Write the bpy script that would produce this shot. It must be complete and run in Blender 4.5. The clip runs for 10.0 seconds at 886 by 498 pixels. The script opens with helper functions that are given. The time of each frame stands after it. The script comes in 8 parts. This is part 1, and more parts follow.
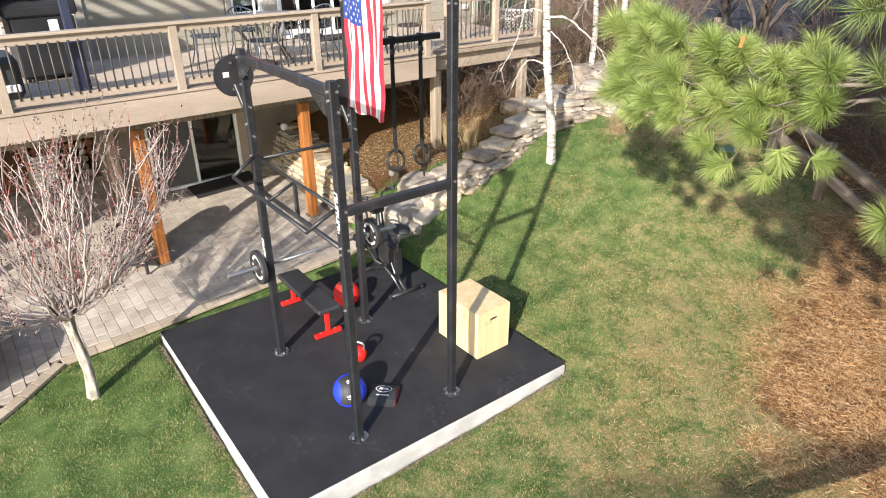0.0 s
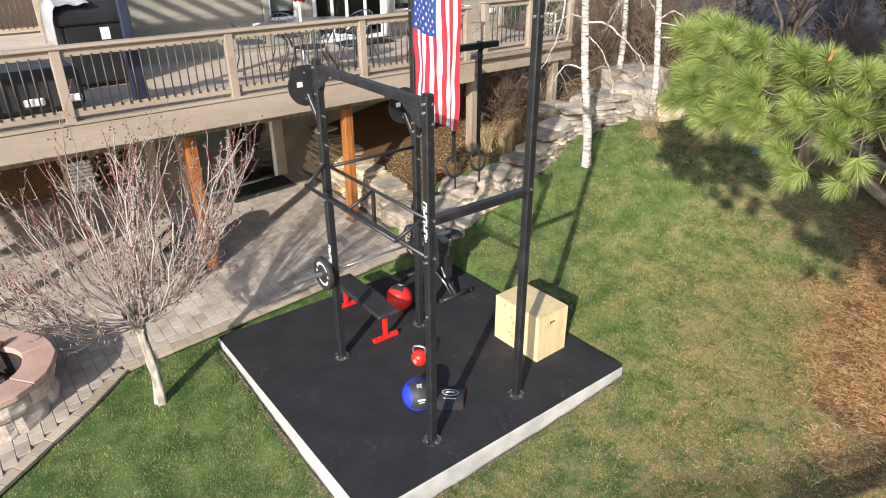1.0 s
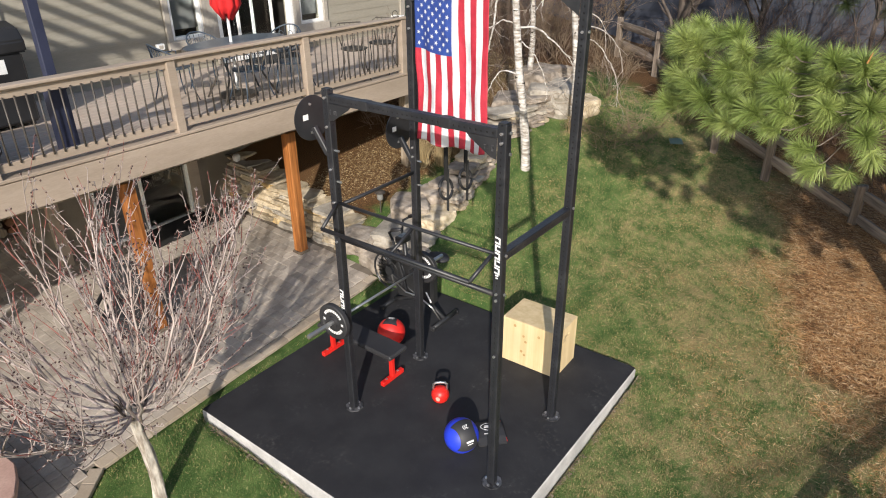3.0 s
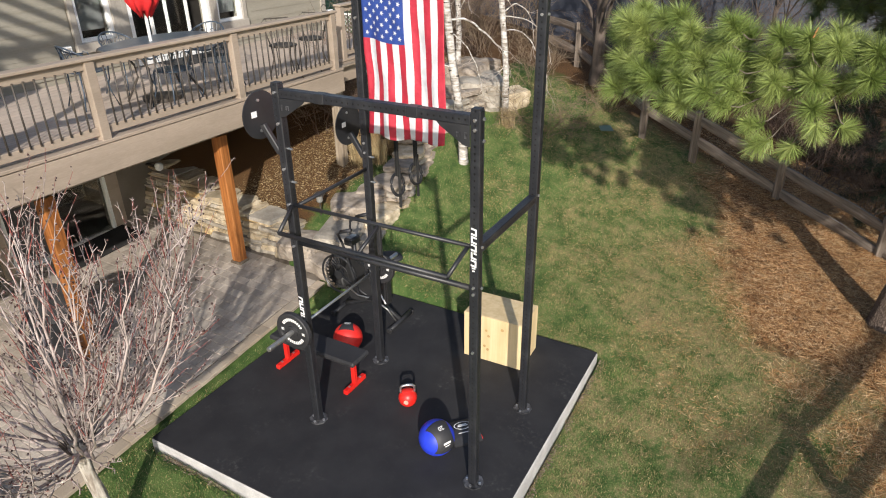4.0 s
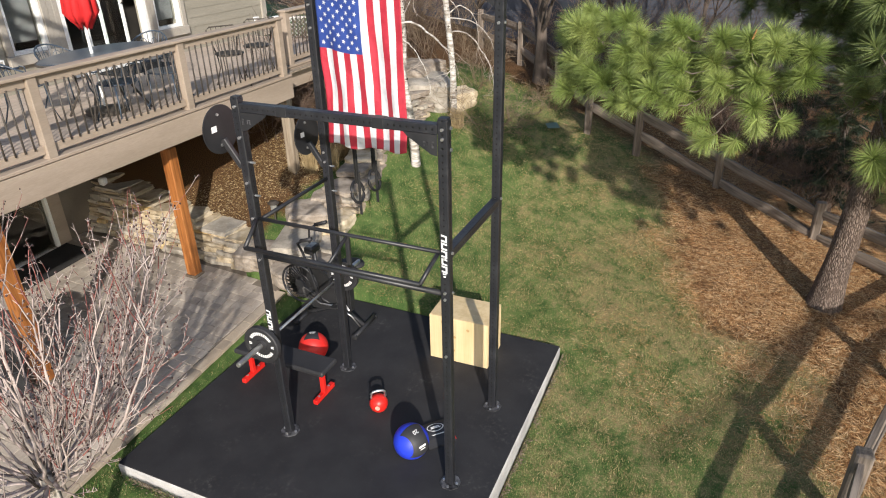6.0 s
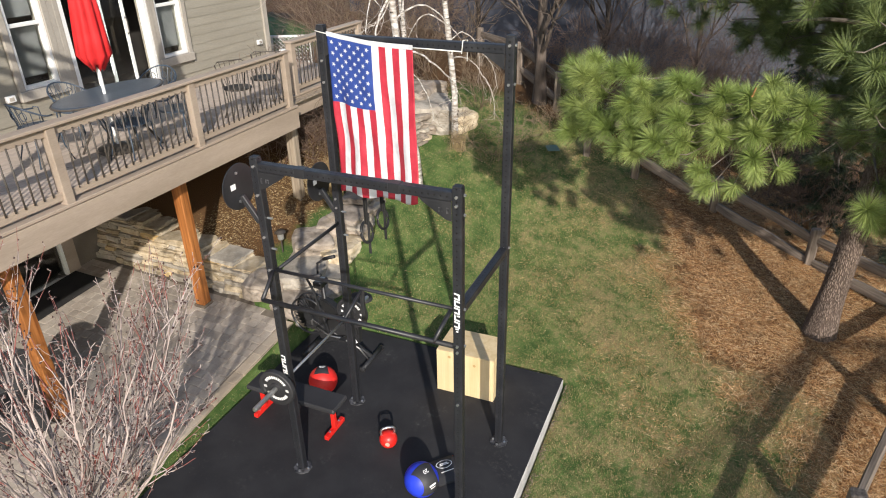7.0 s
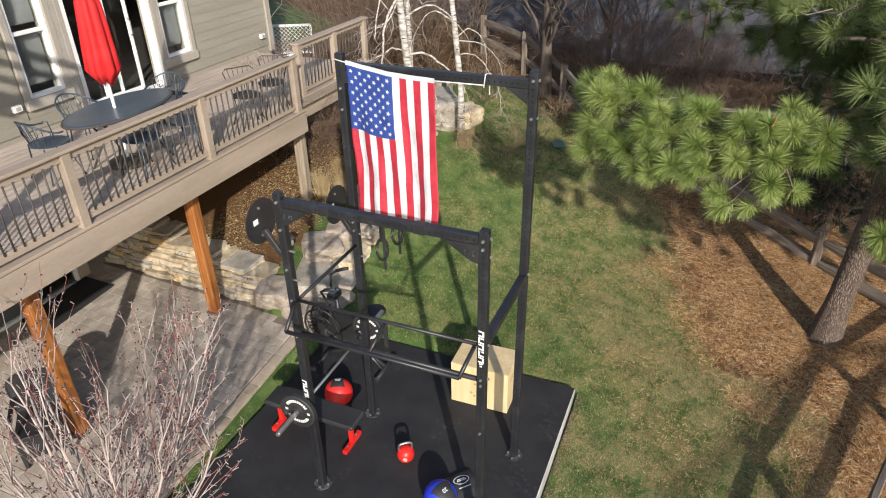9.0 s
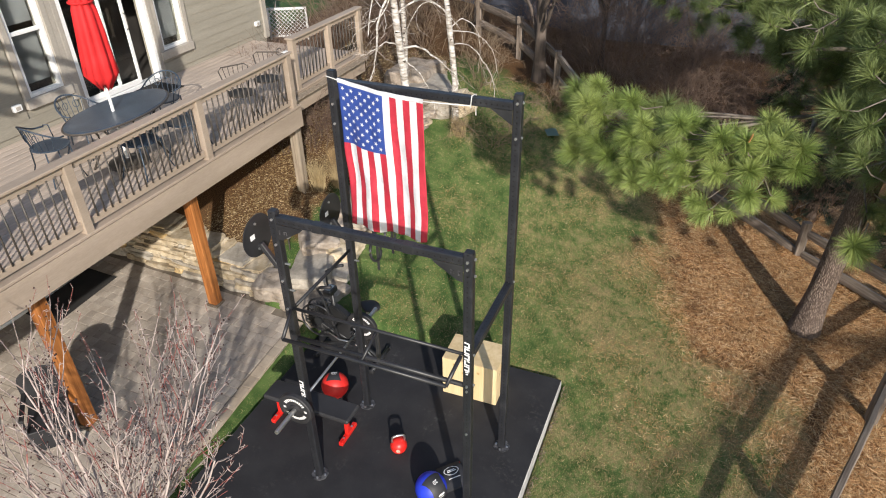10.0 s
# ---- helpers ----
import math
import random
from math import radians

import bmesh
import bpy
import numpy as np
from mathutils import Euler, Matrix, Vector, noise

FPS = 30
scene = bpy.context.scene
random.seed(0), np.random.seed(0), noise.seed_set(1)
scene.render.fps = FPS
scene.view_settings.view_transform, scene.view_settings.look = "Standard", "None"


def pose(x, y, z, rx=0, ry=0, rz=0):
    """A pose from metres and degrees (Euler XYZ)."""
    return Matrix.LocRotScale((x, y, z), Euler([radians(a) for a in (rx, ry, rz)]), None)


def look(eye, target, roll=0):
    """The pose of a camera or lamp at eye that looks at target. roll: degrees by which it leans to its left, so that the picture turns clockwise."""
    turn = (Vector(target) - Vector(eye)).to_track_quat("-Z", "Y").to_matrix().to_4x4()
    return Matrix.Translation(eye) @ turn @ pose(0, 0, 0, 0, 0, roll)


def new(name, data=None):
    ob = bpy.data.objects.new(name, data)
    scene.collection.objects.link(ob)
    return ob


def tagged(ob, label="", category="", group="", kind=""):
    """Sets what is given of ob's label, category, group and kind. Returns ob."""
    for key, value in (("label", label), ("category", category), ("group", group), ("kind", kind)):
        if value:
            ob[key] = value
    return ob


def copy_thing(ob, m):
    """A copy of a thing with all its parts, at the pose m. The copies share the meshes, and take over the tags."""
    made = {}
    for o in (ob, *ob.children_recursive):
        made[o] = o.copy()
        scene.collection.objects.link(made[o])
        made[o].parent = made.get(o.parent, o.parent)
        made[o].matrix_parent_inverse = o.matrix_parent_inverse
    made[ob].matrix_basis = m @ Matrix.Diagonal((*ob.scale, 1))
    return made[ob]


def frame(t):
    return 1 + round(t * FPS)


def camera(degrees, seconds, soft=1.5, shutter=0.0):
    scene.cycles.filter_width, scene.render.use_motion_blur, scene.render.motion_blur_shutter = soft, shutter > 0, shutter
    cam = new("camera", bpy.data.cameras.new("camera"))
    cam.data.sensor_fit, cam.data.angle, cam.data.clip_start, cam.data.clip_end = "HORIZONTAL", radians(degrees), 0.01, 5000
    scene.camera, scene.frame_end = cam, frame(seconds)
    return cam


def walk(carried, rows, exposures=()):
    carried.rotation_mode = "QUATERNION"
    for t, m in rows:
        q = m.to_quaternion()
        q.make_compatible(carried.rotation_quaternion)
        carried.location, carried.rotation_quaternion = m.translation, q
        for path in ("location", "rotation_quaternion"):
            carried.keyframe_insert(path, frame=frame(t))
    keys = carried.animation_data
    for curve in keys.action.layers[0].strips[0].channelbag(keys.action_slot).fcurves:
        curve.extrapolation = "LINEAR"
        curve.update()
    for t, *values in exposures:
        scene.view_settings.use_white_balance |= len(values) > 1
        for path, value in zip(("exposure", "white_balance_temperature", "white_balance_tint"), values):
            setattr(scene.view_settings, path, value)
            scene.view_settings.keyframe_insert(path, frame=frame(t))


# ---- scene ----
# World: z = 0 is the top of the rubber floor, the rack's front post stands at the origin,
# the deck and the house run along x behind it.
cam = camera(68.3, 10.0, soft=1.05)
PATH = [
    (0, (-2.338, -4.525, 4.618), (-1.264, -3.095, 3.723), -0.2),
    (0.5, (-2.687, -4.331, 4.669), (-1.607, -2.907, 3.772), -0.2),
    (1, (-3.011, -4.096, 4.745), (-1.92, -2.681, 3.845), -0.2),
    (1.5, (-3.298, -3.778, 4.813), (-2.16, -2.402, 3.912), -0.2),
    (2, (-3.549, -3.382, 4.851), (-2.338, -2.071, 3.948), -0.3),
    (2.5, (-3.772, -2.909, 4.879), (-2.467, -1.693, 3.974), -0.4),
    (3.8, (-4.016, -1.986, 4.745), (-2.475, -1.088, 3.841), -0.7),
    (4, (-4.007, -1.978, 4.714), (-2.455, -1.099, 3.809), -0.8),
    (4.5, (-3.992, -1.998, 4.632), (-2.417, -1.16, 3.728), -0.8),
    (5, (-4.0, -1.998, 4.597), (-2.4, -1.214, 3.69), -0.9),
    (5.5, (-4.066, -1.923, 4.639), (-2.448, -1.176, 3.732), -1.0),
    (6.8, (-4.147, -1.705, 5.242), (-2.524, -0.99, 4.318), -1.1),
    (7, (-4.134, -1.681, 5.34), (-2.51, -0.969, 4.417), -1.0),
    (7.5, (-4.099, -1.625, 5.586), (-2.468, -0.931, 4.659), -1.0),
    (8, (-4.041, -1.571, 5.73), (-2.415, -0.879, 4.794), -1.0),
    (8.5, (-3.996, -1.46, 5.783), (-2.386, -0.771, 4.816), -1.0),
    (9, (-4.01, -1.378, 5.84), (-2.42, -0.697, 4.835), -1.0),
    (9.5, (-4.001, -1.395, 6.032), (-2.434, -0.725, 4.985), -1.0),
    (10, (-3.985, -1.48, 6.334), (-2.444, -0.821, 5.242), -1.0),
]
walk(cam, [(t, look(eye, target, roll)) for t, eye, target, roll in PATH], [(0.0, 0.95), (0.5, 0.8), (1.0, 0.6), (2.0, 0.35), (3.0, 0.25), (4.5, 0.23), (5.5, 0.3), (7.0, 0.26), (10.0, 0.25)])

# ---- light: a low clear sun from behind the camera, and the sky ----
SUN_AZ, SUN_EL = 213.1, 24.6  # degrees: where the sun stands, from +x towards +y, and its height
world = bpy.data.worlds.new("sky")
scene.world = world
world.use_nodes = True
sky = world.node_tree.nodes.new("ShaderNodeTexSky")
sky.sky_type, sky.sun_disc = "NISHITA", False
sky.sun_elevation, sky.sun_rotation = radians(SUN_EL), radians(90 - SUN_AZ)
world.node_tree.links.new(sky.outputs[0], world.node_tree.nodes["Background"].inputs[0])
world.node_tree.nodes["Background"].inputs[1].default_value = 0.15
sun = new("sun", bpy.data.lights.new("sun", "SUN"))
sun.data.energy, sun.data.angle, sun.data.color = 4.5, radians(0.8), (1.0, 0.93, 0.84)
SUN_FROM = Vector((math.cos(radians(SUN_AZ)) * math.cos(radians(SUN_EL)), math.sin(radians(SUN_AZ)) * math.cos(radians(SUN_EL)), math.sin(radians(SUN_EL))))
sun.matrix_world = look(SUN_FROM * 30, (0, 0, 0))

# ---- materials ----
def shader(name, rough=0.7, metal=0.0, spec=0.5):
    m = bpy.data.materials.new(name)
    m.use_nodes = True
    n, l = m.node_tree.nodes, m.node_tree.links
    b = n["Principled BSDF"]
    b.inputs["Roughness"].default_value, b.inputs["Metallic"].default_value = rough, metal
    b.inputs["Specular IOR Level"].default_value = spec
    return m, n, l, b


def noise_node(n, l, vec, scale, detail=4.0, rough=0.55):
    t = n.new("ShaderNodeTexNoise")
    t.inputs["Scale"].default_value, t.inputs["Detail"].default_value, t.inputs["Roughness"].default_value = scale, detail, rough
    l.new(vec, t.inputs["Vector"])
    return t.outputs["Fac"]


def ramp(n, l, fac, a, b):
    t = n.new("ShaderNodeMapRange")
    t.interpolation_type = "SMOOTHSTEP"
    t.inputs["From Min"].default_value, t.inputs["From Max"].default_value = a, b
    l.new(fac, t.inputs["Value"])
    return t.outputs[0]


def mix(n, l, fac, a, b, kind="MIX"):
    t = n.new("ShaderNodeMix")
    t.data_type, t.blend_type = "RGBA", kind
    for k, v in ((0, fac), (6, a), (7, b)):
        if isinstance(v, (int, float)):
            t.inputs[k].default_value = v
        elif isinstance(v, tuple):
            t.inputs[k].default_value = (*v, 1)
        else:
            l.new(v, t.inputs[k])
    return t.outputs[2]


def calc(n, l, op, a, b=0.0):
    t = n.new("ShaderNodeMath")
    t.operation = op
    for k, v in ((0, a), (1, b)):
        if isinstance(v, (int, float)):
            t.inputs[k].default_value = v
        else:
            l.new(v, t.inputs[k])
    return t.outputs[0]


def bumped(n, l, b, height, strength, distance):
    t = n.new("ShaderNodeBump")
    t.inputs["Strength"].default_value, t.inputs["Distance"].default_value = strength, distance
    l.new(height, t.inputs["Height"])
    l.new(t.outputs[0], b.inputs["Normal"])


def surface(name, c1, c2, rough=0.7, metal=0.0, scale=2.0, fine=40.0, bump=0.25, depth=0.004, vary=0.0, island=0.0, stretch=None, spec=0.5, local=False):
    """A surface in two tones: broad stains, fine grain, relief, and a change from piece to piece."""
    m, n, l, b = shader(name, rough, metal, spec)
    if local:
        vec = n.new("ShaderNodeTexCoord").outputs["Object"]
    else:
        vec = n.new("ShaderNodeNewGeometry").outputs["Position"]
    if stretch:
        mp = n.new("ShaderNodeMapping")
        mp.inputs["Scale"].default_value = stretch
        l.new(vec, mp.inputs["Vector"])
        vec = mp.outputs[0]
    broad = noise_node(n, l, vec, scale)
    grain = noise_node(n, l, vec, fine, 6.0, 0.65)
    col = mix(n, l, ramp(n, l, broad, 0.3, 0.7), c1, c2)
    value = calc(n, l, "ADD", calc(n, l, "MULTIPLY", grain, 0.5), 0.75)
    if vary:
        info = n.new("ShaderNodeObjectInfo").outputs["Random"]
        value = calc(n, l, "MULTIPLY", value, calc(n, l, "ADD", calc(n, l, "MULTIPLY", info, 2 * vary), 1 - vary))
    if island:
        isl = n.new("ShaderNodeNewGeometry").outputs["Random Per Island"]
        value = calc(n, l, "MULTIPLY", value, calc(n, l, "ADD", calc(n, l, "MULTIPLY", isl, 2 * island), 1 - island))
    hsv = n.new("ShaderNodeHueSaturation")
    l.new(col, hsv.inputs["Color"])
    l.new(value, hsv.inputs["Value"])
    l.new(hsv.outputs[0], b.inputs["Base Color"])
    rr = calc(n, l, "ADD", calc(n, l, "MULTIPLY", grain, 0.2), rough - 0.1)
    l.new(rr, b.inputs["Roughness"])
    if bump:
        bumped(n, l, b, grain, bump, depth)
    return m


def steel_tube(name, c1, c2, rough):
    """Powder-coated square tube with a row of holes every 5 cm along its own z."""
    m, n, l, b = shader(name, rough, 0.0, 0.5)
    obj = n.new("ShaderNodeTexCoord").outputs["Object"]
    pos = n.new("ShaderNodeNewGeometry").outputs["Position"]
    s = n.new("ShaderNodeSeparateXYZ")
    l.new(obj, s.inputs[0])
    across = calc(n, l, "MINIMUM", calc(n, l, "ABSOLUTE", s.outputs[0]), calc(n, l, "ABSOLUTE", s.outputs[1]))
    along = calc(n, l, "SUBTRACT", calc(n, l, "FRACT", calc(n, l, "DIVIDE", s.outputs[2], 0.0508)), 0.5)
    along = calc(n, l, "MULTIPLY", along, 0.0508)
    d = calc(n, l, "SQRT", calc(n, l, "ADD", calc(n, l, "MULTIPLY", across, across), calc(n, l, "MULTIPLY", along, along)))
    solid = ramp(n, l, d, 0.0078, 0.0092)
    dust = ramp(n, l, noise_node(n, l, pos, 5.0, 6.0, 0.7), 0.45, 0.75)
    coat = mix(n, l, dust, c1, c2)
    l.new(mix(n, l, solid, (0.002, 0.002, 0.002), coat), b.inputs["Base Color"])
    bumped(n, l, b, solid, 0.6, 0.004)
    grain = noise_node(n, l, pos, 60.0, 3.0)
    l.new(calc(n, l, "ADD", calc(n, l, "MULTIPLY", grain, 0.25), rough - 0.12), b.inputs["Roughness"])
    return m


def timber(name, c1, c2, rough=0.6, axis=0, scale=1.0, vary=0.12):
    """Wood with its grain drawn out along one axis of the piece."""
    m, n, l, b = shader(name, rough)
    obj = n.new("ShaderNodeTexCoord").outputs["Object"]
    mp = n.new("ShaderNodeMapping")
    st = [22.0 * scale] * 3
    st[axis] = 1.2 * scale
    mp.inputs["Scale"].default_value = st
    l.new(obj, mp.inputs["Vector"])
    g = noise_node(n, l, mp.outputs[0], 1.0, 6.0, 0.65)
    pos = n.new("ShaderNodeNewGeometry").outputs["Position"]
    wear = noise_node(n, l, pos, 1.7, 5.0)
    col = mix(n, l, ramp(n, l, g, 0.32, 0.68), c1, c2)
    info = n.new("ShaderNodeObjectInfo").outputs["Random"]
    v = calc(n, l, "MULTIPLY", calc(n, l, "ADD", calc(n, l, "MULTIPLY", info, 2 * vary), 1 - vary), calc(n, l, "ADD", calc(n, l, "MULTIPLY", wear, 0.5), 0.75))
    hsv = n.new("ShaderNodeHueSaturation")
    l.new(col, hsv.inputs["Color"])
    l.new(v, hsv.inputs["Value"])
    l.new(hsv.outputs[0], b.inputs["Base Color"])
    bumped(n, l, b, g, 0.35, 0.004)
    return m


def turf(name, blades):
    """Spring lawn: green with straw patches, brown pine litter round the pine and under the shrubs."""
    m, n, l, b = shader(name, 0.75, 0.0, 0.25)
    geo = n.new("ShaderNodeNewGeometry")
    pos = geo.outputs["Position"]
    s = n.new("ShaderNodeSeparateXYZ")
    l.new(pos, s.inputs[0])
    flat = n.new("ShaderNodeCombineXYZ")
    l.new(s.outputs[0], flat.inputs[0])
    l.new(s.outputs[1], flat.inputs[1])
    vec = flat.outputs[0]
    patch = noise_node(n, l, vec, 0.75, 5.0, 0.62)
    clump = noise_node(n, l, vec, 9.0, 6.0, 0.75)
    mottle = noise_node(n, l, vec, 19.0, 4.0, 0.7)
    small = noise_node(n, l, vec, 3.2, 5.0, 0.6)
    grain = noise_node(n, l, vec, 55.0, 4.0, 0.7)
    isl = geo.outputs["Random Per Island"] if blades else grain
    green = mix(n, l, ramp(n, l, small, 0.35, 0.65), (0.06, 0.118, 0.028), (0.136, 0.207, 0.06))
    tone = calc(n, l, "FRACT", calc(n, l, "MULTIPLY", isl, 7.0)) if blades else ramp(n, l, grain, 0.35, 0.65)
    straw = mix(n, l, tone, (0.3, 0.185, 0.092), (0.52, 0.385, 0.22))
    # the lawn dries out towards the pine; the strip on the house side is freshest
    lean = calc(n, l, "ADD", calc(n, l, "MULTIPLY", s.outputs[1], -0.02), calc(n, l, "MULTIPLY", s.outputs[0], 0.008))
    dry = calc(n, l, "ADD", calc(n, l, "ADD", calc(n, l, "ADD", calc(n, l, "MULTIPLY", patch, 0.27), calc(n, l, "MULTIPLY", mottle, 0.19)), calc(n, l, "ADD", calc(n, l, "MULTIPLY", small, 0.2), calc(n, l, "MULTIPLY", clump, 0.34))), lean)
    if blades:
        dry = calc(n, l, "ADD", dry, calc(n, l, "MULTIPLY", calc(n, l, "SUBTRACT", isl, 0.5), 0.5))
    col = mix(n, l, calc(n, l, "MULTIPLY", ramp(n, l, dry, 0.492, 0.638), 0.8), green, straw)
    litter = mix(n, l, tone, (0.055, 0.027, 0.012), (0.22, 0.12, 0.052))
    # the litter under the pine ends along a slanting line
    line = calc(n, l, "SUBTRACT", s.outputs[1], calc(n, l, "ADD", calc(n, l, "ADD", calc(n, l, "MULTIPLY", calc(n, l, "MINIMUM", s.outputs[0], 5.5), 0.42), calc(n, l, "MULTIPLY", calc(n, l, "MAXIMUM", calc(n, l, "SUBTRACT", s.outputs[0], 5.5), 0.0), 0.2)), -3.74))
    edge = calc(n, l, "MAXIMUM", line, calc(n, l, "SUBTRACT", 3.75, s.outputs[0]))
    edge = calc(n, l, "ADD", edge, calc(n, l, "MULTIPLY", calc(n, l, "SUBTRACT", small, 0.5), 1.1))
    near_pine = ramp(n, l, edge, 0.2, -0.25)
    strip = calc(n, l, "ADD", s.outputs[1], calc(n, l, "MULTIPLY", small, 0.9))
    near_pine = calc(n, l, "MAXIMUM", near_pine, calc(n, l, "MULTIPLY", ramp(n, l, strip, -2.9, -3.2), ramp(n, l, s.outputs[0], 1.5, 2.2)))
    # behind the low stone wall, and past the lawn's far end, there is bark and dead leaf
    bank = calc(n, l, "ADD", calc(n, l, "SUBTRACT", s.outputs[1], calc(n, l, "MULTIPLY", s.outputs[0], -0.02)), calc(n, l, "MULTIPLY", small, 0.9))
    behind = calc(n, l, "MULTIPLY", ramp(n, l, bank, 4.75, 5.05), calc(n, l, "MAXIMUM", ramp(n, l, s.outputs[1], 9.4, 8.8), ramp(n, l, s.outputs[0], 4.0, 3.0)))
    fence = calc(n, l, "ADD", calc(n, l, "ADD", s.outputs[0], calc(n, l, "MULTIPLY", s.outputs[1], -0.45)), calc(n, l, "MULTIPLY", small, 1.2))
    past = ramp(n, l, fence, 9.1, 9.8)
    wild = calc(n, l, "MAXIMUM", near_pine, calc(n, l, "MAXIMUM", behind, past))
    col = mix(n, l, wild, col, litter)
    if blades:
        v = calc(n, l, "ADD", calc(n, l, "MULTIPLY", calc(n, l, "FRACT", calc(n, l, "MULTIPLY", isl, 13.0)), 1.3), 0.5)
    else:
        v = calc(n, l, "ADD", calc(n, l, "MULTIPLY", grain, 1.1), 0.3)
    hsv = n.new("ShaderNodeHueSaturation")
    l.new(col, hsv.inputs["Color"])
    l.new(v, hsv.inputs["Value"])
    l.new(hsv.outputs[0], b.inputs["Base Color"])
    if not blades:
        bumped(n, l, b, grain, 0.6, 0.02)
    return m


def litter_blade(name, stops, low=0.64):
    """Fallen needles or chips: one tone a piece, picked from a row of colours."""
    m, n, l, b = shader(name, 0.7, 0.0, 0.3)
    geo = n.new("ShaderNodeNewGeometry")
    isl = geo.outputs["Random Per Island"]
    t = n.new("ShaderNodeValToRGB")
    e = t.color_ramp.elements
    e[0].color, e[1].color = (*stops[0], 1), (*stops[-1], 1)
    for k, c in enumerate(stops[1:-1]):
        e.new((k + 1) / (len(stops) - 1)).color = (*c, 1)
    l.new(isl, t.inputs[0])
    patch = noise_node(n, l, geo.outputs["Position"], 1.6, 4.0, 0.6)
    hsv = n.new("ShaderNodeHueSaturation")
    l.new(t.outputs[0], hsv.inputs["Color"])
    l.new(calc(n, l, "ADD", calc(n, l, "MULTIPLY", patch, 0.9), low), hsv.inputs["Value"])
    l.new(hsv.outputs[0], b.inputs["Base Color"])
    return m


def dusty_rubber(name):
    """Black rubber sheet, worn dull, with pale dust trodden into it in smears."""
    m, n, l, b = shader(name, 0.78, 0.0, 0.4)
    pos = n.new("ShaderNodeNewGeometry").outputs["Position"]
    grain = noise_node(n, l, pos, 110.0, 5.0, 0.7)
    col = mix(n, l, ramp(n, l, noise_node(n, l, pos, 2.6), 0.3, 0.7), (0.017, 0.017, 0.02), (0.027, 0.027, 0.03))
    smear = calc(n, l, "MULTIPLY", ramp(n, l, noise_node(n, l, pos, 1.7, 3.0, 0.6), 0.5, 0.72), ramp(n, l, noise_node(n, l, pos, 16.0, 6.0, 0.75), 0.48, 0.72))
    specks = ramp(n, l, noise_node(n, l, pos, 75.0, 2.0, 0.5), 0.68, 0.76)
    col = mix(n, l, calc(n, l, "MULTIPLY", smear, 0.55), col, (0.13, 0.125, 0.12))
    col = mix(n, l, calc(n, l, "MULTIPLY", specks, 0.3), col, (0.2, 0.19, 0.17))
    l.new(col, b.inputs["Base Color"])
    l.new(calc(n, l, "ADD", calc(n, l, "MULTIPLY", grain, 0.2), 0.68), b.inputs["Roughness"])
    bumped(n, l, b, grain, 0.3, 0.004)
    return m


def plated_bark(name):
    """Thick bark in upright plates with dark furrows between them."""
    m, n, l, b = shader(name, 0.9, 0.0, 0.2)
    pos = n.new("ShaderNodeNewGeometry").outputs["Position"]
    mp = n.new("ShaderNodeMapping")
    mp.inputs["Scale"].default_value = (1, 1, 0.22)
    l.new(pos, mp.inputs["Vector"])
    warp = n.new("ShaderNodeVectorMath")
    warp.operation = "ADD"
    bend = n.new("ShaderNodeTexNoise")
    bend.inputs["Scale"].default_value = 7.0
    l.new(mp.outputs[0], bend.inputs["Vector"])
    less = n.new("ShaderNodeVectorMath")
    less.operation = "SCALE"
    less.inputs["Scale"].default_value = 0.05
    l.new(bend.outputs["Color"], less.inputs[0])
    l.new(mp.outputs[0], warp.inputs[0])
    l.new(less.outputs[0], warp.inputs[1])
    v = n.new("ShaderNodeTexVoronoi")
    v.feature = "DISTANCE_TO_EDGE"
    v.inputs["Scale"].default_value = 52.0
    l.new(warp.outputs[0], v.inputs["Vector"])
    plate = ramp(n, l, v.outputs["Distance"], -0.05, 0.22)
    grain = noise_node(n, l, pos, 45.0, 5.0, 0.7)
    face = mix(n, l, ramp(n, l, grain, 0.3, 0.7), (0.16, 0.118, 0.094), (0.3, 0.235, 0.197))
    l.new(mix(n, l, plate, (0.1, 0.072, 0.056), face), b.inputs["Base Color"])
    bumped(n, l, b, calc(n, l, "ADD", plate, calc(n, l, "MULTIPLY", grain, 0.35)), 0.9, 0.025)
    return m


def clear_glass(name, tint, rough=0.02):
    m, n, l, b = shader(name, rough)
    b.inputs["Base Color"].default_value = (*tint, 1)
    b.inputs["Transmission Weight"].default_value = 1.0
    b.inputs["IOR"].default_value = 1.45
    return m


BLACK = steel_tube("black_powder_coat", (0.016, 0.017, 0.021), (0.035, 0.036, 0.04), 0.42)
BLACK_PLAIN = surface("black_steel", (0.016, 0.017, 0.02), (0.03, 0.03, 0.033), 0.42, fine=70, bump=0.08, scale=4)
BLACK_PLASTIC = surface("black_plastic", (0.012, 0.012, 0.013), (0.025, 0.025, 0.027), 0.5, fine=90, bump=0.1)
RUBBER = dusty_rubber("rubber_flooring")
CONCRETE = surface("pale_concrete", (0.4, 0.39, 0.385), (0.56, 0.55, 0.54), 0.85, scale=3, fine=60, bump=0.4)
SCUFFED = surface("scuffed_steel", (0.03, 0.03, 0.034), (0.2, 0.2, 0.21), 0.45, metal=0.6, scale=18, fine=80, bump=0.2)
BOLT = surface("zinc_bolt", (0.62, 0.62, 0.64), (0.75, 0.75, 0.76), 0.3, metal=0.9, fine=60, bump=0.05)
CHROME = surface("brushed_steel", (0.5, 0.5, 0.5), (0.62, 0.62, 0.62), 0.32, metal=0.9, fine=120, bump=0.1)
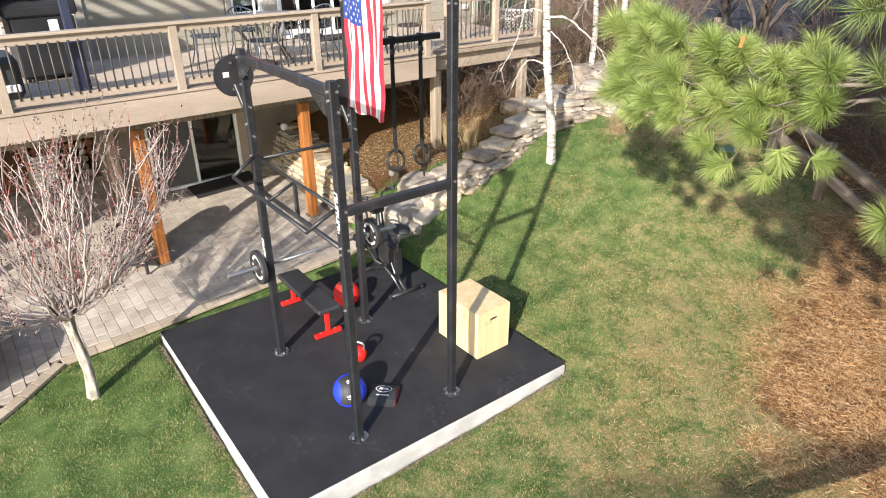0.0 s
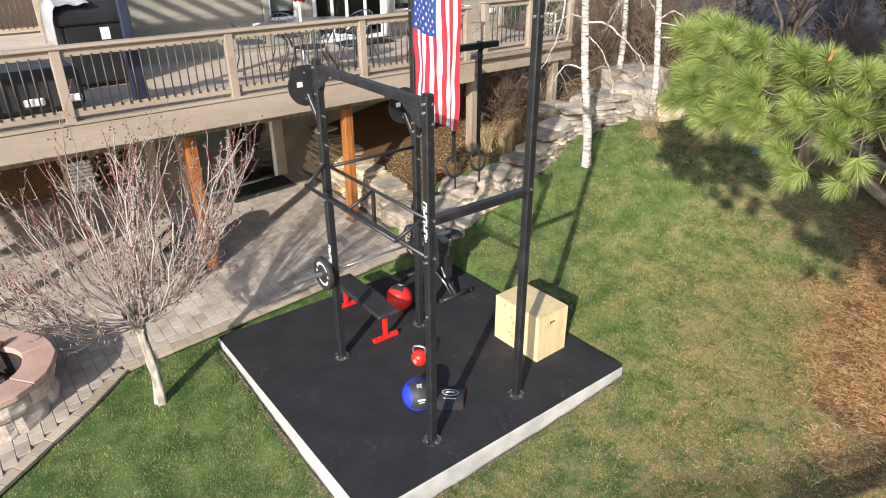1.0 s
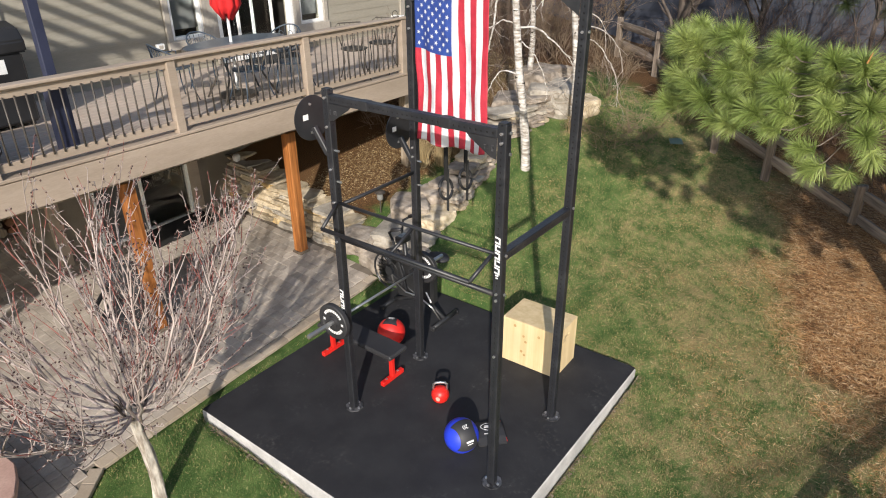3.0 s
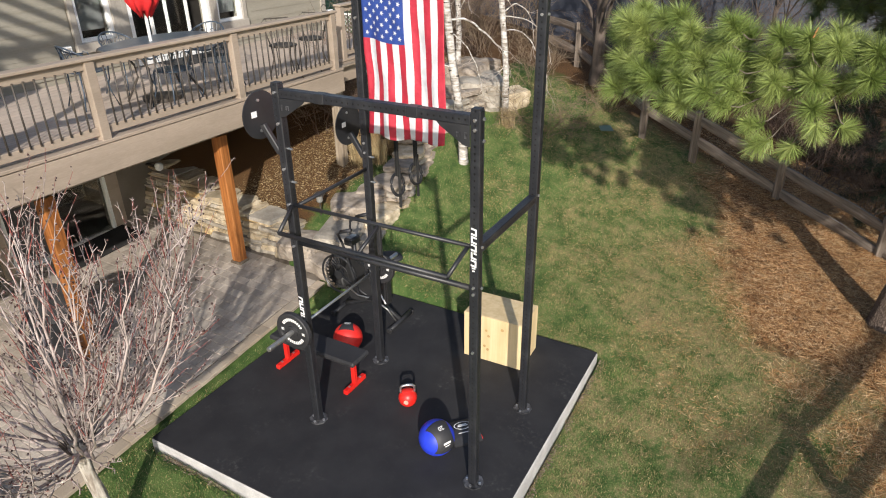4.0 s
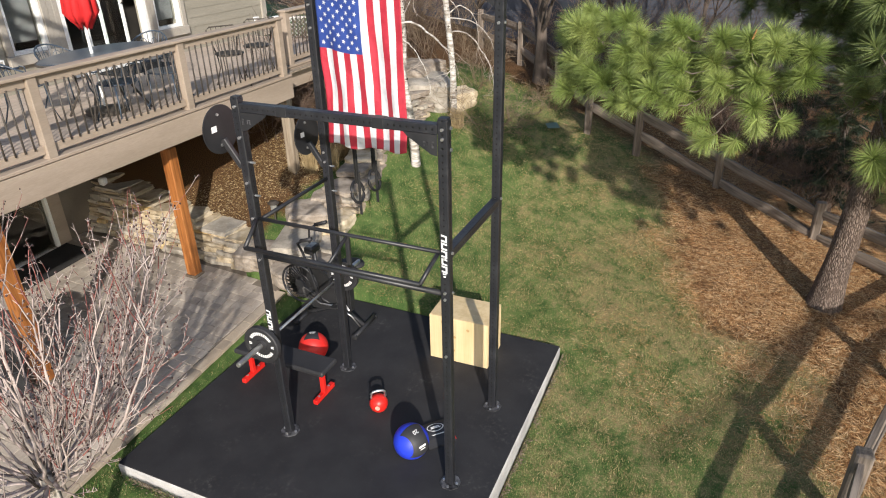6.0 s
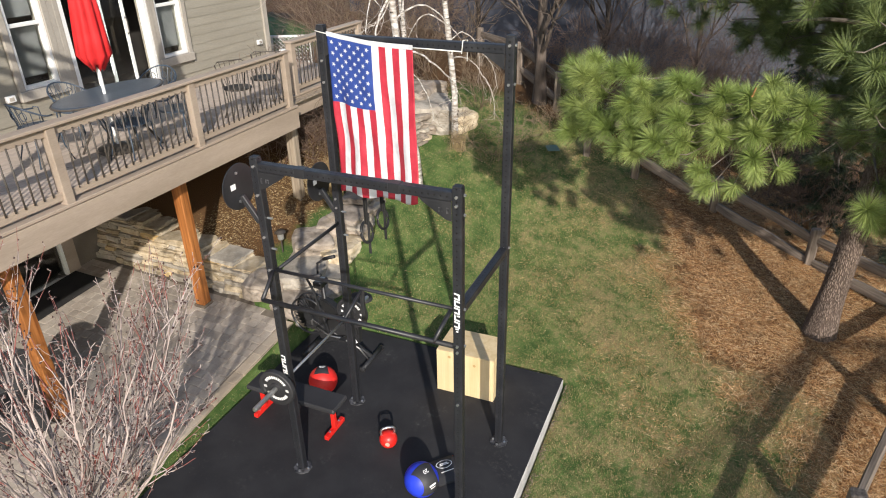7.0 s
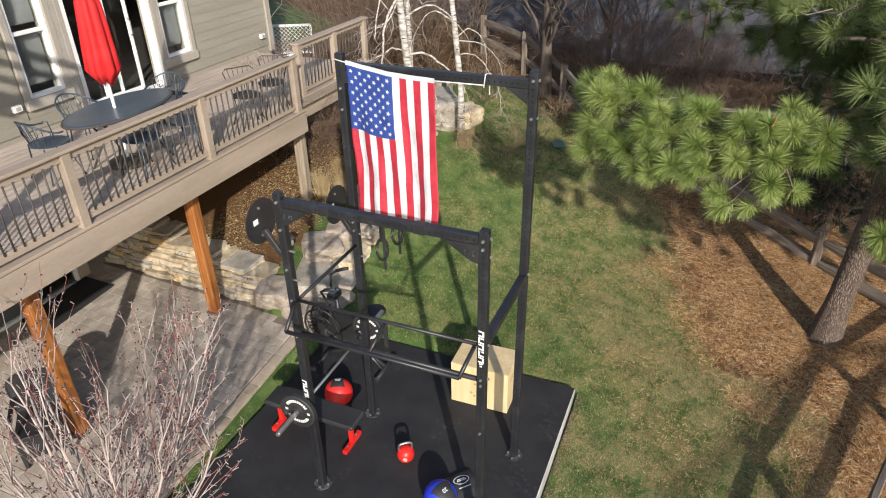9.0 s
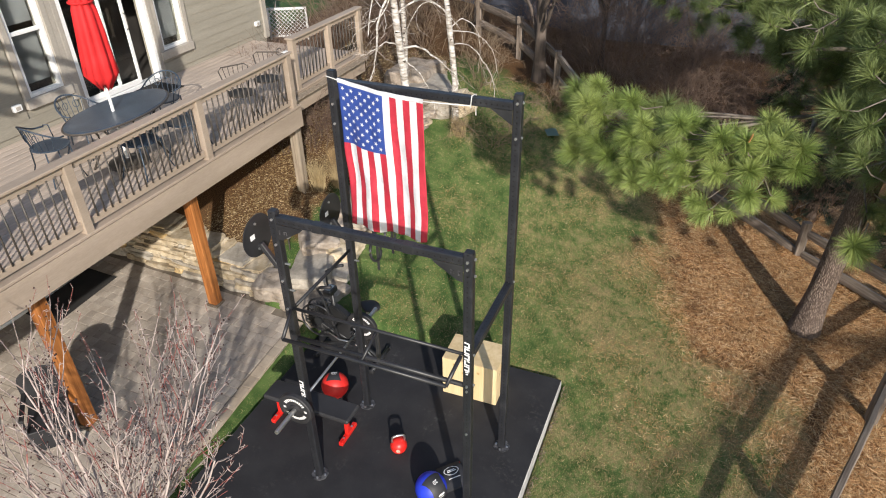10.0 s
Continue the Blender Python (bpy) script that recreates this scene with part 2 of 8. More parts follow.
WHITE_PAINT = surface("white_paint", (0.76, 0.76, 0.75), (0.82, 0.82, 0.81), 0.5, fine=50, bump=0.05)
LETTER = surface("white_lettering", (0.8, 0.8, 0.8), (0.85, 0.85, 0.85), 0.6, fine=50, bump=0.0)
RED_PAINT = surface("red_paint", (0.6, 0.013, 0.01), (0.7, 0.025, 0.018), 0.4, fine=60, bump=0.06)
RED_VINYL = surface("red_vinyl", (0.62, 0.018, 0.015), (0.7, 0.03, 0.025), 0.5, fine=110, bump=0.2, depth=0.002)
BLUE_VINYL = surface("blue_vinyl", (0.012, 0.03, 0.5), (0.02, 0.05, 0.62), 0.5, fine=110, bump=0.2, depth=0.002)
BLACK_VINYL = surface("black_vinyl", (0.018, 0.018, 0.02), (0.032, 0.032, 0.036), 0.6, fine=140, bump=0.25, depth=0.002)
PINE_PLY = timber("pale_birch_plywood", (0.6, 0.45, 0.24), (0.72, 0.57, 0.34), 0.6, axis=2, scale=0.5, vary=0.05)
KNOT = surface("knot_wood", (0.36, 0.22, 0.09), (0.46, 0.3, 0.13), 0.6, fine=60)
FLAG_RED = surface("flag_red_nylon", (0.4, 0.02, 0.04), (0.48, 0.03, 0.055), 0.6, scale=6, fine=16, bump=0.5, depth=0.02)
FLAG_WHITE = surface("flag_white_nylon", (0.6, 0.6, 0.625), (0.69, 0.69, 0.715), 0.6, scale=6, fine=16, bump=0.5, depth=0.02)
FLAG_BLUE = surface("flag_blue_nylon", (0.02, 0.05, 0.24), (0.03, 0.07, 0.3), 0.6, scale=6, fine=16, bump=0.5, depth=0.02)
ROPE = surface("white_rope", (0.7, 0.69, 0.65), (0.78, 0.77, 0.73), 0.8, fine=200)
STRAP = surface("black_webbing", (0.012, 0.012, 0.012), (0.03, 0.03, 0.03), 0.8, fine=200)
SIDING = surface("tan_lap_siding", (0.265, 0.245, 0.198), (0.32, 0.297, 0.244), 0.75, scale=1.1, fine=35, bump=0.15, vary=0.05, stretch=(0.4, 1, 3))
TRIM = surface("cream_trim", (0.34, 0.31, 0.268), (0.41, 0.374, 0.325), 0.65, scale=1.5, fine=30, bump=0.1)
FASCIA = surface("tan_painted_board", (0.322, 0.258, 0.2), (0.4, 0.322, 0.255), 0.65, scale=1.2, fine=30, bump=0.15, vary=0.06, stretch=(0.5, 1, 3))
DECKING = timber("weathered_composite_deck", (0.41, 0.335, 0.272), (0.52, 0.43, 0.36), 0.7, axis=0, vary=0.08)
CEDAR = timber("orange_stained_cedar", (0.2, 0.066, 0.016), (0.45, 0.175, 0.05), 0.45, axis=2, vary=0.08)
GREY_POST = timber("grey_weathered_timber", (0.2, 0.155, 0.11), (0.36, 0.3, 0.23), 0.8, axis=2, vary=0.1)
FENCE = timber("silvered_split_rail", (0.11, 0.086, 0.068), (0.27, 0.222, 0.182), 0.85, axis=2, vary=0.15)
IRON = surface("bronze_iron", (0.05, 0.042, 0.035), (0.085, 0.072, 0.06), 0.5, fine=60, bump=0.1)
NAVY_STEEL = surface("navy_steel", (0.02, 0.024, 0.05), (0.03, 0.036, 0.07), 0.4, fine=60, bump=0.06)
BASEMENT = surface("basement_stucco", (0.15, 0.128, 0.1), (0.21, 0.182, 0.148), 0.85, scale=1.5, fine=50, bump=0.3)
# near black, so that the colour gives the gloom of unlit rooms
PAINTED_GLOOM = surface("gloom_black_shell", (0.02, 0.018, 0.016), (0.04, 0.035, 0.03), 0.9)
GLASS = clear_glass("window_glass", (0.75, 0.8, 0.8))
# grey of the blinds, lightened to include the reflection in the panes
BLIND_AND_SHEEN = surface("grey_blind_and_sheen", (0.17, 0.17, 0.17), (0.24, 0.24, 0.24), 0.8)
UMBRELLA = surface("red_canvas", (0.55, 0.012, 0.014), (0.66, 0.022, 0.025), 0.75, scale=5, fine=160, bump=0.2, depth=0.002)
PAVER = surface("concrete_paver", (0.345, 0.294, 0.245), (0.475, 0.415, 0.353), 0.85, scale=3.2, fine=45, bump=0.5, depth=0.006, vary=0.13, island=0.13)
PAVER_EDGE = surface("sandy_paver", (0.34, 0.275, 0.205), (0.43, 0.365, 0.29), 0.85, scale=1.4, fine=70, bump=0.35, vary=0.15)
JOINT_SAND = surface("joint_sand", (0.16, 0.133, 0.105), (0.25, 0.213, 0.172), 0.95, fine=120, bump=0.4)
STONE = surface("buff_limestone", (0.4, 0.315, 0.2), (0.62, 0.53, 0.395), 0.85, scale=6, fine=26, bump=0.9, depth=0.02, vary=0.24)
STONE_PALE = surface("pale_grey_limestone", (0.32, 0.285, 0.235), (0.48, 0.435, 0.37), 0.85, scale=3.5, fine=28, bump=0.6, depth=0.012, vary=0.14)
STONE_OCHRE = surface("ochre_sandstone", (0.5, 0.33, 0.13), (0.6, 0.46, 0.26), 0.85, scale=4, fine=28, bump=0.6, depth=0.012, vary=0.1)
STONE_RED = surface("pink_sandstone_cap", (0.43, 0.27, 0.22), (0.52, 0.345, 0.285), 0.8, scale=3, fine=40, bump=0.3, vary=0.03)
STONE_PIT = surface("rough_pit_stone", (0.42, 0.33, 0.28), (0.62, 0.54, 0.49), 0.85, scale=7, fine=30, bump=0.7, depth=0.02, vary=0.18)
ASH = surface("ash_and_char", (0.012, 0.009, 0.008), (0.07, 0.05, 0.042), 0.95, scale=14, fine=60, bump=0.8, depth=0.02)
BIRCH = surface("birch_bark", (0.24, 0.205, 0.17), (0.68, 0.655, 0.62), 0.75, scale=12, fine=26, bump=0.5, stretch=(0.6, 0.6, 2.2))
BIRCH_SCAR = surface("birch_scar", (0.04, 0.03, 0.025), (0.1, 0.08, 0.06), 0.9)
PALE_TWIG = surface("pale_twig", (0.36, 0.3, 0.26), (0.5, 0.43, 0.38), 0.75, scale=5, fine=30)
CRAB_BARK = surface("silvery_pink_bark", (0.31, 0.245, 0.222), (0.53, 0.445, 0.412), 0.75, scale=4, fine=40, bump=0.3)
CRAB_TRUNK = surface("peeling_pale_bark", (0.2, 0.16, 0.125), (0.62, 0.57, 0.5), 0.8, scale=15, fine=30, bump=0.6, depth=0.01, stretch=(1, 1, 0.25))
RED_SHOOT = surface("red_shoot", (0.25, 0.07, 0.06), (0.36, 0.13, 0.11), 0.7)
BUD = surface("dark_bud", (0.05, 0.025, 0.022), (0.1, 0.05, 0.045), 0.8)
BRUSH = surface("dead_brush", (0.13, 0.082, 0.06), (0.23, 0.16, 0.12), 0.85, scale=2, fine=20, island=0.25)
BRUSH_TAN = surface("dry_twigs", (0.17, 0.122, 0.08), (0.28, 0.208, 0.14), 0.85, scale=2, fine=20, island=0.25)
PINE_BARK = plated_bark("pine_bark")
SLATE_METAL = surface("slate_blue_metal", (0.035, 0.05, 0.075), (0.06, 0.085, 0.115), 0.33, scale=3, fine=120, bump=0.2)
NEEDLE_DARK = surface("dark_spruce_needle", (0.02, 0.034, 0.018), (0.045, 0.065, 0.03), 0.6, scale=2.2, fine=12, bump=0.0, island=0.3)
PINE_LIMB = surface("grey_pine_limb", (0.1, 0.082, 0.066), (0.22, 0.185, 0.155), 0.85, scale=6, fine=30, bump=0.5)
NEEDLE_CROWN = surface("old_pine_needle", (0.1, 0.14, 0.04), (0.19, 0.235, 0.075), 0.55, scale=2.2, fine=12, bump=0.0, island=0.3)
NEEDLE = surface("pine_needle", (0.165, 0.232, 0.054), (0.3, 0.362, 0.108), 0.5, scale=2.2, fine=12, bump=0.0, island=0.3)
CONE = surface("pine_cone_bud", (0.42, 0.2, 0.07), (0.5, 0.26, 0.1), 0.7)
# grey-blue made darker in place of the shade missing on this sunlit wall
NEIGHBOUR = surface("shade_darkened_siding", (0.045, 0.05, 0.068), (0.066, 0.073, 0.096), 0.7, scale=0.7, fine=20, vary=0.05)
MAT_BLACK = surface("black_coir_mat", (0.012, 0.012, 0.012), (0.03, 0.028, 0.027), 0.95, fine=150, bump=0.6)
SILVER_COVER = surface("silver_cover", (0.5, 0.5, 0.53), (0.65, 0.65, 0.68), 0.35, metal=0.4, scale=6, fine=20, bump=0.3, depth=0.02)
GREEN_PAINT = surface("green_paint", (0.09, 0.17, 0.15), (0.14, 0.23, 0.2), 0.6)
DARK_BARK = surface("dark_bark", (0.06, 0.046, 0.038), (0.14, 0.11, 0.09), 0.9, scale=8, fine=30, bump=0.8, depth=0.015, stretch=(1, 1, 0.3))
STRAW_LITTER = litter_blade("fallen_needles", ((0.1, 0.043, 0.018), (0.26, 0.115, 0.042), (0.46, 0.235, 0.095), (0.68, 0.43, 0.2), (0.88, 0.7, 0.44)))
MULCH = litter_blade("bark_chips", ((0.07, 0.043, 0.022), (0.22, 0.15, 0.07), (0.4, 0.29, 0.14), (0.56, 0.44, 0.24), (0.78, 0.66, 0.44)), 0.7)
STAINED = surface("stained_footing", (0.1, 0.075, 0.055), (0.2, 0.16, 0.12), 0.9, scale=5)
DRY_GRASS = surface("dry_grass", (0.3, 0.22, 0.11), (0.46, 0.36, 0.2), 0.7, scale=6, fine=30, bump=0.0, island=0.25)
DEAD_GRASS = surface("dead_grass", (0.2, 0.13, 0.06), (0.36, 0.25, 0.125), 0.75, scale=6, fine=30, bump=0.0, island=0.3)
STONE_BUFF = surface("buff_boulder", (0.22, 0.18, 0.14), (0.42, 0.36, 0.3), 0.85, scale=5, fine=18, bump=0.8, depth=0.025, vary=0.12)
GRAVEL = surface("soil_crumbs", (0.1, 0.07, 0.045), (0.34, 0.27, 0.2), 0.9, scale=30, fine=80, bump=0.2, island=0.3)
SOOT = surface("sooty_steel", (0.015, 0.012, 0.011), (0.05, 0.035, 0.03), 0.85, scale=6, fine=40)
BROWN_LOG = surface("brown_log", (0.14, 0.06, 0.03), (0.26, 0.13, 0.07), 0.85, scale=8, fine=40, bump=0.6)
LAWN = turf("lawn_soil", False)
BLADE = turf("grass_blade", True)

# ---- builders ----
def thing(name, at=(0, 0, 0), turn=0.0, label="", category="", group="", kind=""):
    ob = new(name)
    ob.location, ob.rotation_euler = at, (0, 0, radians(turn))
    return tagged(ob, label, category, group, kind)


def to_mesh(bm, name, material, smooth=False):
    me = bpy.data.meshes.new(name)
    bm.to_mesh(me)
    bm.free()
    for mt in material if isinstance(material, (list, tuple)) else [material]:
        me.materials.append(mt)
    if smooth:
        me.polygons.foreach_set("use_smooth", [True] * len(me.polygons))
    return me


def part(name, bm, material, parent, label="", smooth=False):
    ob = new(name, to_mesh(bm, name, material, smooth))
    ob.parent = parent
    if label:
        tagged(ob, label)
    return ob


def piece(name, me, parent, m):
    ob = new(name, me)
    ob.parent = parent
    ob.matrix_basis = m
    return ob


def box(bm, centre, size, bevel=0.0, m=None, segments=1):
    r = bmesh.ops.create_cube(bm, size=1.0)
    vs = r["verts"]
    bmesh.ops.scale(bm, vec=size, verts=vs)
    if bevel:
        es = {e for v in vs for e in v.link_edges}
        r = bmesh.ops.bevel(bm, geom=list(es), offset=bevel, segments=segments, affect="EDGES", profile=0.5)
        vs = list({v for f in r["faces"] for v in f.verts} | {v for v in vs if v.is_valid})
    t = Matrix.Translation(centre)
    bmesh.ops.transform(bm, matrix=t if m is None else m @ t, verts=vs)
    return vs


def boxes(*rows, bevel=0.0):
    bm = bmesh.new()
    for centre, size in rows:
        box(bm, centre, size, bevel)
    return bm


def rod(bm, p0, p1, r0, r1=None, sides=12, caps=True):
    p0, p1 = Vector(p0), Vector(p1)
    r1 = r0 if r1 is None else r1
    q = (p1 - p0).to_track_quat("Z", "Y").to_matrix().to_4x4()
    m = Matrix.Translation((p0 + p1) / 2) @ q
    bmesh.ops.create_cone(bm, cap_ends=caps, segments=sides, radius1=r0, radius2=r1, depth=(p1 - p0).length, matrix=m)


def pipe(bm, pts, radius, sides=8, closed=False):
    """A round pipe along points; radius is one number or a function of 0..1."""
    pts = [Vector(p) for p in pts]
    n = len(pts)
    rings = []
    up = Vector((0.13, 0.21, 1)).normalized()
    for i, p in enumerate(pts):
        if closed:
            d = pts[(i + 1) % n] - pts[i - 1]
        else:
            d = pts[min(i + 1, n - 1)] - pts[max(i - 1, 0)]
        d.normalize()
        a = d.cross(up)
        if a.length < 0.1:
            a = d.cross(Vector((1, 0, 0)))
        a.normalize()
        b = d.cross(a)
        r = radius(i / max(n - 1, 1)) if callable(radius) else radius
        rings.append([bm.verts.new(p + a * (r * math.cos(k * math.tau / sides)) + b * (r * math.sin(k * math.tau / sides))) for k in range(sides)])
    for i in range(n if closed else n - 1):
        u, v = rings[i], rings[(i + 1) % n]
        for k in range(sides):
            bm.faces.new((u[k], u[(k + 1) % sides], v[(k + 1) % sides], v[k]))
    if not closed:
        bm.faces.new(rings[0][::-1])
        bm.faces.new(rings[-1])
    bmesh.ops.recalc_face_normals(bm, faces=bm.faces)


def lathe(bm, profile, sides=24, centre=(0, 0, 0)):
    rings = []
    for r, z in profile:
        rings.append([bm.verts.new((centre[0] + r * math.cos(k * math.tau / sides), centre[1] + r * math.sin(k * math.tau / sides), centre[2] + z)) for k in range(sides)])
    for u, v in zip(rings, rings[1:]):
        for k in range(sides):
            bm.faces.new((u[k], u[(k + 1) % sides], v[(k + 1) % sides], v[k]))
    if profile[0][0] > 0.0005:
        bm.faces.new(rings[0][::-1])
    if profile[-1][0] > 0.0005:
        bm.faces.new(rings[-1])
    bmesh.ops.remove_doubles(bm, verts=bm.verts, dist=0.0004)


def prism(bm, outline, depth, m=Matrix()):
    """A flat outline (x, y) given thickness along z, from 0 to depth."""
    lo = [bm.verts.new(m @ Vector((x, y, 0))) for x, y in outline]
    hi = [bm.verts.new(m @ Vector((x, y, depth))) for x, y in outline]
    n = len(outline)
    bm.faces.new(lo[::-1])
    bm.faces.new(hi)
    for i in range(n):
        bm.faces.new((lo[i], lo[(i + 1) % n], hi[(i + 1) % n], hi[i]))
    bmesh.ops.recalc_face_normals(bm, faces=bm.faces)


def mesh_arrays(name, verts, faces, material, smooth=True):
    """A large mesh from arrays of corners and of equal-sided faces."""
    verts, faces = np.asarray(verts, dtype=np.float32), np.asarray(faces, dtype=np.int32)
    me = bpy.data.meshes.new(name)
    me.vertices.add(len(verts))
    me.vertices.foreach_set("co", verts.ravel())
    k = faces.shape[1]
    me.loops.add(faces.size)
    me.loops.foreach_set("vertex_index", faces.ravel())
    me.polygons.add(len(faces))
    me.polygons.foreach_set("loop_start", np.arange(0, faces.size, k, dtype=np.int32))
    me.polygons.foreach_set("use_smooth", np.full(len(faces), smooth, dtype=bool))
    me.materials.append(material)
    me.update(calc_edges=True)
    me.validate()
    return me


def twig_mesh(name, segs, material, sides=4):
    """Tapered sticks: rows of start, end, first and last radius."""
    s = np.array([[*a, *b, r0, r1] for a, b, r0, r1 in segs], dtype=np.float64)
    p0, p1, r0, r1 = s[:, 0:3], s[:, 3:6], s[:, 6:7], s[:, 7:8]
    d = p1 - p0
    d /= np.maximum(np.linalg.norm(d, axis=1, keepdims=True), 1e-6)
    ref = np.where(np.abs(d[:, 2:3]) > 0.9, np.array([[1.0, 0, 0]]), np.array([[0, 0, 1.0]]))
    a = np.cross(d, ref)
    a /= np.linalg.norm(a, axis=1, keepdims=True)
    b = np.cross(d, a)
    rings = []
    for p, r in ((p0, r0), (p1, r1)):
        for k in range(sides):
            w = k * math.tau / sides
            rings.append(p + a * r * math.cos(w) + b * r * math.sin(w))
    verts = np.stack(rings, axis=1).reshape(-1, 3)
    base = np.arange(len(s))[:, None] * (2 * sides)
    faces = []
    for k in range(sides):
        k2 = (k + 1) % sides
        faces.append(base + np.array([[k, k2, sides + k2, sides + k]]))
    return mesh_arrays(name, verts, np.concatenate(faces), material, smooth=True)


def smoothstep(a, b, x):
    t = np.clip((x - a) / (b - a), 0, 1)
    return t * t * (3 - 2 * t)


def softplus(u):
    return np.log1p(np.exp(np.minimum(u, 40)))


# ---- the lie of the land ----
SLAB = (-1.05, 2.545, -0.405, 3.17)  # the exercise floor: x0, x1, y0, y1


def patio_edge(x):
    return np.minimum(3.37 + 0.03 * x, 3.36 + 0.83 * (x + 2.05) + 0.14 * np.maximum(-2.6 - x, 0))


def patio_z(x, y):
    return -0.02 + 0.045 * (y - 3.5) + 0.05 * (x + 1)


def lawn_z(x, y):
    u = x + y
    z = -0.207 + 0.049 * x + 0.0578 * y + 0.1433 * (softplus(u - 5) - softplus(u - 12.5))
    z = z + 0.025 * np.sin(1.3 * x + 0.7 * y) * np.sin(0.9 * y - 0.4 * x)
    # past the split-rail fence the bank falls away
    past = (x - 6.95) * 0.836 - (y + 3.6) * 0.549
    z = z - 0.3 * np.minimum(0.5 * softplus((past - 0.6) / 0.5), 5.0)
    return np.where(x < -4, z + 0.049 * (-4 - x), z)


def ground_z(x, y):
    """The lawn, sunk under the slab and under the paved patio."""
    z = lawn_z(x, y)
    x0, x1, y0, y1 = SLAB
    inside = np.minimum(np.minimum(x - x0, x1 - x), np.minimum(y - y0, y1 - y))
    z = z + (np.minimum(z, -0.3) - z) * smoothstep(-0.05, 0.02, inside)
    # the turf sinks to the foot of the slab along its three open sides
    near = smoothstep(0.5, 0.05, -inside) * (inside < 0.02)
    z = np.where(z > -0.1, z + (np.minimum(z, -0.1) - z) * near * smoothstep(2.3, 1.4, x), z)
    pave = np.minimum(y - patio_edge(x), np.minimum(2.3 + 0.34 * smoothstep(4.15, 4.5, y) - x, 9.4 - y))
    return z + (patio_z(x, y) - 0.1 - z) * smoothstep(-0.12, 0.1, pave)

# ---- ground ----
def build_ground():
    fine_x, fine_y = np.arange(-6.0, 11.001, 0.075), np.arange(-6.0, 9.501, 0.075)
    xs = np.concatenate([np.array([-900, -300, -100, -40, -20, -12, -8.0]), fine_x, np.array([12, 13.5, 16, 20, 30, 60, 150, 400, 900])])
    ys = np.concatenate([np.array([-900, -300, -100, -40, -20, -12, -8.0]), fine_y, np.array([10.5, 12, 16, 24, 40, 100, 300, 900])])
    gx, gy = np.meshgrid(xs, ys)
    gz = ground_z(np.clip(gx, -14, 20), np.clip(gy, -14, 16))
    verts = np.stack([gx, gy, gz], axis=-1).reshape(-1, 3)
    i, j = np.meshgrid(np.arange(len(xs) - 1), np.arange(len(ys) - 1))
    a = (j * len(xs) + i).ravel()
    faces = np.stack([a, a + 1, a + 1 + len(xs), a + len(xs)], axis=1)
    ob = new("ground", mesh_arrays("ground", verts, faces, LAWN, smooth=True))
    tagged(ob, "spring lawn with green and straw patches, brown litter by the pine", "lawn", kind="structure")


def litter_edge(x, y):
    """Below zero where pine litter or dead leaf lies instead of turf."""
    line = y - (0.42 * np.minimum(x, 5.5) + 0.2 * np.maximum(x - 5.5, 0) - 3.74)
    pine = 0.85 * np.maximum(line, 3.52 - 0.12 * (y + 2.4) - x) + 0.12 * np.sin(3.1 * x + 1.7 * y) + 0.1 * np.sin(7.3 * x - 5.1 * y)
    bank = np.where(x > 2.45, 4.3 + 0.55 * smoothstep(4.3, 3.6, x) + 0.12 * np.sin(3 * x) - y, 1.0)
    strip = np.where(x > 1.7, y + 3.36 + 0.16 * np.sin(2.3 * x) + 0.1 * np.sin(6.1 * x), 1.0)
    return np.minimum(np.minimum(pine, strip), bank)


def blades_at(rng, x, y, tall, lean, wide):
    n = len(x)
    z = ground_z(x, y) - 0.004
    w, v = rng.uniform(0, math.tau, n), rng.uniform(0, math.tau, n)
    p = np.stack([x, y, z], axis=1)
    side = np.stack([np.cos(v) * wide, np.sin(v) * wide, np.zeros(n)], axis=1)
    tip = p + np.stack([np.cos(w) * lean, np.sin(w) * lean, tall], axis=1)
    return np.stack([p - side, p + side, tip], axis=1).reshape(-1, 3)


def straw_at(rng, x, y, length, wide):
    """Fallen needles and straw: thin slivers lying at random over each other."""
    n = len(x)
    w = rng.uniform(0, math.tau, n)
    d = np.stack([np.cos(w), np.sin(w), rng.uniform(-0.09, 0.09, n)], axis=1) * length[:, None] / 2
    s = np.stack([-np.sin(w), np.cos(w), rng.uniform(-0.5, 0.5, n)], axis=1) * wide[:, None]
    p = np.stack([x, y, ground_z(x, y) + rng.uniform(0.006, 0.03, n)], axis=1)
    return np.stack([p - d, p + s, p + d, p - s], axis=1).reshape(-1, 3)


def on_turf(x, y):
    inside = np.minimum(np.minimum(x - SLAB[0], SLAB[1] - x), np.minimum(y - SLAB[2], SLAB[3] - y))
    pave = np.minimum(y - patio_edge(x), 2.35 - x)
    return (inside < -0.015) & (pave < -0.02) & ~((y > 4.2) & (x < 2.7) & (x > 2.2)) & (y < 7.1)


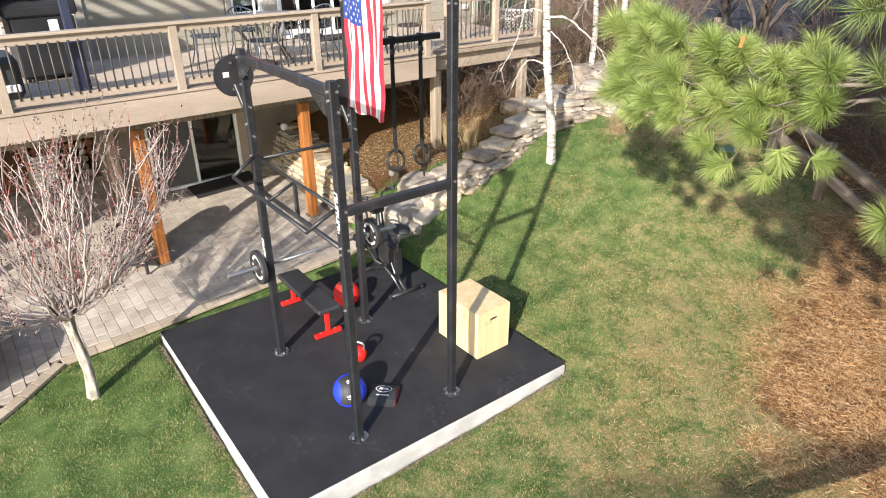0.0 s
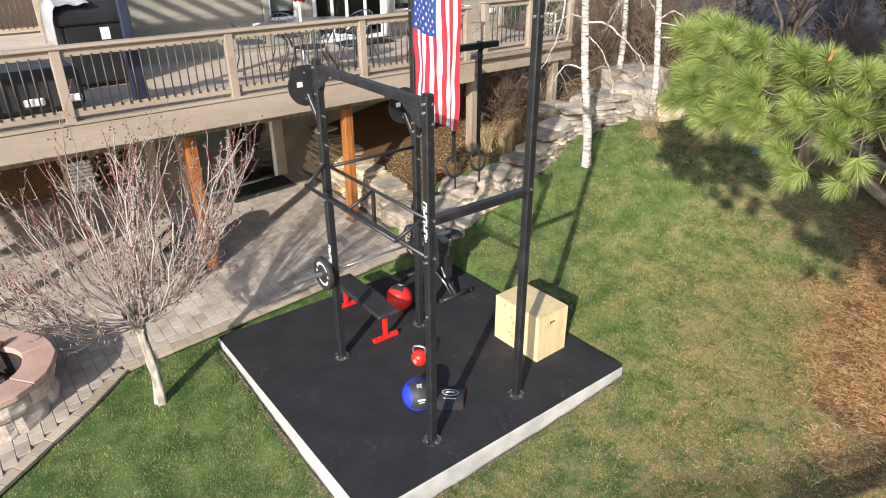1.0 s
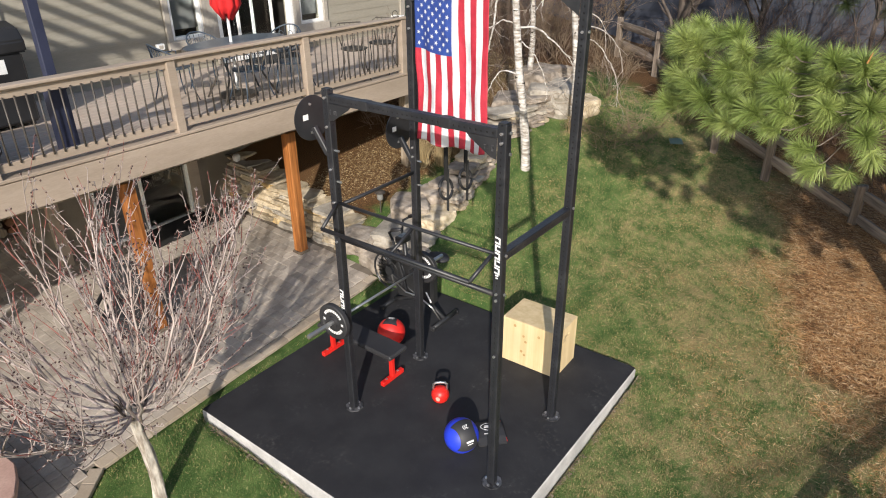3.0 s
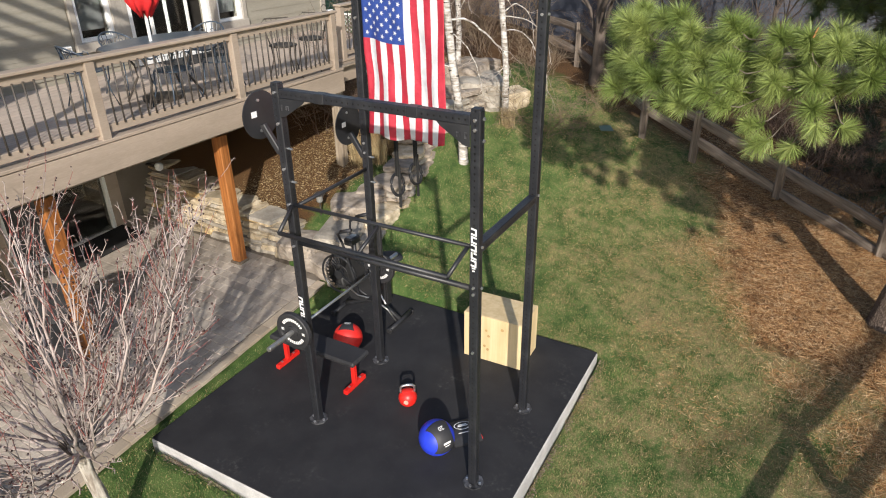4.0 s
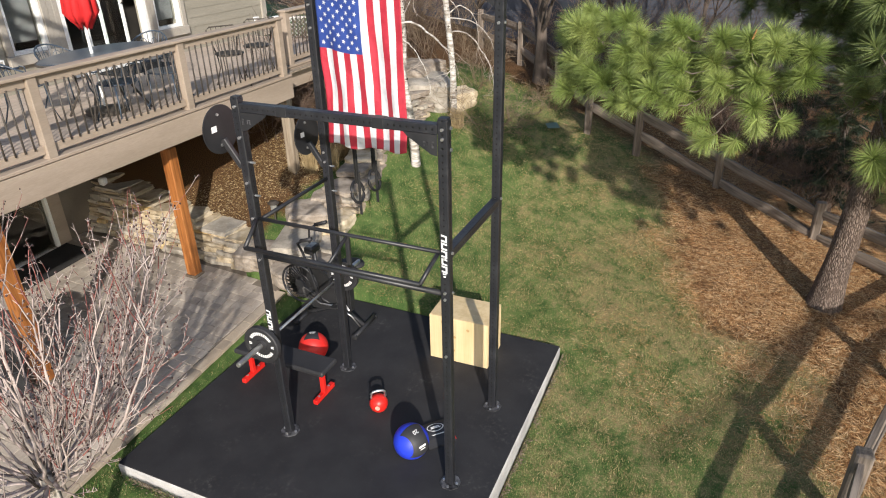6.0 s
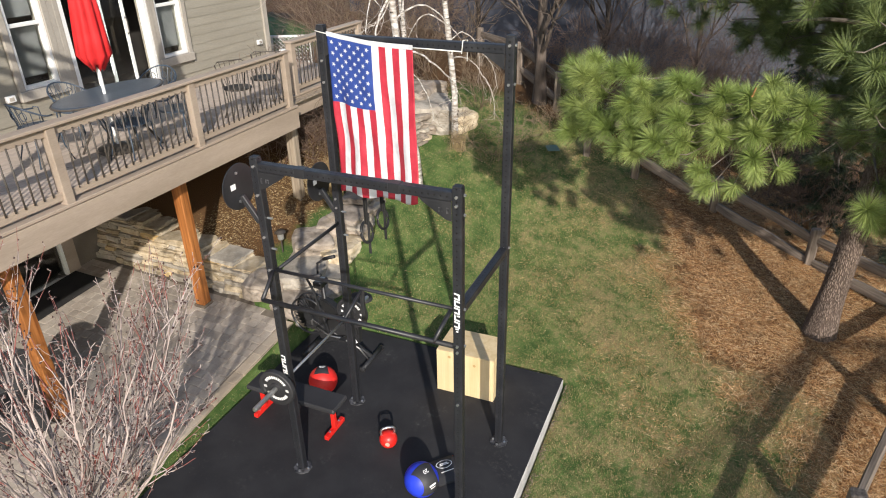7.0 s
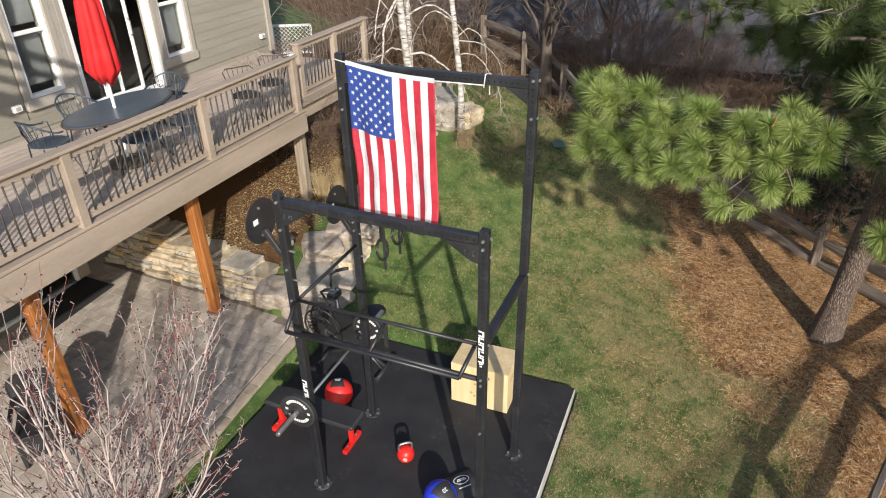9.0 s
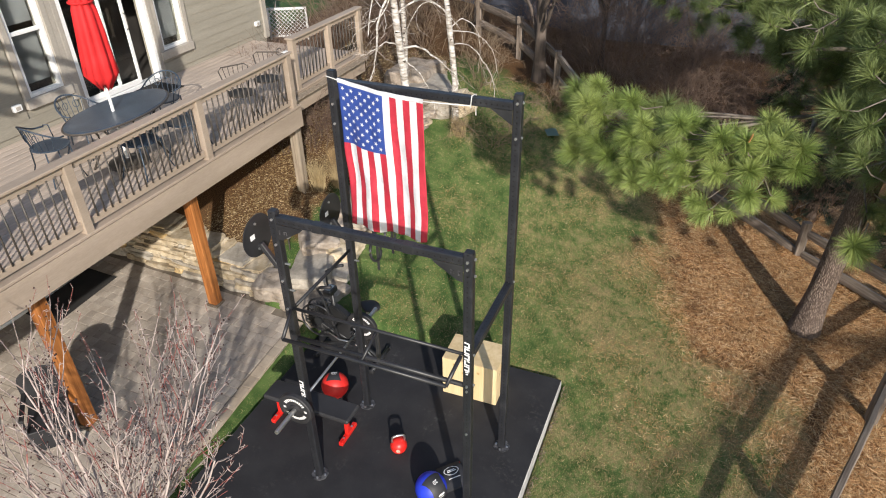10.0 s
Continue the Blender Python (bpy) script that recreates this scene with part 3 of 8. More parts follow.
def build_grass():
    rng = np.random.default_rng(4)
    n = 1500000
    x, y = rng.uniform(-3.6, 10.0, n), rng.uniform(-5.2, 5.2, n)
    # thicker where the camera passes near, thinning out up the slope
    near = np.clip(1.25 - 0.09 * np.hypot(x - 0.5, y + 1.0), 0.25, 1)
    e = litter_edge(x, y) + rng.normal(0, 0.2, n)
    keep = (rng.random(n) < near) & on_turf(x, y) & (e > 0)
    x, y = x[keep], y[keep]
    n = len(x)
    # the turf stands in clumps
    clump = 0.5 + 0.25 * (np.sin(7.1 * x + 3 * np.sin(2.3 * y)) + np.sin(8.3 * y + 2.6 * np.sin(2.9 * x)))
    tall = rng.uniform(0.01, 0.034, n) * (0.6 + 0.8 * clump)
    verts = blades_at(rng, x, y, tall, rng.uniform(0.006, 0.036, n), rng.uniform(0.0014, 0.0032, n))
    ob = new("grass", mesh_arrays("grass", verts, np.arange(3 * n).reshape(-1, 3), BLADE))
    tagged(ob, "short spring grass blades, green with dry straw", "grass", kind="stuff")
    # needles under the pine, a thin scatter of them and of straw over the turf beside it
    n = 700000
    x, y = rng.uniform(1.5, 10.5, n), rng.uniform(-6.0, 3.0, n)
    edge = litter_edge(x, y)
    e = edge + rng.normal(0, 0.22, n) + 0.2 * np.sin(4.1 * x + 2 * np.sin(3 * y))
    patch = np.sin(2.9 * x + 1.7 * np.sin(2.1 * y)) + np.sin(3.7 * y - 1.3 * np.sin(2.6 * x))
    loose = np.clip(0.1 + 0.11 * patch, 0.015, 1) * np.exp(-np.maximum(edge, 0) / 1.5)
    keep = on_turf(x, y) & ((e < 0) & (rng.random(n) < 0.55) | (rng.random(n) < loose)) & (rng.random(n) < smoothstep(-6.0, -5.2, y))
    x, y = x[keep], y[keep]
    n = len(x)
    lawn = litter_edge(x, y) > 0.3
    verts = straw_at(rng, x, y, np.where(lawn, rng.uniform(0.03, 0.09, n), rng.uniform(0.07, 0.17, n)), rng.uniform(0.0011, 0.0029, n))
    ob = new("pine_litter", mesh_arrays("pine_litter", verts, np.arange(4 * n).reshape(-1, 4), STRAW_LITTER))
    tagged(ob, "fallen brown needles and straw strewn over the ground", "litter", kind="stuff")
    # chipped bark on the bank under the deck
    n = 80000
    x, y = rng.uniform(2.45, 10.5, n), rng.uniform(3.3, 7.2, n)
    # chips stop near y 5.8; darker bare ground behind stands in for deck shade
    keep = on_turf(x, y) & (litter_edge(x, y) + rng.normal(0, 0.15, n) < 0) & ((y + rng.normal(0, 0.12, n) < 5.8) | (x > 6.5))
    x, y = x[keep], y[keep]
    n = len(x)
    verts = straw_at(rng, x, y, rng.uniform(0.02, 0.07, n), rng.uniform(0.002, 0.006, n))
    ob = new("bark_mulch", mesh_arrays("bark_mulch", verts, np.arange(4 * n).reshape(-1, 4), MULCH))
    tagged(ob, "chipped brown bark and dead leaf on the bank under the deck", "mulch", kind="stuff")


build_ground()
build_grass()


# ---- exercise floor ----
def build_slab():
    x0, x1, y0, y1 = SLAB
    c = ((x0 + x1) / 2, (y0 + y1) / 2)
    root = thing("exercise_pad", (c[0], c[1], 0), 0, "square black rubber floor on a pale concrete slab in the lawn", "gym floor", kind="structure")
    bm = boxes(((0, 0, -0.23), (x1 - x0, y1 - y0, 0.42)), bevel=0.012)
    part("slab", bm, CONCRETE, root, "pale concrete slab with a rough edge")
    bm = boxes(((0, 0, -0.007), (x1 - x0 - 0.015, y1 - y0 - 0.015, 0.014)), bevel=0.004)
    part("rubber_mat", bm, RUBBER, root, "dusty black rubber flooring")


build_slab()


def build_edge_gravel():
    """Crumbs of soil and grit washed out along the open sides of the slab."""
    rng = np.random.default_rng(12)
    x0, x1, y0, y1 = SLAB
    n = 2600
    side = rng.random(n) < 0.5
    off = 0.012 + np.abs(rng.normal(0, 0.04, n))
    x = np.where(side, x0 - off, rng.uniform(x0, x1, n))
    y = np.where(side, rng.uniform(y0, y1, n), y0 - off)
    keep = np.sin(5 * (x + y)) + np.sin(11 * (x - y)) > -0.6
    x, y = x[keep], y[keep]
    n = len(x)
    r = rng.uniform(0.004, 0.014, n)
    c = np.stack([x, y, ground_z(x, y) + 0.006], axis=1)
    shape = np.array([(1, 0, 0), (0, 1, 0.1), (-1, 0.1, 0), (0, -1, 0), (0.1, 0, 0.8)])
    verts = (c[:, None, :] + shape[None] * r[:, None, None] * rng.uniform(0.6, 1.3, (n, 5, 1))).reshape(-1, 3)
    k = np.arange(n)[:, None] * 5
    faces = np.concatenate([k + np.array([f]) for f in ((0, 1, 4), (1, 2, 4), (2, 3, 4), (3, 0, 4))])
    ob = new("edge_gravel", mesh_arrays("edge_gravel", verts, faces, GRAVEL))
    tagged(ob, "brown soil crumbs and grit along the slab's edge", "gravel", kind="stuff")


build_edge_gravel()


# ---- house ----
WALL_Y, DECK_Z = 7.42, 2.635
OPENINGS = ((1.99, 2.57, 3.15, 4.92), (2.84, 4.46, 2.67, 4.84), (4.625, 5.22, 3.10, 4.78))  # window, sliding door, window: x0, x1, z0, z1


def build_house():
    root = thing("wall_south", (0, WALL_Y, 0), 0, "tan lap-sided house wall above a timber deck", "house wall", kind="structure")
    # core of the wall, cut at the openings
    x0, x1, top = -0.42, 7.53, 6.2
    cuts = sorted(OPENINGS)
    bm = bmesh.new()
    spans, at = [], x0
    for a, b, c, d in cuts:
        spans.append((at, a, DECK_Z - 0.3, top))
        spans += [(a, b, DECK_Z - 0.3, c), (a, b, d, top)]
        at = b
    spans.append((at, x1, DECK_Z - 0.3, top))
    for a, b, c, d in spans:
        box(bm, ((a + b) / 2, 0.11, (c + d) / 2), (b - a, 0.2, d - c))
    part("wall_core", bm, SIDING, root)
    # lap boards: each one leans out a little at its foot
    step = 0.155
    z = DECK_Z + 0.1
    while z < top:
        gaps = [(a - 0.12, b + 0.12) for a, b, c, d in cuts if c - 0.12 < z + step and d + 0.12 > z]
        at, runs = x0, []
        for a, b in sorted(gaps):
            if a > at:
                runs.append((at, a))
            at = max(at, b)
        runs.append((at, x1))
        for a, b in runs:
            bm = bmesh.new()
            prism(bm, [(0.004, 0.0), (0.004, step), (-0.005, step), (-0.014, 0.0)], b - a, Matrix(((0, 0, 1, 0), (1, 0, 0, 0), (0, 1, 0, 0), (0, 0, 0, 1))))
            me = to_mesh(bm, "lap_board", SIDING)
            piece("lap_board", me, root, Matrix.Translation((a, -0.0, z)))
        z += step
    bm = boxes(((x1 + 0.0, -0.012, 4.4), (0.13, 0.07, 3.6)), ((x0 - 0.0, -0.012, 4.4), (0.13, 0.07, 3.6)))
    part("corner_board", bm, TRIM, root, "cream corner boards")
    part("mullion_trim", boxes(((2.709, -0.018, 3.95), (0.083, 0.05, 2.1))), TRIM, root)
    # return wall and rear of the house, plain, to close it
    bm = boxes(((x1 - 0.1, 4.2, 4.2), (0.2, 8.0, 4.0)), ((x0 + 0.1, 4.2, 4.2), (0.2, 8.0, 4.0)),
               ((3.55, 8.2, 3.0), (7.9, 0.2, 6.4)), ((3.55, 4.1, 6.25), (8.2, 8.6, 0.16)))
    part("side_wall", bm, SIDING, root)
    # plain shell behind the glass; its darkness is painted on
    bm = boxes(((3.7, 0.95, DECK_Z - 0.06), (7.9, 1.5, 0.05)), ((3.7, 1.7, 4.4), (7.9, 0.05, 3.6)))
    part("room_shell", bm, PAINTED_GLOOM, root, "room shell behind the glass, its gloom painted near black")
    # basement: a plain stuccoed wall with a gap for the patio door
    bm = bmesh.new()
    for a, b, c, d in ((-0.42, 0.16, -0.4, 2.3), (1.8, 7.53, -0.4, 2.3), (0.16, 1.8, 2.2, 2.3), (0.16, 1.8, -0.4, 0.2)):
        box(bm, ((a + b) / 2, 0.1, (c + d) / 2), (b - a, 0.2, d - c))
    box(bm, (-0.32, 4.2, 0.95), (0.2, 8.0, 2.7))
    box(bm, (-4.2, 4.4, 0.9), (7.5, 0.2, 3.2))
    part("basement_wall", bm, BASEMENT, root, "shaded stucco basement wall")
    # basement shell, painted as dark as an unlit room
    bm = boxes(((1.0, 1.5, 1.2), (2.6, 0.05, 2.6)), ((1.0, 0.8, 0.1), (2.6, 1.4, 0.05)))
    part("basement_room", bm, PAINTED_GLOOM, root, "basement room shell, its gloom painted near black")
    bm = boxes(((1.89, -0.02, 1.2), (0.2, 0.06, 2.2)), ((0.06, -0.02, 1.2), (0.14, 0.06, 2.2)), ((-0.43, -0.02, 1.0), (0.16, 0.1, 2.6)))
    part("door_casing", bm, FASCIA, root)


def build_window(name, x0, x1, z0, z1, label, bars):
    """A white-framed window with cream casing; bars: heights of the meeting rails."""
    root = thing(name, ((x0 + x1) / 2, WALL_Y, z0), 0, label, "window", kind="structure")
    w, h = x1 - x0, z1 - z0
    t = 0.05
    bm = boxes(((-w / 2 + t / 2, 0.03, h / 2), (t, 0.1, h)), ((w / 2 - t / 2, 0.03, h / 2), (t, 0.1, h)), ((0, 0.03, t / 2), (w - 2 * t, 0.1, t)), ((0, 0.03, h - t / 2), (w - 2 * t, 0.1, t)), bevel=0.006)
    part("window_frame", bm, WHITE_PAINT, root, "white vinyl frame")
    for b in bars:
        bm = boxes(((0, 0.035, b), (w - 2 * t, 0.06, 0.05)), bevel=0.005)
        part("meeting_rail", bm, WHITE_PAINT, root)
    c = 0.095
    bm = boxes(((-w / 2 - c / 2, -0.02, h / 2), (c, 0.05, h + 0.02)), ((w / 2 + c / 2, -0.02, h / 2), (c, 0.05, h + 0.02)), ((0, -0.022, h + 0.08), (w + 2 * c + 0.04, 0.06, 0.15)), bevel=0.006)
    part("casing", bm, TRIM, root)
    bm = boxes(((0, -0.03, -0.07), (w + 2 * c + 0.02, 0.08, 0.14)), bevel=0.008)
    part("window_sill", bm, TRIM, root)
    edges = [t, *bars, h - t]
    for a, b in zip(edges, edges[1:]):
        bm = boxes(((0, 0.05, (a + b) / 2), (w - 2 * t, 0.008, b - a - 0.04)))
        part("pane", bm, GLASS, root).visible_shadow = False
        # fills the pane: blind and painted-in glass reflection in one grey sheet
        bm = boxes(((0, 0.14, (a + b) / 2 + 0.03), (w - 2 * t, 0.01, b - a - 0.12)))
        part("blind", bm, BLIND_AND_SHEEN, root)
    return root


def build_sliding_door():
    x0, x1, z0, z1 = OPENINGS[1]
    root = thing("door_1", ((x0 + x1) / 2, WALL_Y, z0), 0, "white sliding patio door, one leaf slid open, dark room behind", "door", kind="structure")
    w, h = x1 - x0, z1 - z0
    t = 0.07
    bm = boxes(((-w / 2 + t / 2, 0.03, h / 2), (t, 0.14, h)), ((w / 2 - t / 2, 0.03, h / 2), (t, 0.14, h)), ((0, 0.03, 0.03), (w - 2 * t, 0.16, 0.06)), ((0, 0.03, h - t / 2), (w - 2 * t, 0.14, t)), bevel=0.006)
    part("door_frame", bm, WHITE_PAINT, root, "white door frame")
    for k, (a, b, y) in enumerate(((-w / 2 + t, -w / 2 + 0.79, 0.05), (-w / 2 + 0.4, -w / 2 + 1.17, 0.0))):
        c, ww = (a + b) / 2, b - a
        bm = boxes(((a + 0.025, y, h / 2), (0.05, 0.04, h - 0.16)), ((b - 0.025, y, h / 2), (0.05, 0.04, h - 0.16)), ((c, y, 0.11), (ww - 0.1, 0.04, 0.08)), ((c, y, h - 0.12), (ww - 0.1, 0.04, 0.08)), bevel=0.004)
        leaf = part("door_leaf", bm, WHITE_PAINT, root)
        bm = boxes(((c, y, h / 2), (ww - 0.1, 0.008, h - 0.3)))
        part("pane", bm, GLASS, leaf).visible_shadow = False
        if k:
            bm = bmesh.new()
            pipe(bm, [(b - 0.03, y - 0.02, 0.95), (b - 0.03, y - 0.06, 0.98), (b - 0.03, y - 0.06, 1.18), (b - 0.03, y - 0.02, 1.21)], 0.009)
            part("handle", bm, IRON, leaf, "dark pull handle")
    c = 0.088
    bm = boxes(((-w / 2 - c / 2, -0.02, h / 2 + 0.05), (c, 0.05, h + 0.1)), ((w / 2 + c / 2, -0.02, h / 2 + 0.05), (c, 0.05, h + 0.1)), bevel=0.006)
    part("casing", bm, TRIM, root)


def build_basement_door():
    root = thing("door_2", (0.97, WALL_Y, 0.24), 0, "dark-glazed basement patio door with thin white frame", "door", kind="structure")
    bm = boxes(((-0.8, 0.0, 0.98), (0.045, 0.08, 1.96)), ((0.8, 0.0, 0.98), (0.05, 0.08, 1.96)), ((0, 0, 0.025), (1.55, 0.1, 0.05)), ((0, 0, 1.94), (1.55, 0.08, 0.05)), ((-0.03, 0.0, 0.98), (0.045, 0.07, 1.88)), bevel=0.004)
    part("door_frame", bm, WHITE_PAINT, root)
    bm = boxes(((0.39, 0.02, 0.98), (0.78, 0.008, 1.86)))
    part("pane", bm, GLASS, root).visible_shadow = False
    bm = boxes(((-0.41, 0.015, 0.98), (0.71, 0.02, 1.86)))
    part("screen", bm, surface("grey_insect_screen", (0.075, 0.075, 0.075), (0.1, 0.1, 0.1), 0.9), root, "grey insect screen")
    # a wreath-like pale picture hangs inside
    bm = bmesh.new()
    for k in range(14):
        w = k * math.tau / 14
        bmesh.ops.create_icosphere(bm, subdivisions=1, radius=0.075, matrix=Matrix.Translation((0.35 + 0.15 * math.cos(w), 0.12, 1.45 + 0.17 * math.sin(w))))
    part("wreath", bm, surface("dried_wreath", (0.16, 0.14, 0.11), (0.3, 0.27, 0.22), 0.9, scale=20), root, "dried pale wreath")


build_house()
build_window("window_1", *OPENINGS[0], "white sash window with cream casing in tan siding", [0.86])
build_window("window_2", *OPENINGS[2], "narrow white sash window with cream casing", [0.86])
build_sliding_door()
build_basement_door()


# ---- deck ----
FRONT_Y, BACK_Y, JOG_X, DECK_X0, DECK_X1 = 4.47, 4.86, 4.27, -7.0, 7.08


def build_deck():
    root = thing("deck", (0, 0, DECK_Z), 0, "raised tan timber deck along the house", "deck", kind="structure")
    # the rim: a tall fascia under a flush edge board
    for a, b, y in ((DECK_X0, JOG_X, FRONT_Y), (JOG_X, DECK_X1, BACK_Y)):
        bm = boxes((((a + b) / 2, y, -0.19), (b - a, 0.04, 0.31)), bevel=0.003)
        part("fascia", bm, FASCIA, root, "wide tan fascia board")
        bm = boxes((((a + b) / 2, y + 0.045, -0.006), (b - a + 0.012, 0.145, 0.038)), bevel=0.007)
        part("nosing", bm, FASCIA, root, "edge board of the deck")
    bm = boxes(((JOG_X - 0.02, (FRONT_Y + BACK_Y) / 2 + 0.03, -0.19), (0.04, BACK_Y - FRONT_Y - 0.02, 0.306)), ((DECK_X1 - 0.02, (BACK_Y + WALL_Y) / 2, -0.19), (0.04, WALL_Y - BACK_Y - 0.04, 0.306)))
    part("fascia", bm, FASCIA, root)
    # joists and a beam under the boards
    bm = bmesh.new()
    box(bm, (-1.4, 4.95, -0.4), (10.9, 0.14, 0.24))
    for i in range(28):
        box(bm, (-6.8 + 0.41 * i, 5.98, -0.17), (0.045, 2.9, 0.22))
    part("joist_frame", bm, GREY_POST, root, "dark joists and a beam")
    bm = boxes(((0.0, 6.05, -0.058), (14.0, 2.7, 0.02)))
    part("under_boards", bm, GREY_POST, root)
    # boards
    y = FRONT_Y + 0.19
    while y < WALL_Y - 0.05:
        x1 = JOG_X if y < BACK_Y + 0.19 else DECK_X1
        bm = boxes(((0, 0, 0), (x1 - DECK_X0 - 0.02, 0.136, 0.032)), bevel=0.004)
        me = to_mesh(bm, "deck_board", DECKING)
        piece("deck_board", me, root, Matrix.Translation(((DECK_X0 + x1) / 2, y, 0.001)))
        y += 0.142
    # the part that goes on past the corner of the house
    for k in range(36):
        me = to_mesh(boxes(((0, 0, 0), (6.5, 0.136, 0.032)), bevel=0.004), "deck_board", DECKING)
        piece("deck_board", me, root, Matrix.Translation((-3.74, WALL_Y + 0.03 + 0.142 * k, 0.001)))
    part("fascia", boxes(((-3.74, WALL_Y + 5.1, -0.135), (6.5, 0.04, 0.26))), FASCIA, root)
    part("under_boards", boxes(((-3.74, WALL_Y + 2.55, -0.07), (6.5, 5.0, 0.02))), GREY_POST, root)


def railing(x0, x1, y, count):
    """One stretch of rail: posts, cap, rails and iron balusters; y is the posts' outer face."""
    root = thing("deck_railing", ((x0 + x1) / 2, y + 0.055, DECK_Z), 0, "tan timber deck railing with dark iron balusters", "railing", "deck railings")
    L = x1 - x0
    for k in range(count + 1):
        bm = boxes(((-L / 2 + L * k / count, 0, 0.4), (0.108, 0.108, 0.86)), bevel=0.006)
        part("post", bm, FASCIA, root, "square tan post")
    bm = boxes(((0, -0.002, 0.849), (L + 0.16, 0.15, 0.036)), bevel=0.008)
    part("rail_cap", bm, FASCIA, root, "flat rail cap")
    bay = L / count
    for k in range(count):
        c = -L / 2 + bay * (k + 0.5)
        part("top_rail", boxes(((c, 0.0, 0.786), (bay - 0.108, 0.042, 0.09)), bevel=0.004), FASCIA, root)
        part("bottom_rail", boxes(((c, 0.0, 0.107), (bay - 0.108, 0.042, 0.09)), bevel=0.004), FASCIA, root)
    bm = bmesh.new()
    rod(bm, (0, 0, 0.13), (0, 0, 0.76), 0.0095, sides=8)
    me = to_mesh(bm, "baluster", IRON, True)
    for k in range(count):
        n = round((bay - 0.108) / 0.107)
        for i in range(1, n):
            piece("baluster", me, root, Matrix.Translation((-L / 2 + bay * k + 0.054 + (bay - 0.108) * i / n, -0.028, 0)))


def deck_post(x, y, z0, z1, material, label):
    root = thing("deck_post", (x, y, z0), 0, label, "post", "deck posts")
    part("shaft", boxes(((0, 0, (z1 - z0) / 2), (0.15, 0.15, z1 - z0)), bevel=0.008), material, root)
    part("foot", boxes(((0, 0, 0.0), (0.2, 0.2, 0.06)), bevel=0.01), STAINED, root, "dark stained footing")


build_deck()
railing(-5.86, 4.12, FRONT_Y - 0.022, 5)
railing(4.86, 7.02, BACK_Y - 0.022, 2)
railing(-6.8, -0.9, WALL_Y + 4.9, 3)
for x in (-4.4, -0.47, 2.0):
    deck_post(x, 4.9, float(patio_z(x, 4.9)), 2.12, CEDAR, "orange-stained cedar post under the deck")
deck_post(4.55, 4.85, float(lawn_z(4.55, 4.85)) - 0.05, 2.3, GREY_POST, "grey weathered timber post under the deck")
deck_post(6.75, 4.98, float(lawn_z(6.75, 4.98)) - 0.05, 2.3, GREY_POST, "grey weathered timber post under the deck")

# ---- the rack ----
LOW_TOP, HIGH_TOP, BAY_X, BAY_Y = 3.53, 4.41, 1.17, 1.83


def along(p0, p1):
    p0, p1 = Vector(p0), Vector(p1)
    return Matrix.Translation((p0 + p1) / 2) @ (p1 - p0).to_track_quat("Z", "Y").to_matrix().to_4x4(), (p1 - p0).length


def square_tube(name, p0, p1, parent, size=0.076, label="", material=None):
    m, length = along(p0, p1)
    bm = boxes(((0, 0, 0), (size, size, length)), bevel=0.007)
    ob = part(name, bm, material or BLACK, parent, label)
    ob.matrix_basis = m
    return ob


def round_tube(name, pts, r, parent, material=None, label=""):
    bm = bmesh.new()
    pipe(bm, pts, r, 10)
    return part(name, bm, material or BLACK_PLAIN, parent, label, True)


def bolt_mesh():
    bm = bmesh.new()
    bmesh.ops.create_cone(bm, cap_ends=True, segments=6, radius1=0.0135, radius2=0.012, depth=0.014)
    return to_mesh(bm, "bolt", BOLT)


def letters(text, size, material, parent, m, name="lettering"):
    cu = bpy.data.curves.new(name, "FONT")
    cu.body, cu.size, cu.extrude, cu.align_x, cu.align_y = text, size, 0.001, "CENTER", "CENTER"
    tmp = new(name + "_tmp", cu)
    me = bpy.data.meshes.new_from_object(tmp.evaluated_get(bpy.context.evaluated_depsgraph_get()))
    bpy.data.objects.remove(tmp)
    me.materials.clear()
    me.materials.append(material)
    return piece(name, me, parent, m)


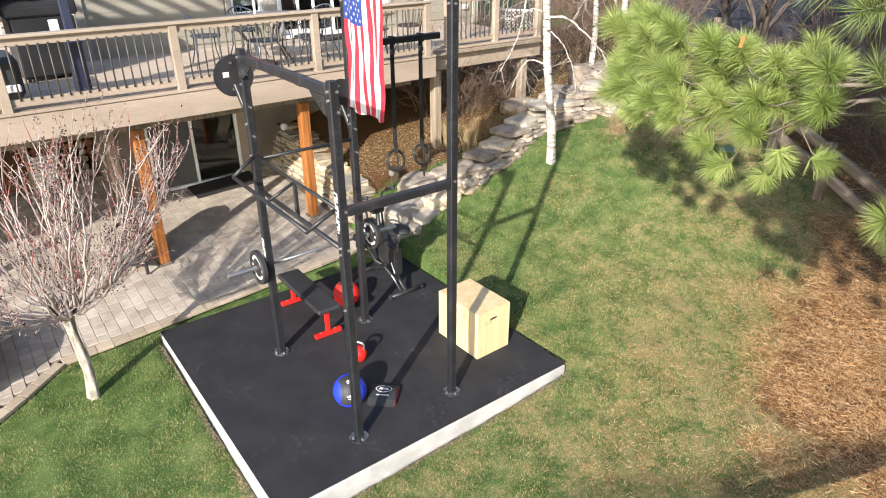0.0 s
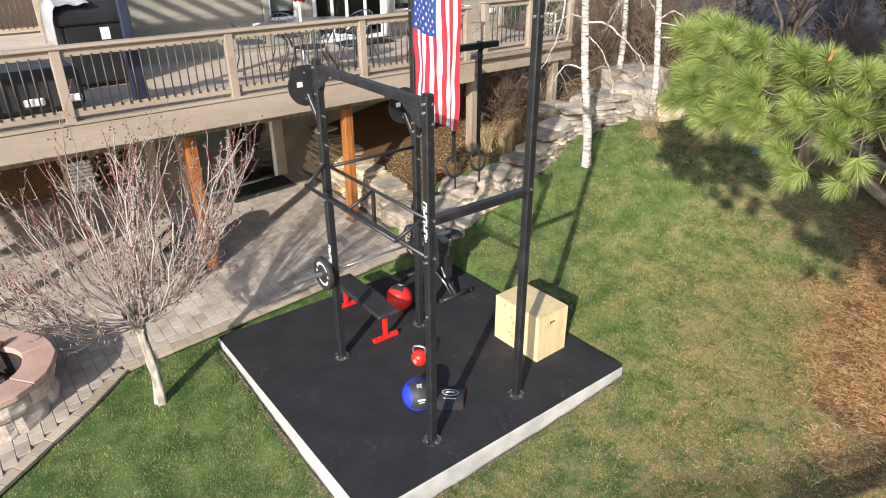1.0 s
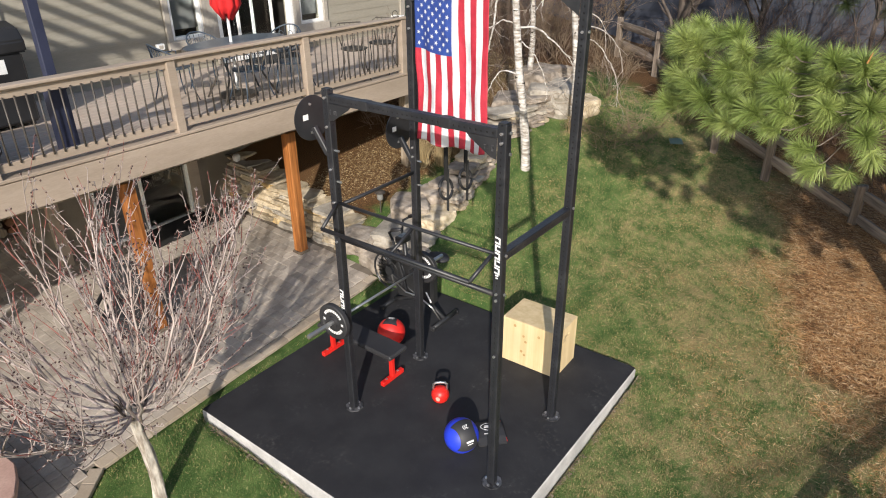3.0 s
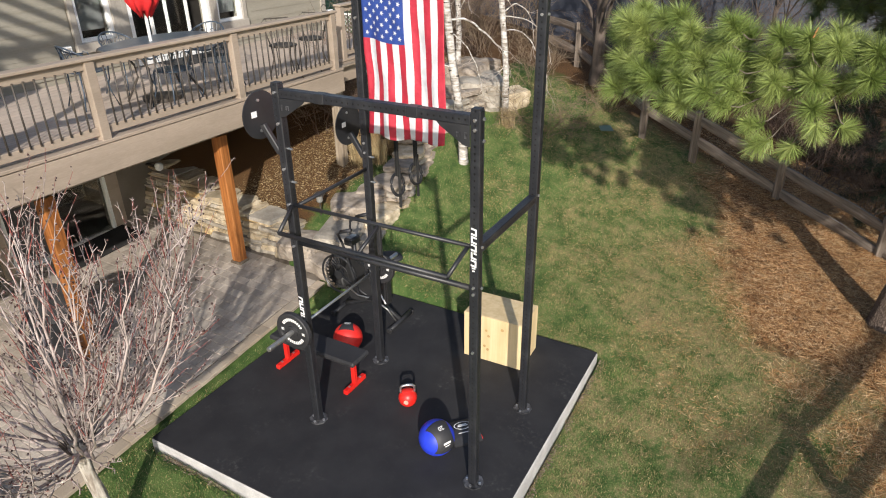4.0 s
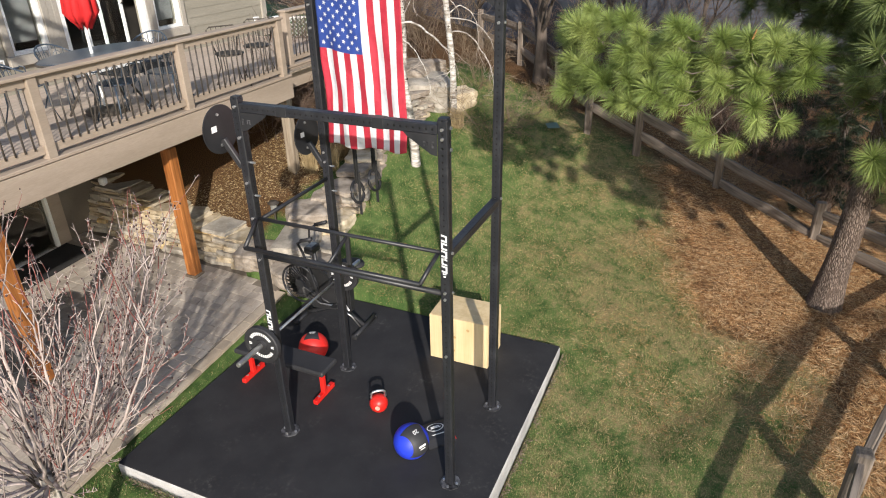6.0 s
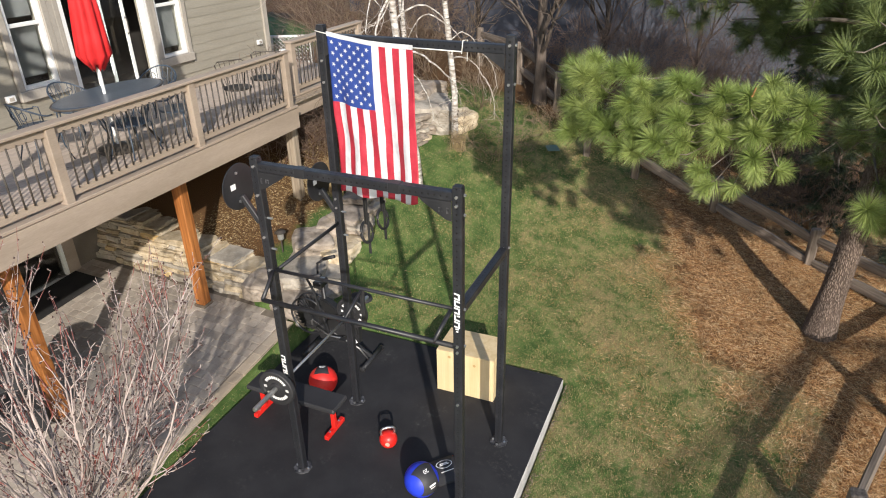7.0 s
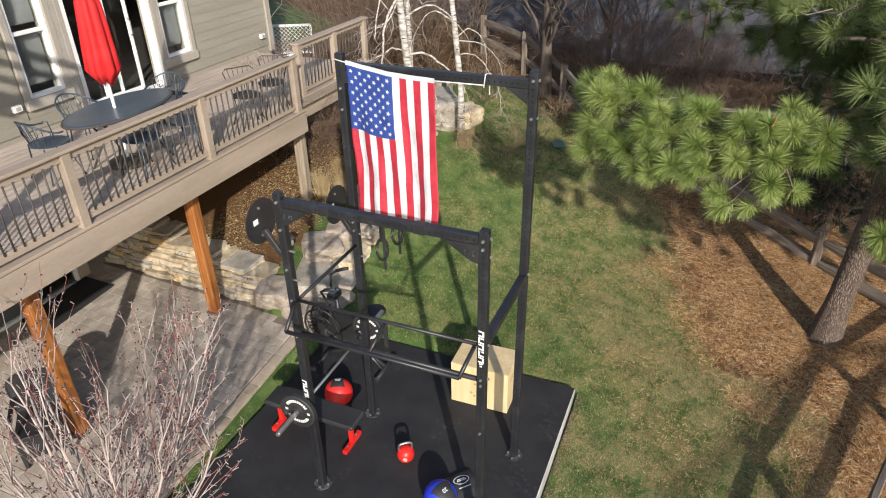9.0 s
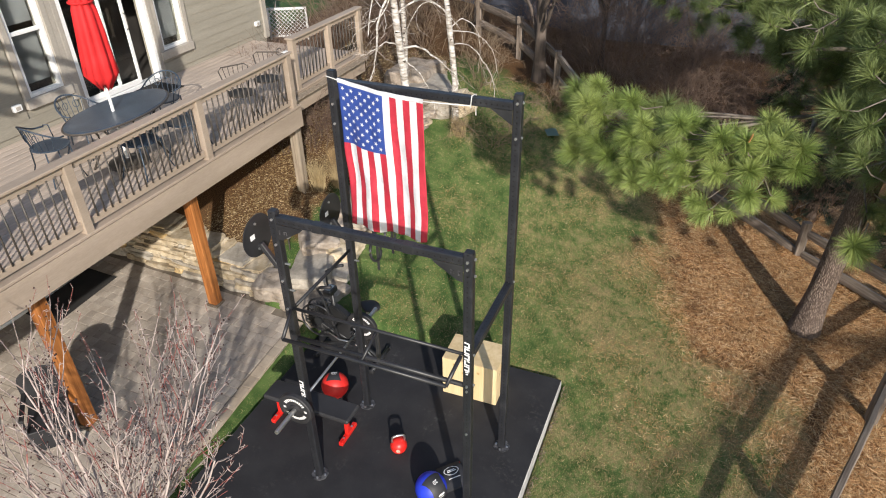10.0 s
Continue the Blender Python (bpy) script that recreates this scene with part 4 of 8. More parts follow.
def build_rack():
    root = thing("power_rack", (0, 0, 0), 0, "black steel training rack with two tall and two shorter uprights", "rack")
    feet = ((0, 0, LOW_TOP), (0, BAY_Y, LOW_TOP), (BAY_X, 0, HIGH_TOP), (BAY_X, BAY_Y, HIGH_TOP))
    bolt = bolt_mesh()
    for x, y, top in feet:
        up = square_tube("upright", (x, y, 0.01), (x, y, top), root, 0.078, "black perforated steel upright")
        cap = boxes(((0, 0, (top - 0.01) / 2 + 0.004), (0.07, 0.07, 0.012)), bevel=0.003)
        part("end_cap", cap, BLACK_PLASTIC, up)
        bm = bmesh.new()
        s = 0.092
        prism(bm, [(-s, -0.04), (-0.04, -s), (0.04, -s), (s, -0.04), (s, 0.04), (0.04, s), (-0.04, s), (-s, 0.04)], 0.01, Matrix.Translation((x, y, 0.0)))
        part("base_plate", bm, SCUFFED, root, "scuffed bolted base plate")
        for dx, dy in ((-0.066, 0.0), (0.066, 0.0), (0, -0.066), (0, 0.066)):
            piece("bolt", bolt, root, Matrix.Translation((x + dx, y + dy, 0.017)))
    # cross members
    square_tube("cross_member", (0, 0.04, 3.455), (0, BAY_Y - 0.04, 3.455), root, 0.076, "front cross member")
    square_tube("cross_member", (BAY_X, 0.04, 4.305), (BAY_X, BAY_Y - 0.04, 4.305), root, 0.076, "high cross member that carries the flag")
    square_tube("cross_member", (0.04, 0, 2.445), (BAY_X - 0.04, 0, 2.445), root, 0.076, "side cross member")
    square_tube("cantilever_arm", (BAY_X + 0.04, BAY_Y + 0.02, 3.44), (2.40, BAY_Y + 0.02, 3.44), root, 0.07, "arm that carries the rings")
    for y in (0.52, 1.38):
        bm = boxes(((0, y, 3.455), (0.082, 0.1, 0.082)), bevel=0.004)
        part("splice_plate", bm, BLACK_PLAIN, root)
    # gusset plates
    for y, s in ((0.04, 1), (BAY_Y - 0.04, -1)):
        bm = bmesh.new()
        m = Matrix(((0, 0, 1, -0.042), (s, 0, 0, y), (0, 1, 0, 3.42), (0, 0, 0, 1)))
        prism(bm, [(0, 0), (0.27, 0), (0.24, -0.03), (0.05, -0.15), (0, -0.16)], 0.006, m)
        part("gusset", bm, BLACK_PLAIN, root, "bolted gusset plate")
        bm = boxes(((-0.047, y + s * 0.09, 3.36), (0.003, 0.032, 0.008)), ((-0.047, y + s * 0.076, 3.345), (0.003, 0.008, 0.03)), ((-0.047, y + s * 0.1, 3.34), (0.003, 0.008, 0.024)))
        part("plate_mark", bm, SCUFFED, root, "small worn mark")
        bm = boxes(((-0.0465, y + s * 0.03, 3.345), (0.002, 0.02, 0.05)), bevel=0.001)
        part("plate_slot", bm, SCUFFED, root)
    for y, s in ((0.04, 1), (BAY_Y - 0.04, -1)):
        bm = bmesh.new()
        prism(bm, [(0, 0), (0.2, 0), (0, -0.13)], 0.006, Matrix(((0, 0, 1, BAY_X - 0.042), (s, 0, 0, y), (0, 1, 0, 4.27), (0, 0, 0, 1))))
        part("gusset", bm, BLACK_PLAIN, root)
    # pull-up pipes on the front bay: two between the posts and one held out in front of them
    e0, e1 = 0.04, BAY_Y - 0.04
    round_tube("pull_up_bar", [(0.0, e0, 2.46), (0.0, e1, 2.46)], 0.0165, root, label="upper pull-up bar")
    round_tube("pull_up_bar", [(0.0, e0, 2.09), (0.0, e1, 2.09)], 0.024, root, label="thick lower pull-up bar")
    round_tube("pull_up_bar", [(-0.28, 0.1, 2.31), (-0.28, 1.75, 2.31)], 0.02, root, label="outer pull-up bar")
    for y, yy in ((0.1, 0.06), (1.75, 1.8)):
        round_tube("bar_strut", [(-0.285, y, 2.31), (-0.15, (y + yy) / 2, 2.39), (-0.03, yy, 2.46)], 0.018, root)
    round_tube("bar_strut", [(-0.28, 0.92, 2.31), (0.0, 0.9, 2.45)], 0.016, root)
    square_tube("bar_strut", (0.0, 0.9, 2.1), (0.0, 0.9, 2.45), root, 0.036, material=BLACK_PLAIN)
    round_tube("pull_up_bar", [(0.04, BAY_Y, 2.42), (BAY_X - 0.04, BAY_Y, 2.42)], 0.018, root, label="side pull-up bar")
    # ball targets on their arms
    for x, z in ((-0.01, 3.25), (BAY_X, 2.86)):
        bm = bmesh.new()
        rod(bm, (x - 0.02, BAY_Y + 0.19, z), (x - 0.02, BAY_Y + 0.2, z), 0.205, sides=40)
        disc = part("target_disc", bm, BLACK_PLAIN, root, "round black ball target")
        bm = boxes(((x - 0.1, BAY_Y + 0.187, z + 0.02), (0.06, 0.003, 0.05)))
        part("target_label", bm, LETTER, disc, "small white label")
        for dx, dz in ((-0.04, 0.13), (-0.04, -0.13)):
            piece("bolt", bolt, disc, Matrix.Translation((x + dx, BAY_Y + 0.185, z + dz)) @ Matrix.Rotation(radians(90), 4, "X"))
        square_tube("target_arm", (x, BAY_Y + 0.04, z - 0.32), (x - 0.02, BAY_Y + 0.18, z - 0.08), root, 0.05, material=BLACK_PLAIN)
    # bolts at the joints and band pegs on the posts
    rows = [(-0.045, 0.0, z, 1) for z in (3.39, 3.46, 2.44, 2.06, 2.12, 1.5)] + [(-0.045, BAY_Y, z, 1) for z in (3.46, 3.2, 2.47, 2.06, 2.8)]
    rows += [(BAY_X - 0.045, 0.0, z, 1) for z in (4.34, 4.02, 2.47)] + [(BAY_X - 0.045, BAY_Y, z, 1) for z in (4.1, 3.9, 2.42, 2.6, 2.7)]
    rows += [(0.02, -0.045, z, 0) for z in (3.46, 3.3, 2.46, 2.1)] + [(BAY_X, -0.045, z, 0) for z in (4.34, 4.02, 2.47)]
    for x, y, z, side in rows:
        turn = Matrix.Rotation(radians(-90), 4, "Y") if side else Matrix.Rotation(radians(90), 4, "X")
        piece("bolt", bolt, root, Matrix.Translation((x, y, z)) @ turn)
    bm = bmesh.new()
    rod(bm, (0, 0, 0), (0, -0.05, 0), 0.011, sides=8)
    peg = to_mesh(bm, "band_peg", CHROME)
    for x, y, z in ((0, BAY_Y - 0.038, 2.98), (0, BAY_Y - 0.038, 2.68), (BAY_X, BAY_Y - 0.038, 2.55), (BAY_X, BAY_Y - 0.038, 2.28), (0, BAY_Y - 0.038, 3.3)):
        piece("band_peg", peg, root, Matrix.Translation((x, y, z)))
    # maker's mark as plain hooked white blocks down the face of two posts
    for y, z0 in ((0.0, 2.605), (BAY_Y, 1.49)):
        for k in range(5):
            h, w, t = 0.029, 0.024, 0.014
            hook = [(-w, -h), (w, -h), (w, -h + t), (-w + t, -h + t), (-w + t, h - t), (w, h - t), (w, h), (-w, h)]
            if k % 2:
                hook = [(-a, b) for a, b in hook[::-1]]
            bm = bmesh.new()
            prism(bm, hook, 0.002, Matrix(((0, 0, -1, -0.0395), (1, 0, 0, y), (0.2, 1, 0, z0 - 0.067 * k), (0, 0, 0, 1))))
            part("white_mark", bm, LETTER, root)
        for k in range(2):
            part("white_mark", boxes(((-0.0405, y, z0 - 0.31 - 0.024 * k), (0.002, 0.03 - 0.01 * k, 0.012))), LETTER, root)
    # cups that hold the bar
    for x in (0.0, BAY_X):
        bm = boxes(((x, BAY_Y + 0.045, 1.12), (0.08, 0.016, 0.16)), ((x, BAY_Y + 0.085, 1.115), (0.06, 0.07, 0.02)), ((x, BAY_Y + 0.118, 1.15), (0.06, 0.012, 0.07)), bevel=0.003)
        part("bar_cup", bm, BLACK_PLAIN, root)
    return root


build_rack()


# ---- flag ----
def flag_point(u, v):
    """u across from the starred edge, v down from the rope."""
    wave = 0.022 * math.sin(9.5 * u + 2.2 * v) + 0.012 * math.sin(21 * u - 3.0 * v + 1.0) + 0.008 * math.sin(11 * v + 5 * u) + 0.004 * math.sin(34 * u + 9 * v) + 0.0035 * math.sin(23 * v - 17 * u + 2 * math.sin(6 * u))
    fade = 0.25 + 0.75 * min(1.0, v * 1.6)
    x = 1.1 - 0.1 * u + wave * fade - 0.03 * v
    y = 1.735 - 0.915 * u + 0.01 * math.sin(7 * v) * v - 0.03 * v
    z = 4.34 - 0.055 * u - 0.02 * math.sin(math.pi * u) - (1.5 - 0.09 * u) * v + 0.012 * math.sin(13 * u) * v
    return Vector((x, y, z))


def build_flag():
    root = thing("flag", (0, 0, 0), 0, "striped nylon flag with white stars hung upright by ropes", "flag")
    bm = bmesh.new()
    nu, nv = 52, 60
    vs = [[bm.verts.new(flag_point(i / nu, j / nv)) for i in range(nu + 1)] for j in range(nv + 1)]
    for j in range(nv):
        for i in range(nu):
            f = bm.faces.new((vs[j][i], vs[j + 1][i], vs[j + 1][i + 1], vs[j][i + 1]))
            f.material_index = 2 if (i < 28 and j < 24) else (i // 4) % 2
    cloth = part("cloth", bm, (FLAG_RED, FLAG_WHITE, FLAG_BLUE), root, smooth=True)
    mod = cloth.modifiers.new("thickness", "SOLIDIFY")
    mod.thickness = 0.002
    # header band and ropes
    bm = bmesh.new()
    for i in range(nu):
        a, b = flag_point(i / nu, 0), flag_point((i + 1) / nu, 0)
        q = [a + Vector((-0.004, 0, 0.035)), a + Vector((-0.004, 0, -0.004)), b + Vector((-0.004, 0, -0.004)), b + Vector((-0.004, 0, 0.035))]
        w = [p + Vector((0.008, 0, 0)) for p in q]
        q, w = [bm.verts.new(p) for p in q], [bm.verts.new(p) for p in w]
        bm.faces.new(q)
        bm.faces.new(w[::-1])
        bm.faces.new((q[3], w[3], w[0], q[0]))
    part("header_band", bm, FLAG_WHITE, root, "white canvas header")
    a, b = flag_point(0, 0) + Vector((0, 0, 0.015)), flag_point(1, 0) + Vector((0, 0, 0.015))
    round_tube("rope", [a, (1.13, 1.8, 4.355), (1.125, 1.87, 4.37)], 0.005, root, ROPE)
    round_tube("rope", [b, (1.06, 0.62, 4.285), (1.12, 0.42, 4.27)], 0.005, root, ROPE)
    round_tube("rope", [(1.12, 0.42, 4.25), (1.125, 0.41, 4.36), (1.2, 0.4, 4.355), (1.1, 0.36, 4.2)], 0.006, root, ROPE)
    # fifty stars
    def star(u, v):
        c = flag_point(u, v)
        du = (flag_point(u + 0.01, v) - c).normalized()
        dv = (flag_point(u, v + 0.01) - c).normalized()
        nrm = dv.cross(du).normalized()
        if nrm.x > 0:
            nrm = -nrm
        bm = bmesh.new()
        ring = []
        for k in range(10):
            r = 0.0235 if k % 2 == 0 else 0.0095
            w = k * math.tau / 10
            ring.append(bm.verts.new(c + nrm * 0.004 + du * (r * math.cos(w)) + dv * (r * math.sin(w))))
        bm.faces.new(ring)
        part("star", bm, FLAG_WHITE, root)
    for i in range(9):
        for k in range(6 - i % 2):
            star((i + 1) / 10 * 7 / 13, (2 * k + 1 + i % 2) / 12 * 0.4)


build_flag()


# ---- rings ----
def build_ring(x):
    root = thing("gymnastic_ring", (x, BAY_Y + 0.02, 2.04), 0, "black gymnastic ring on a webbing strap", "gym ring", "pair of rings")
    bm = bmesh.new()
    pipe(bm, [(0.118 * math.cos(k * math.tau / 28), 0.03 * math.sin(k * math.tau / 28), 0.118 * math.sin(k * math.tau / 28)) for k in range(28)], 0.0175, 10, closed=True)
    part("ring", bm, BLACK_PLASTIC, root, smooth=True)
    bm = boxes(((0, -0.014, 0.76), (0.036, 0.009, 1.32)), ((0.004, 0.014, 0.76), (0.036, 0.009, 1.32)), ((0.012, -0.02, -0.02), (0.006, 0.034, 0.52)))
    part("strap", bm, STRAP, root, "black webbing strap")
    bm = boxes(((0, -0.02, 1.28), (0.05, 0.02, 0.06)), bevel=0.004)
    part("buckle", bm, SCUFFED, root)
    bm = boxes(((0, -0.042, 1.4), (0.042, 0.004, 0.09)), ((0, 0.042, 1.4), (0.042, 0.004, 0.09)), ((0, 0, 1.444), (0.042, 0.088, 0.004)))
    part("strap_loop", bm, STRAP, root)


build_ring(1.74)
build_ring(2.13)


# ---- barbell ----
def build_barbell():
    root = thing("barbell", (0.64, BAY_Y + 0.085, 1.145), 0, "steel barbell with black plates resting in the rack's cups", "barbell")
    bm = bmesh.new()
    rod(bm, (-0.66, 0, 0), (0.66, 0, 0), 0.0145, sides=14)
    part("shaft", bm, CHROME, root, smooth=True)
    for s in (-1, 1):
        bm = bmesh.new()
        rod(bm, (s * 0.66, 0, 0), (s * 0.69, 0, 0), 0.036, sides=20)
        rod(bm, (s * 0.69, 0, 0), (s * 1.09, 0, 0), 0.025, sides=20)
        rod(bm, (s * 1.09, 0, 0), (s * 1.1, 0, 0), 0.021, sides=20)
        part("sleeve", bm, CHROME, root, "dull steel sleeve")
        x = s * 0.735
        bm = bmesh.new()
        prof = [(0.028, -0.03), (0.06, -0.03), (0.065, -0.018), (0.15, -0.016), (0.16, -0.03), (0.192, -0.03), (0.2, -0.022), (0.2, 0.022), (0.192, 0.03), (0.16, 0.03), (0.15, 0.016), (0.065, 0.018), (0.06, 0.03), (0.028, 0.03), (0.028, -0.03)]
        lathe(bm, prof, 40)
        bmesh.ops.transform(bm, matrix=Matrix.Translation((x, 0, 0)) @ Matrix.Rotation(radians(90), 4, "Y"), verts=bm.verts)
        bmesh.ops.recalc_face_normals(bm, faces=bm.faces)
        plate = part("plate", bm, BLACK_VINYL, root, "black rubber plate with a ring of white lettering")
        for side in (-1, 1):
            for a0, a1 in ((28, 152), (208, 332), (-7, 7), (173, 187)):
                bm = bmesh.new()
                n = max(2, (a1 - a0) // 11)
                for k in range(n):
                    w0 = radians(a0 + (a1 - a0) * k / n)
                    w1 = radians(a0 + (a1 - a0) * (k + 0.72) / n)
                    q = [bm.verts.new((x + side * 0.0195, r * math.cos(w), r * math.sin(w))) for r, w in ((0.112, w0), (0.145, w0), (0.145, w1), (0.112, w1))]
                    bm.faces.new(q)
                part("white_mark", bm, LETTER, plate)


build_barbell()


# ---- bench ----
def build_bench():
    root = thing("weight_bench", (0.62, 2.29, 0), 0, "flat black padded bench on red steel T-feet", "bench")
    bm = boxes(((0, 0, 0.41), (0.31, 1.2, 0.065)), bevel=0.02)
    part("pad", bm, BLACK_VINYL, root, "black vinyl pad")
    bm = boxes(((0, 0, 0.355), (0.06, 1.0, 0.045)), bevel=0.004)
    part("spine", bm, RED_PAINT, root)
    for y in (-0.48, 0.5):
        bm = boxes(((0, y, 0.19), (0.05, 0.05, 0.29)), bevel=0.004)
        part("leg", bm, RED_PAINT, root)
        bm = boxes(((0, y, 0.032), (0.36, 0.055, 0.055)), bevel=0.005)
        foot = part("foot", bm, RED_PAINT, root, "red steel foot")
        for dx in (-0.1, 0.1):
            bm = boxes(((dx, y, 0.064), (0.022, 0.022, 0.008)))
            part("bolt", bm, BOLT, foot)


build_bench()


# ---- small kit ----
def build_kettlebell():
    root = thing("kettlebell", (0.66, 1.13, 0), -52, "red kettlebell with a bare steel handle", "kettlebell")
    bm = bmesh.new()
    lathe(bm, [(0.0, 0.0), (0.075, 0.0), (0.1, 0.03), (0.115, 0.08), (0.113, 0.12), (0.095, 0.165), (0.06, 0.195), (0.0, 0.205)], 28)
    part("bell", bm, RED_PAINT, root, smooth=True)
    bm = bmesh.new()
    pipe(bm, [(-0.075, 0, 0.16), (-0.088, 0, 0.205), (-0.085, 0, 0.25), (-0.06, 0, 0.275), (0, 0, 0.282), (0.06, 0, 0.275), (0.085, 0, 0.25), (0.088, 0, 0.205), (0.075, 0, 0.16)], 0.0165, 10)
    part("handle", bm, CHROME, root, "bare steel handle", True)
    bm = bmesh.new()
    rod(bm, (-0.03, -0.107, 0.1), (-0.033, -0.113, 0.1), 0.03, sides=20)
    part("badge", bm, surface("faded_badge", (0.7, 0.25, 0.18), (0.75, 0.4, 0.32), 0.6), root)
    root.scale = (0.88, 0.88, 0.88)


def build_ball(at, material, label, turn, tilt, number, wide):
    """A stitched ball with a black panel across it."""
    r = 0.178
    root = thing("medicine_ball", (*at, r - 0.004), turn, label, "medicine ball")
    bm = bmesh.new()
    bmesh.ops.create_uvsphere(bm, u_segments=32, v_segments=20, radius=r)
    part("ball", bm, material, root, smooth=True)
    # the panel: a patch on the sphere, wider at its ends
    bm = bmesh.new()
    nu, nv = 22, 10
    grid = []
    for i in range(nu + 1):
        a = (i / nu - 0.5) * 2.1
        half = wide + 0.22 * (abs(a) / 1.05) ** 2
        row = []
        for j in range(nv + 1):
            b = (j / nv - 0.5) * 2 * half
            edge = 0.0008 if i in (0, nu) or j in (0, nv) else 0.0028
            row.append(bm.verts.new(Vector((math.sin(a) * math.cos(b), math.sin(b), math.cos(a) * math.cos(b))) * (r + edge)))
        grid.append(row)
    for i in range(nu):
        for j in range(nv):
            bm.faces.new((grid[i][j], grid[i + 1][j], grid[i + 1][j + 1], grid[i][j + 1]))
    lean = Matrix.Rotation(radians(tilt), 4, "Y")
    bmesh.ops.transform(bm, matrix=lean, verts=bm.verts)
    panel = part("panel", bm, BLACK_VINYL, root, "black panel with white lettering", True)

    def spot(a, b, turn_in=0.0):
        nrm = Vector((math.sin(a) * math.cos(b), math.sin(b), math.cos(a) * math.cos(b)))
        q = nrm.to_track_quat("Z", "X").to_matrix().to_4x4()
        return lean @ Matrix.Translation(nrm * (r + 0.0045)) @ q @ Matrix.Rotation(radians(turn_in), 4, "Z")
    if number:
        letters(number, 0.06, LETTER, panel, spot(-0.5, 0.0, -90), "number")
    else:
        part("white_mark", boxes(((0, 0, 0), (0.05, 0.06, 0.001))), LETTER, panel).matrix_basis = spot(-0.5, 0.0)
    for k, (w, h) in enumerate(((0.08, 0.02), (0.06, 0.008))):
        bm = boxes(((0, 0, 0), (h, w, 0.001)))
        part("white_mark", bm, LETTER, panel).matrix_basis = spot(0.36 + 0.16 * k, 0.0)


def build_ab_pad():
    root = thing("ab_pad", (0.53, 0.38, 0), -43, "black foam wedge pad with a white oval mark and red edge", "exercise pad")
    bm = bmesh.new()
    prof = [(-0.17, 0.0), (-0.17, 0.02), (-0.1, 0.055), (0.0, 0.075), (0.1, 0.065), (0.17, 0.03), (0.17, 0.0)]
    m = Matrix(((0, 0, 1, -0.15), (1, 0, 0, 0), (0, 1, 0, 0), (0, 0, 0, 1)))
    prism(bm, prof, 0.3, m)
    bmesh.ops.bevel(bm, geom=bm.edges[:], offset=0.006, segments=2, affect="EDGES")
    part("foam", bm, BLACK_VINYL, root)
    bm = bmesh.new()
    n = 36
    for k in range(n):
        q = []
        for r, kk in ((1.0, k), (0.88, k), (0.88, k + 1), (1.0, k + 1)):
            w = kk * math.tau / n
            y = 0.04 + 0.06 * r * math.sin(w)
            x = 0.092 * r * math.cos(w)
            q.append(bm.verts.new((x, y, 0.0795 - 0.12 * (y - 0.0) if y > 0 else 0.0795 + 0.25 * y)))
        bm.faces.new(q)
    part("oval_mark", bm, LETTER, root, "white oval mark")
    bm = boxes(((0.0, 0.05, 0.0745), (0.09, 0.012, 0.003)), ((0.0, 0.03, 0.077), (0.11, 0.01, 0.003)))
    part("white_mark", bm, LETTER, root)
    bm = boxes(((0.0, -0.055, 0.0665), (0.14, 0.01, 0.003)))
    part("white_mark", bm, LETTER, root)
    bm = boxes(((0.152, 0.0, 0.022), (0.004, 0.3, 0.03)))
    part("red_edge", bm, RED_VINYL, root)


def build_box():
    root = thing("plyo_box", (2.01, 0.65, 0), 1.5, "pale plywood jump box with a hand slot", "jump box")
    w, d, h, t = 0.5, 0.73, 0.605, 0.018
    part("side_panel", boxes(((-w / 2 + t / 2, 0, h / 2), (t, d, h)), bevel=0.002), PINE_PLY, root)
    part("side_panel", boxes(((w / 2 - t / 2, 0, h / 2), (t, d, h)), bevel=0.002), PINE_PLY, root)
    part("top_panel", boxes(((0, 0, h - t / 2 + 0.001), (w - 2 * t, d - 0.001, t)), bevel=0.002), PINE_PLY, root)
    part("bottom_panel", boxes(((0, 0, t / 2), (w - 2 * t, d - 2 * t, t)), bevel=0.002), PINE_PLY, root)
    iw = w - 2 * t
    zs = h - 0.13
    for s in (-1, 1):
        y = s * (d / 2 - t / 2 - 0.001)
        bm = boxes(((0, y, (zs - 0.018) / 2), (iw, t, zs - 0.018)), ((0, y, (zs + 0.018 + h - t) / 2), (iw, t, h - t - zs - 0.018)),
                   ((-iw / 4 - 0.03, y, zs), (iw / 2 - 0.06, t, 0.036)), ((iw / 4 + 0.03, y, zs), (iw / 2 - 0.06, t, 0.036)))
        part("end_panel", bm, PINE_PLY, root, "end panel with a hand slot")
    bm = boxes(*[((-0.14 + 0.03 * k, -d / 2 - 0.001, zs - 0.03), (0.006, 0.002, 0.06)) for k in range(4)])
    part("stamp", bm, surface("grey_stamp", (0.3, 0.24, 0.15), (0.38, 0.3, 0.19), 0.8), root, "faded stamped marks")
    rng = random.Random(5)
    for y, z in ((0.08, 0.42), (0.05, 0.35), (0.1, 0.2), (-0.12, 0.48), (0.06, 0.16), (0.2, 0.53)):
        bm = bmesh.new()
        rod(bm, (-w / 2 + 0.001, y, z), (-w / 2 - 0.0015, y, z), 0.012 + 0.008 * rng.random(), sides=10)
        part("knot", bm, KNOT, root)


build_kettlebell()
build_ball((0.19, 0.5), BLUE_VINYL, "blue stitched ball with a black panel marked 20", 246, 52, "20", 0.52)
build_ball((1.17, 2.3), RED_VINYL, "red stitched ball with a black panel", 205, -35, "", 0.36)
build_ab_pad()
build_box()


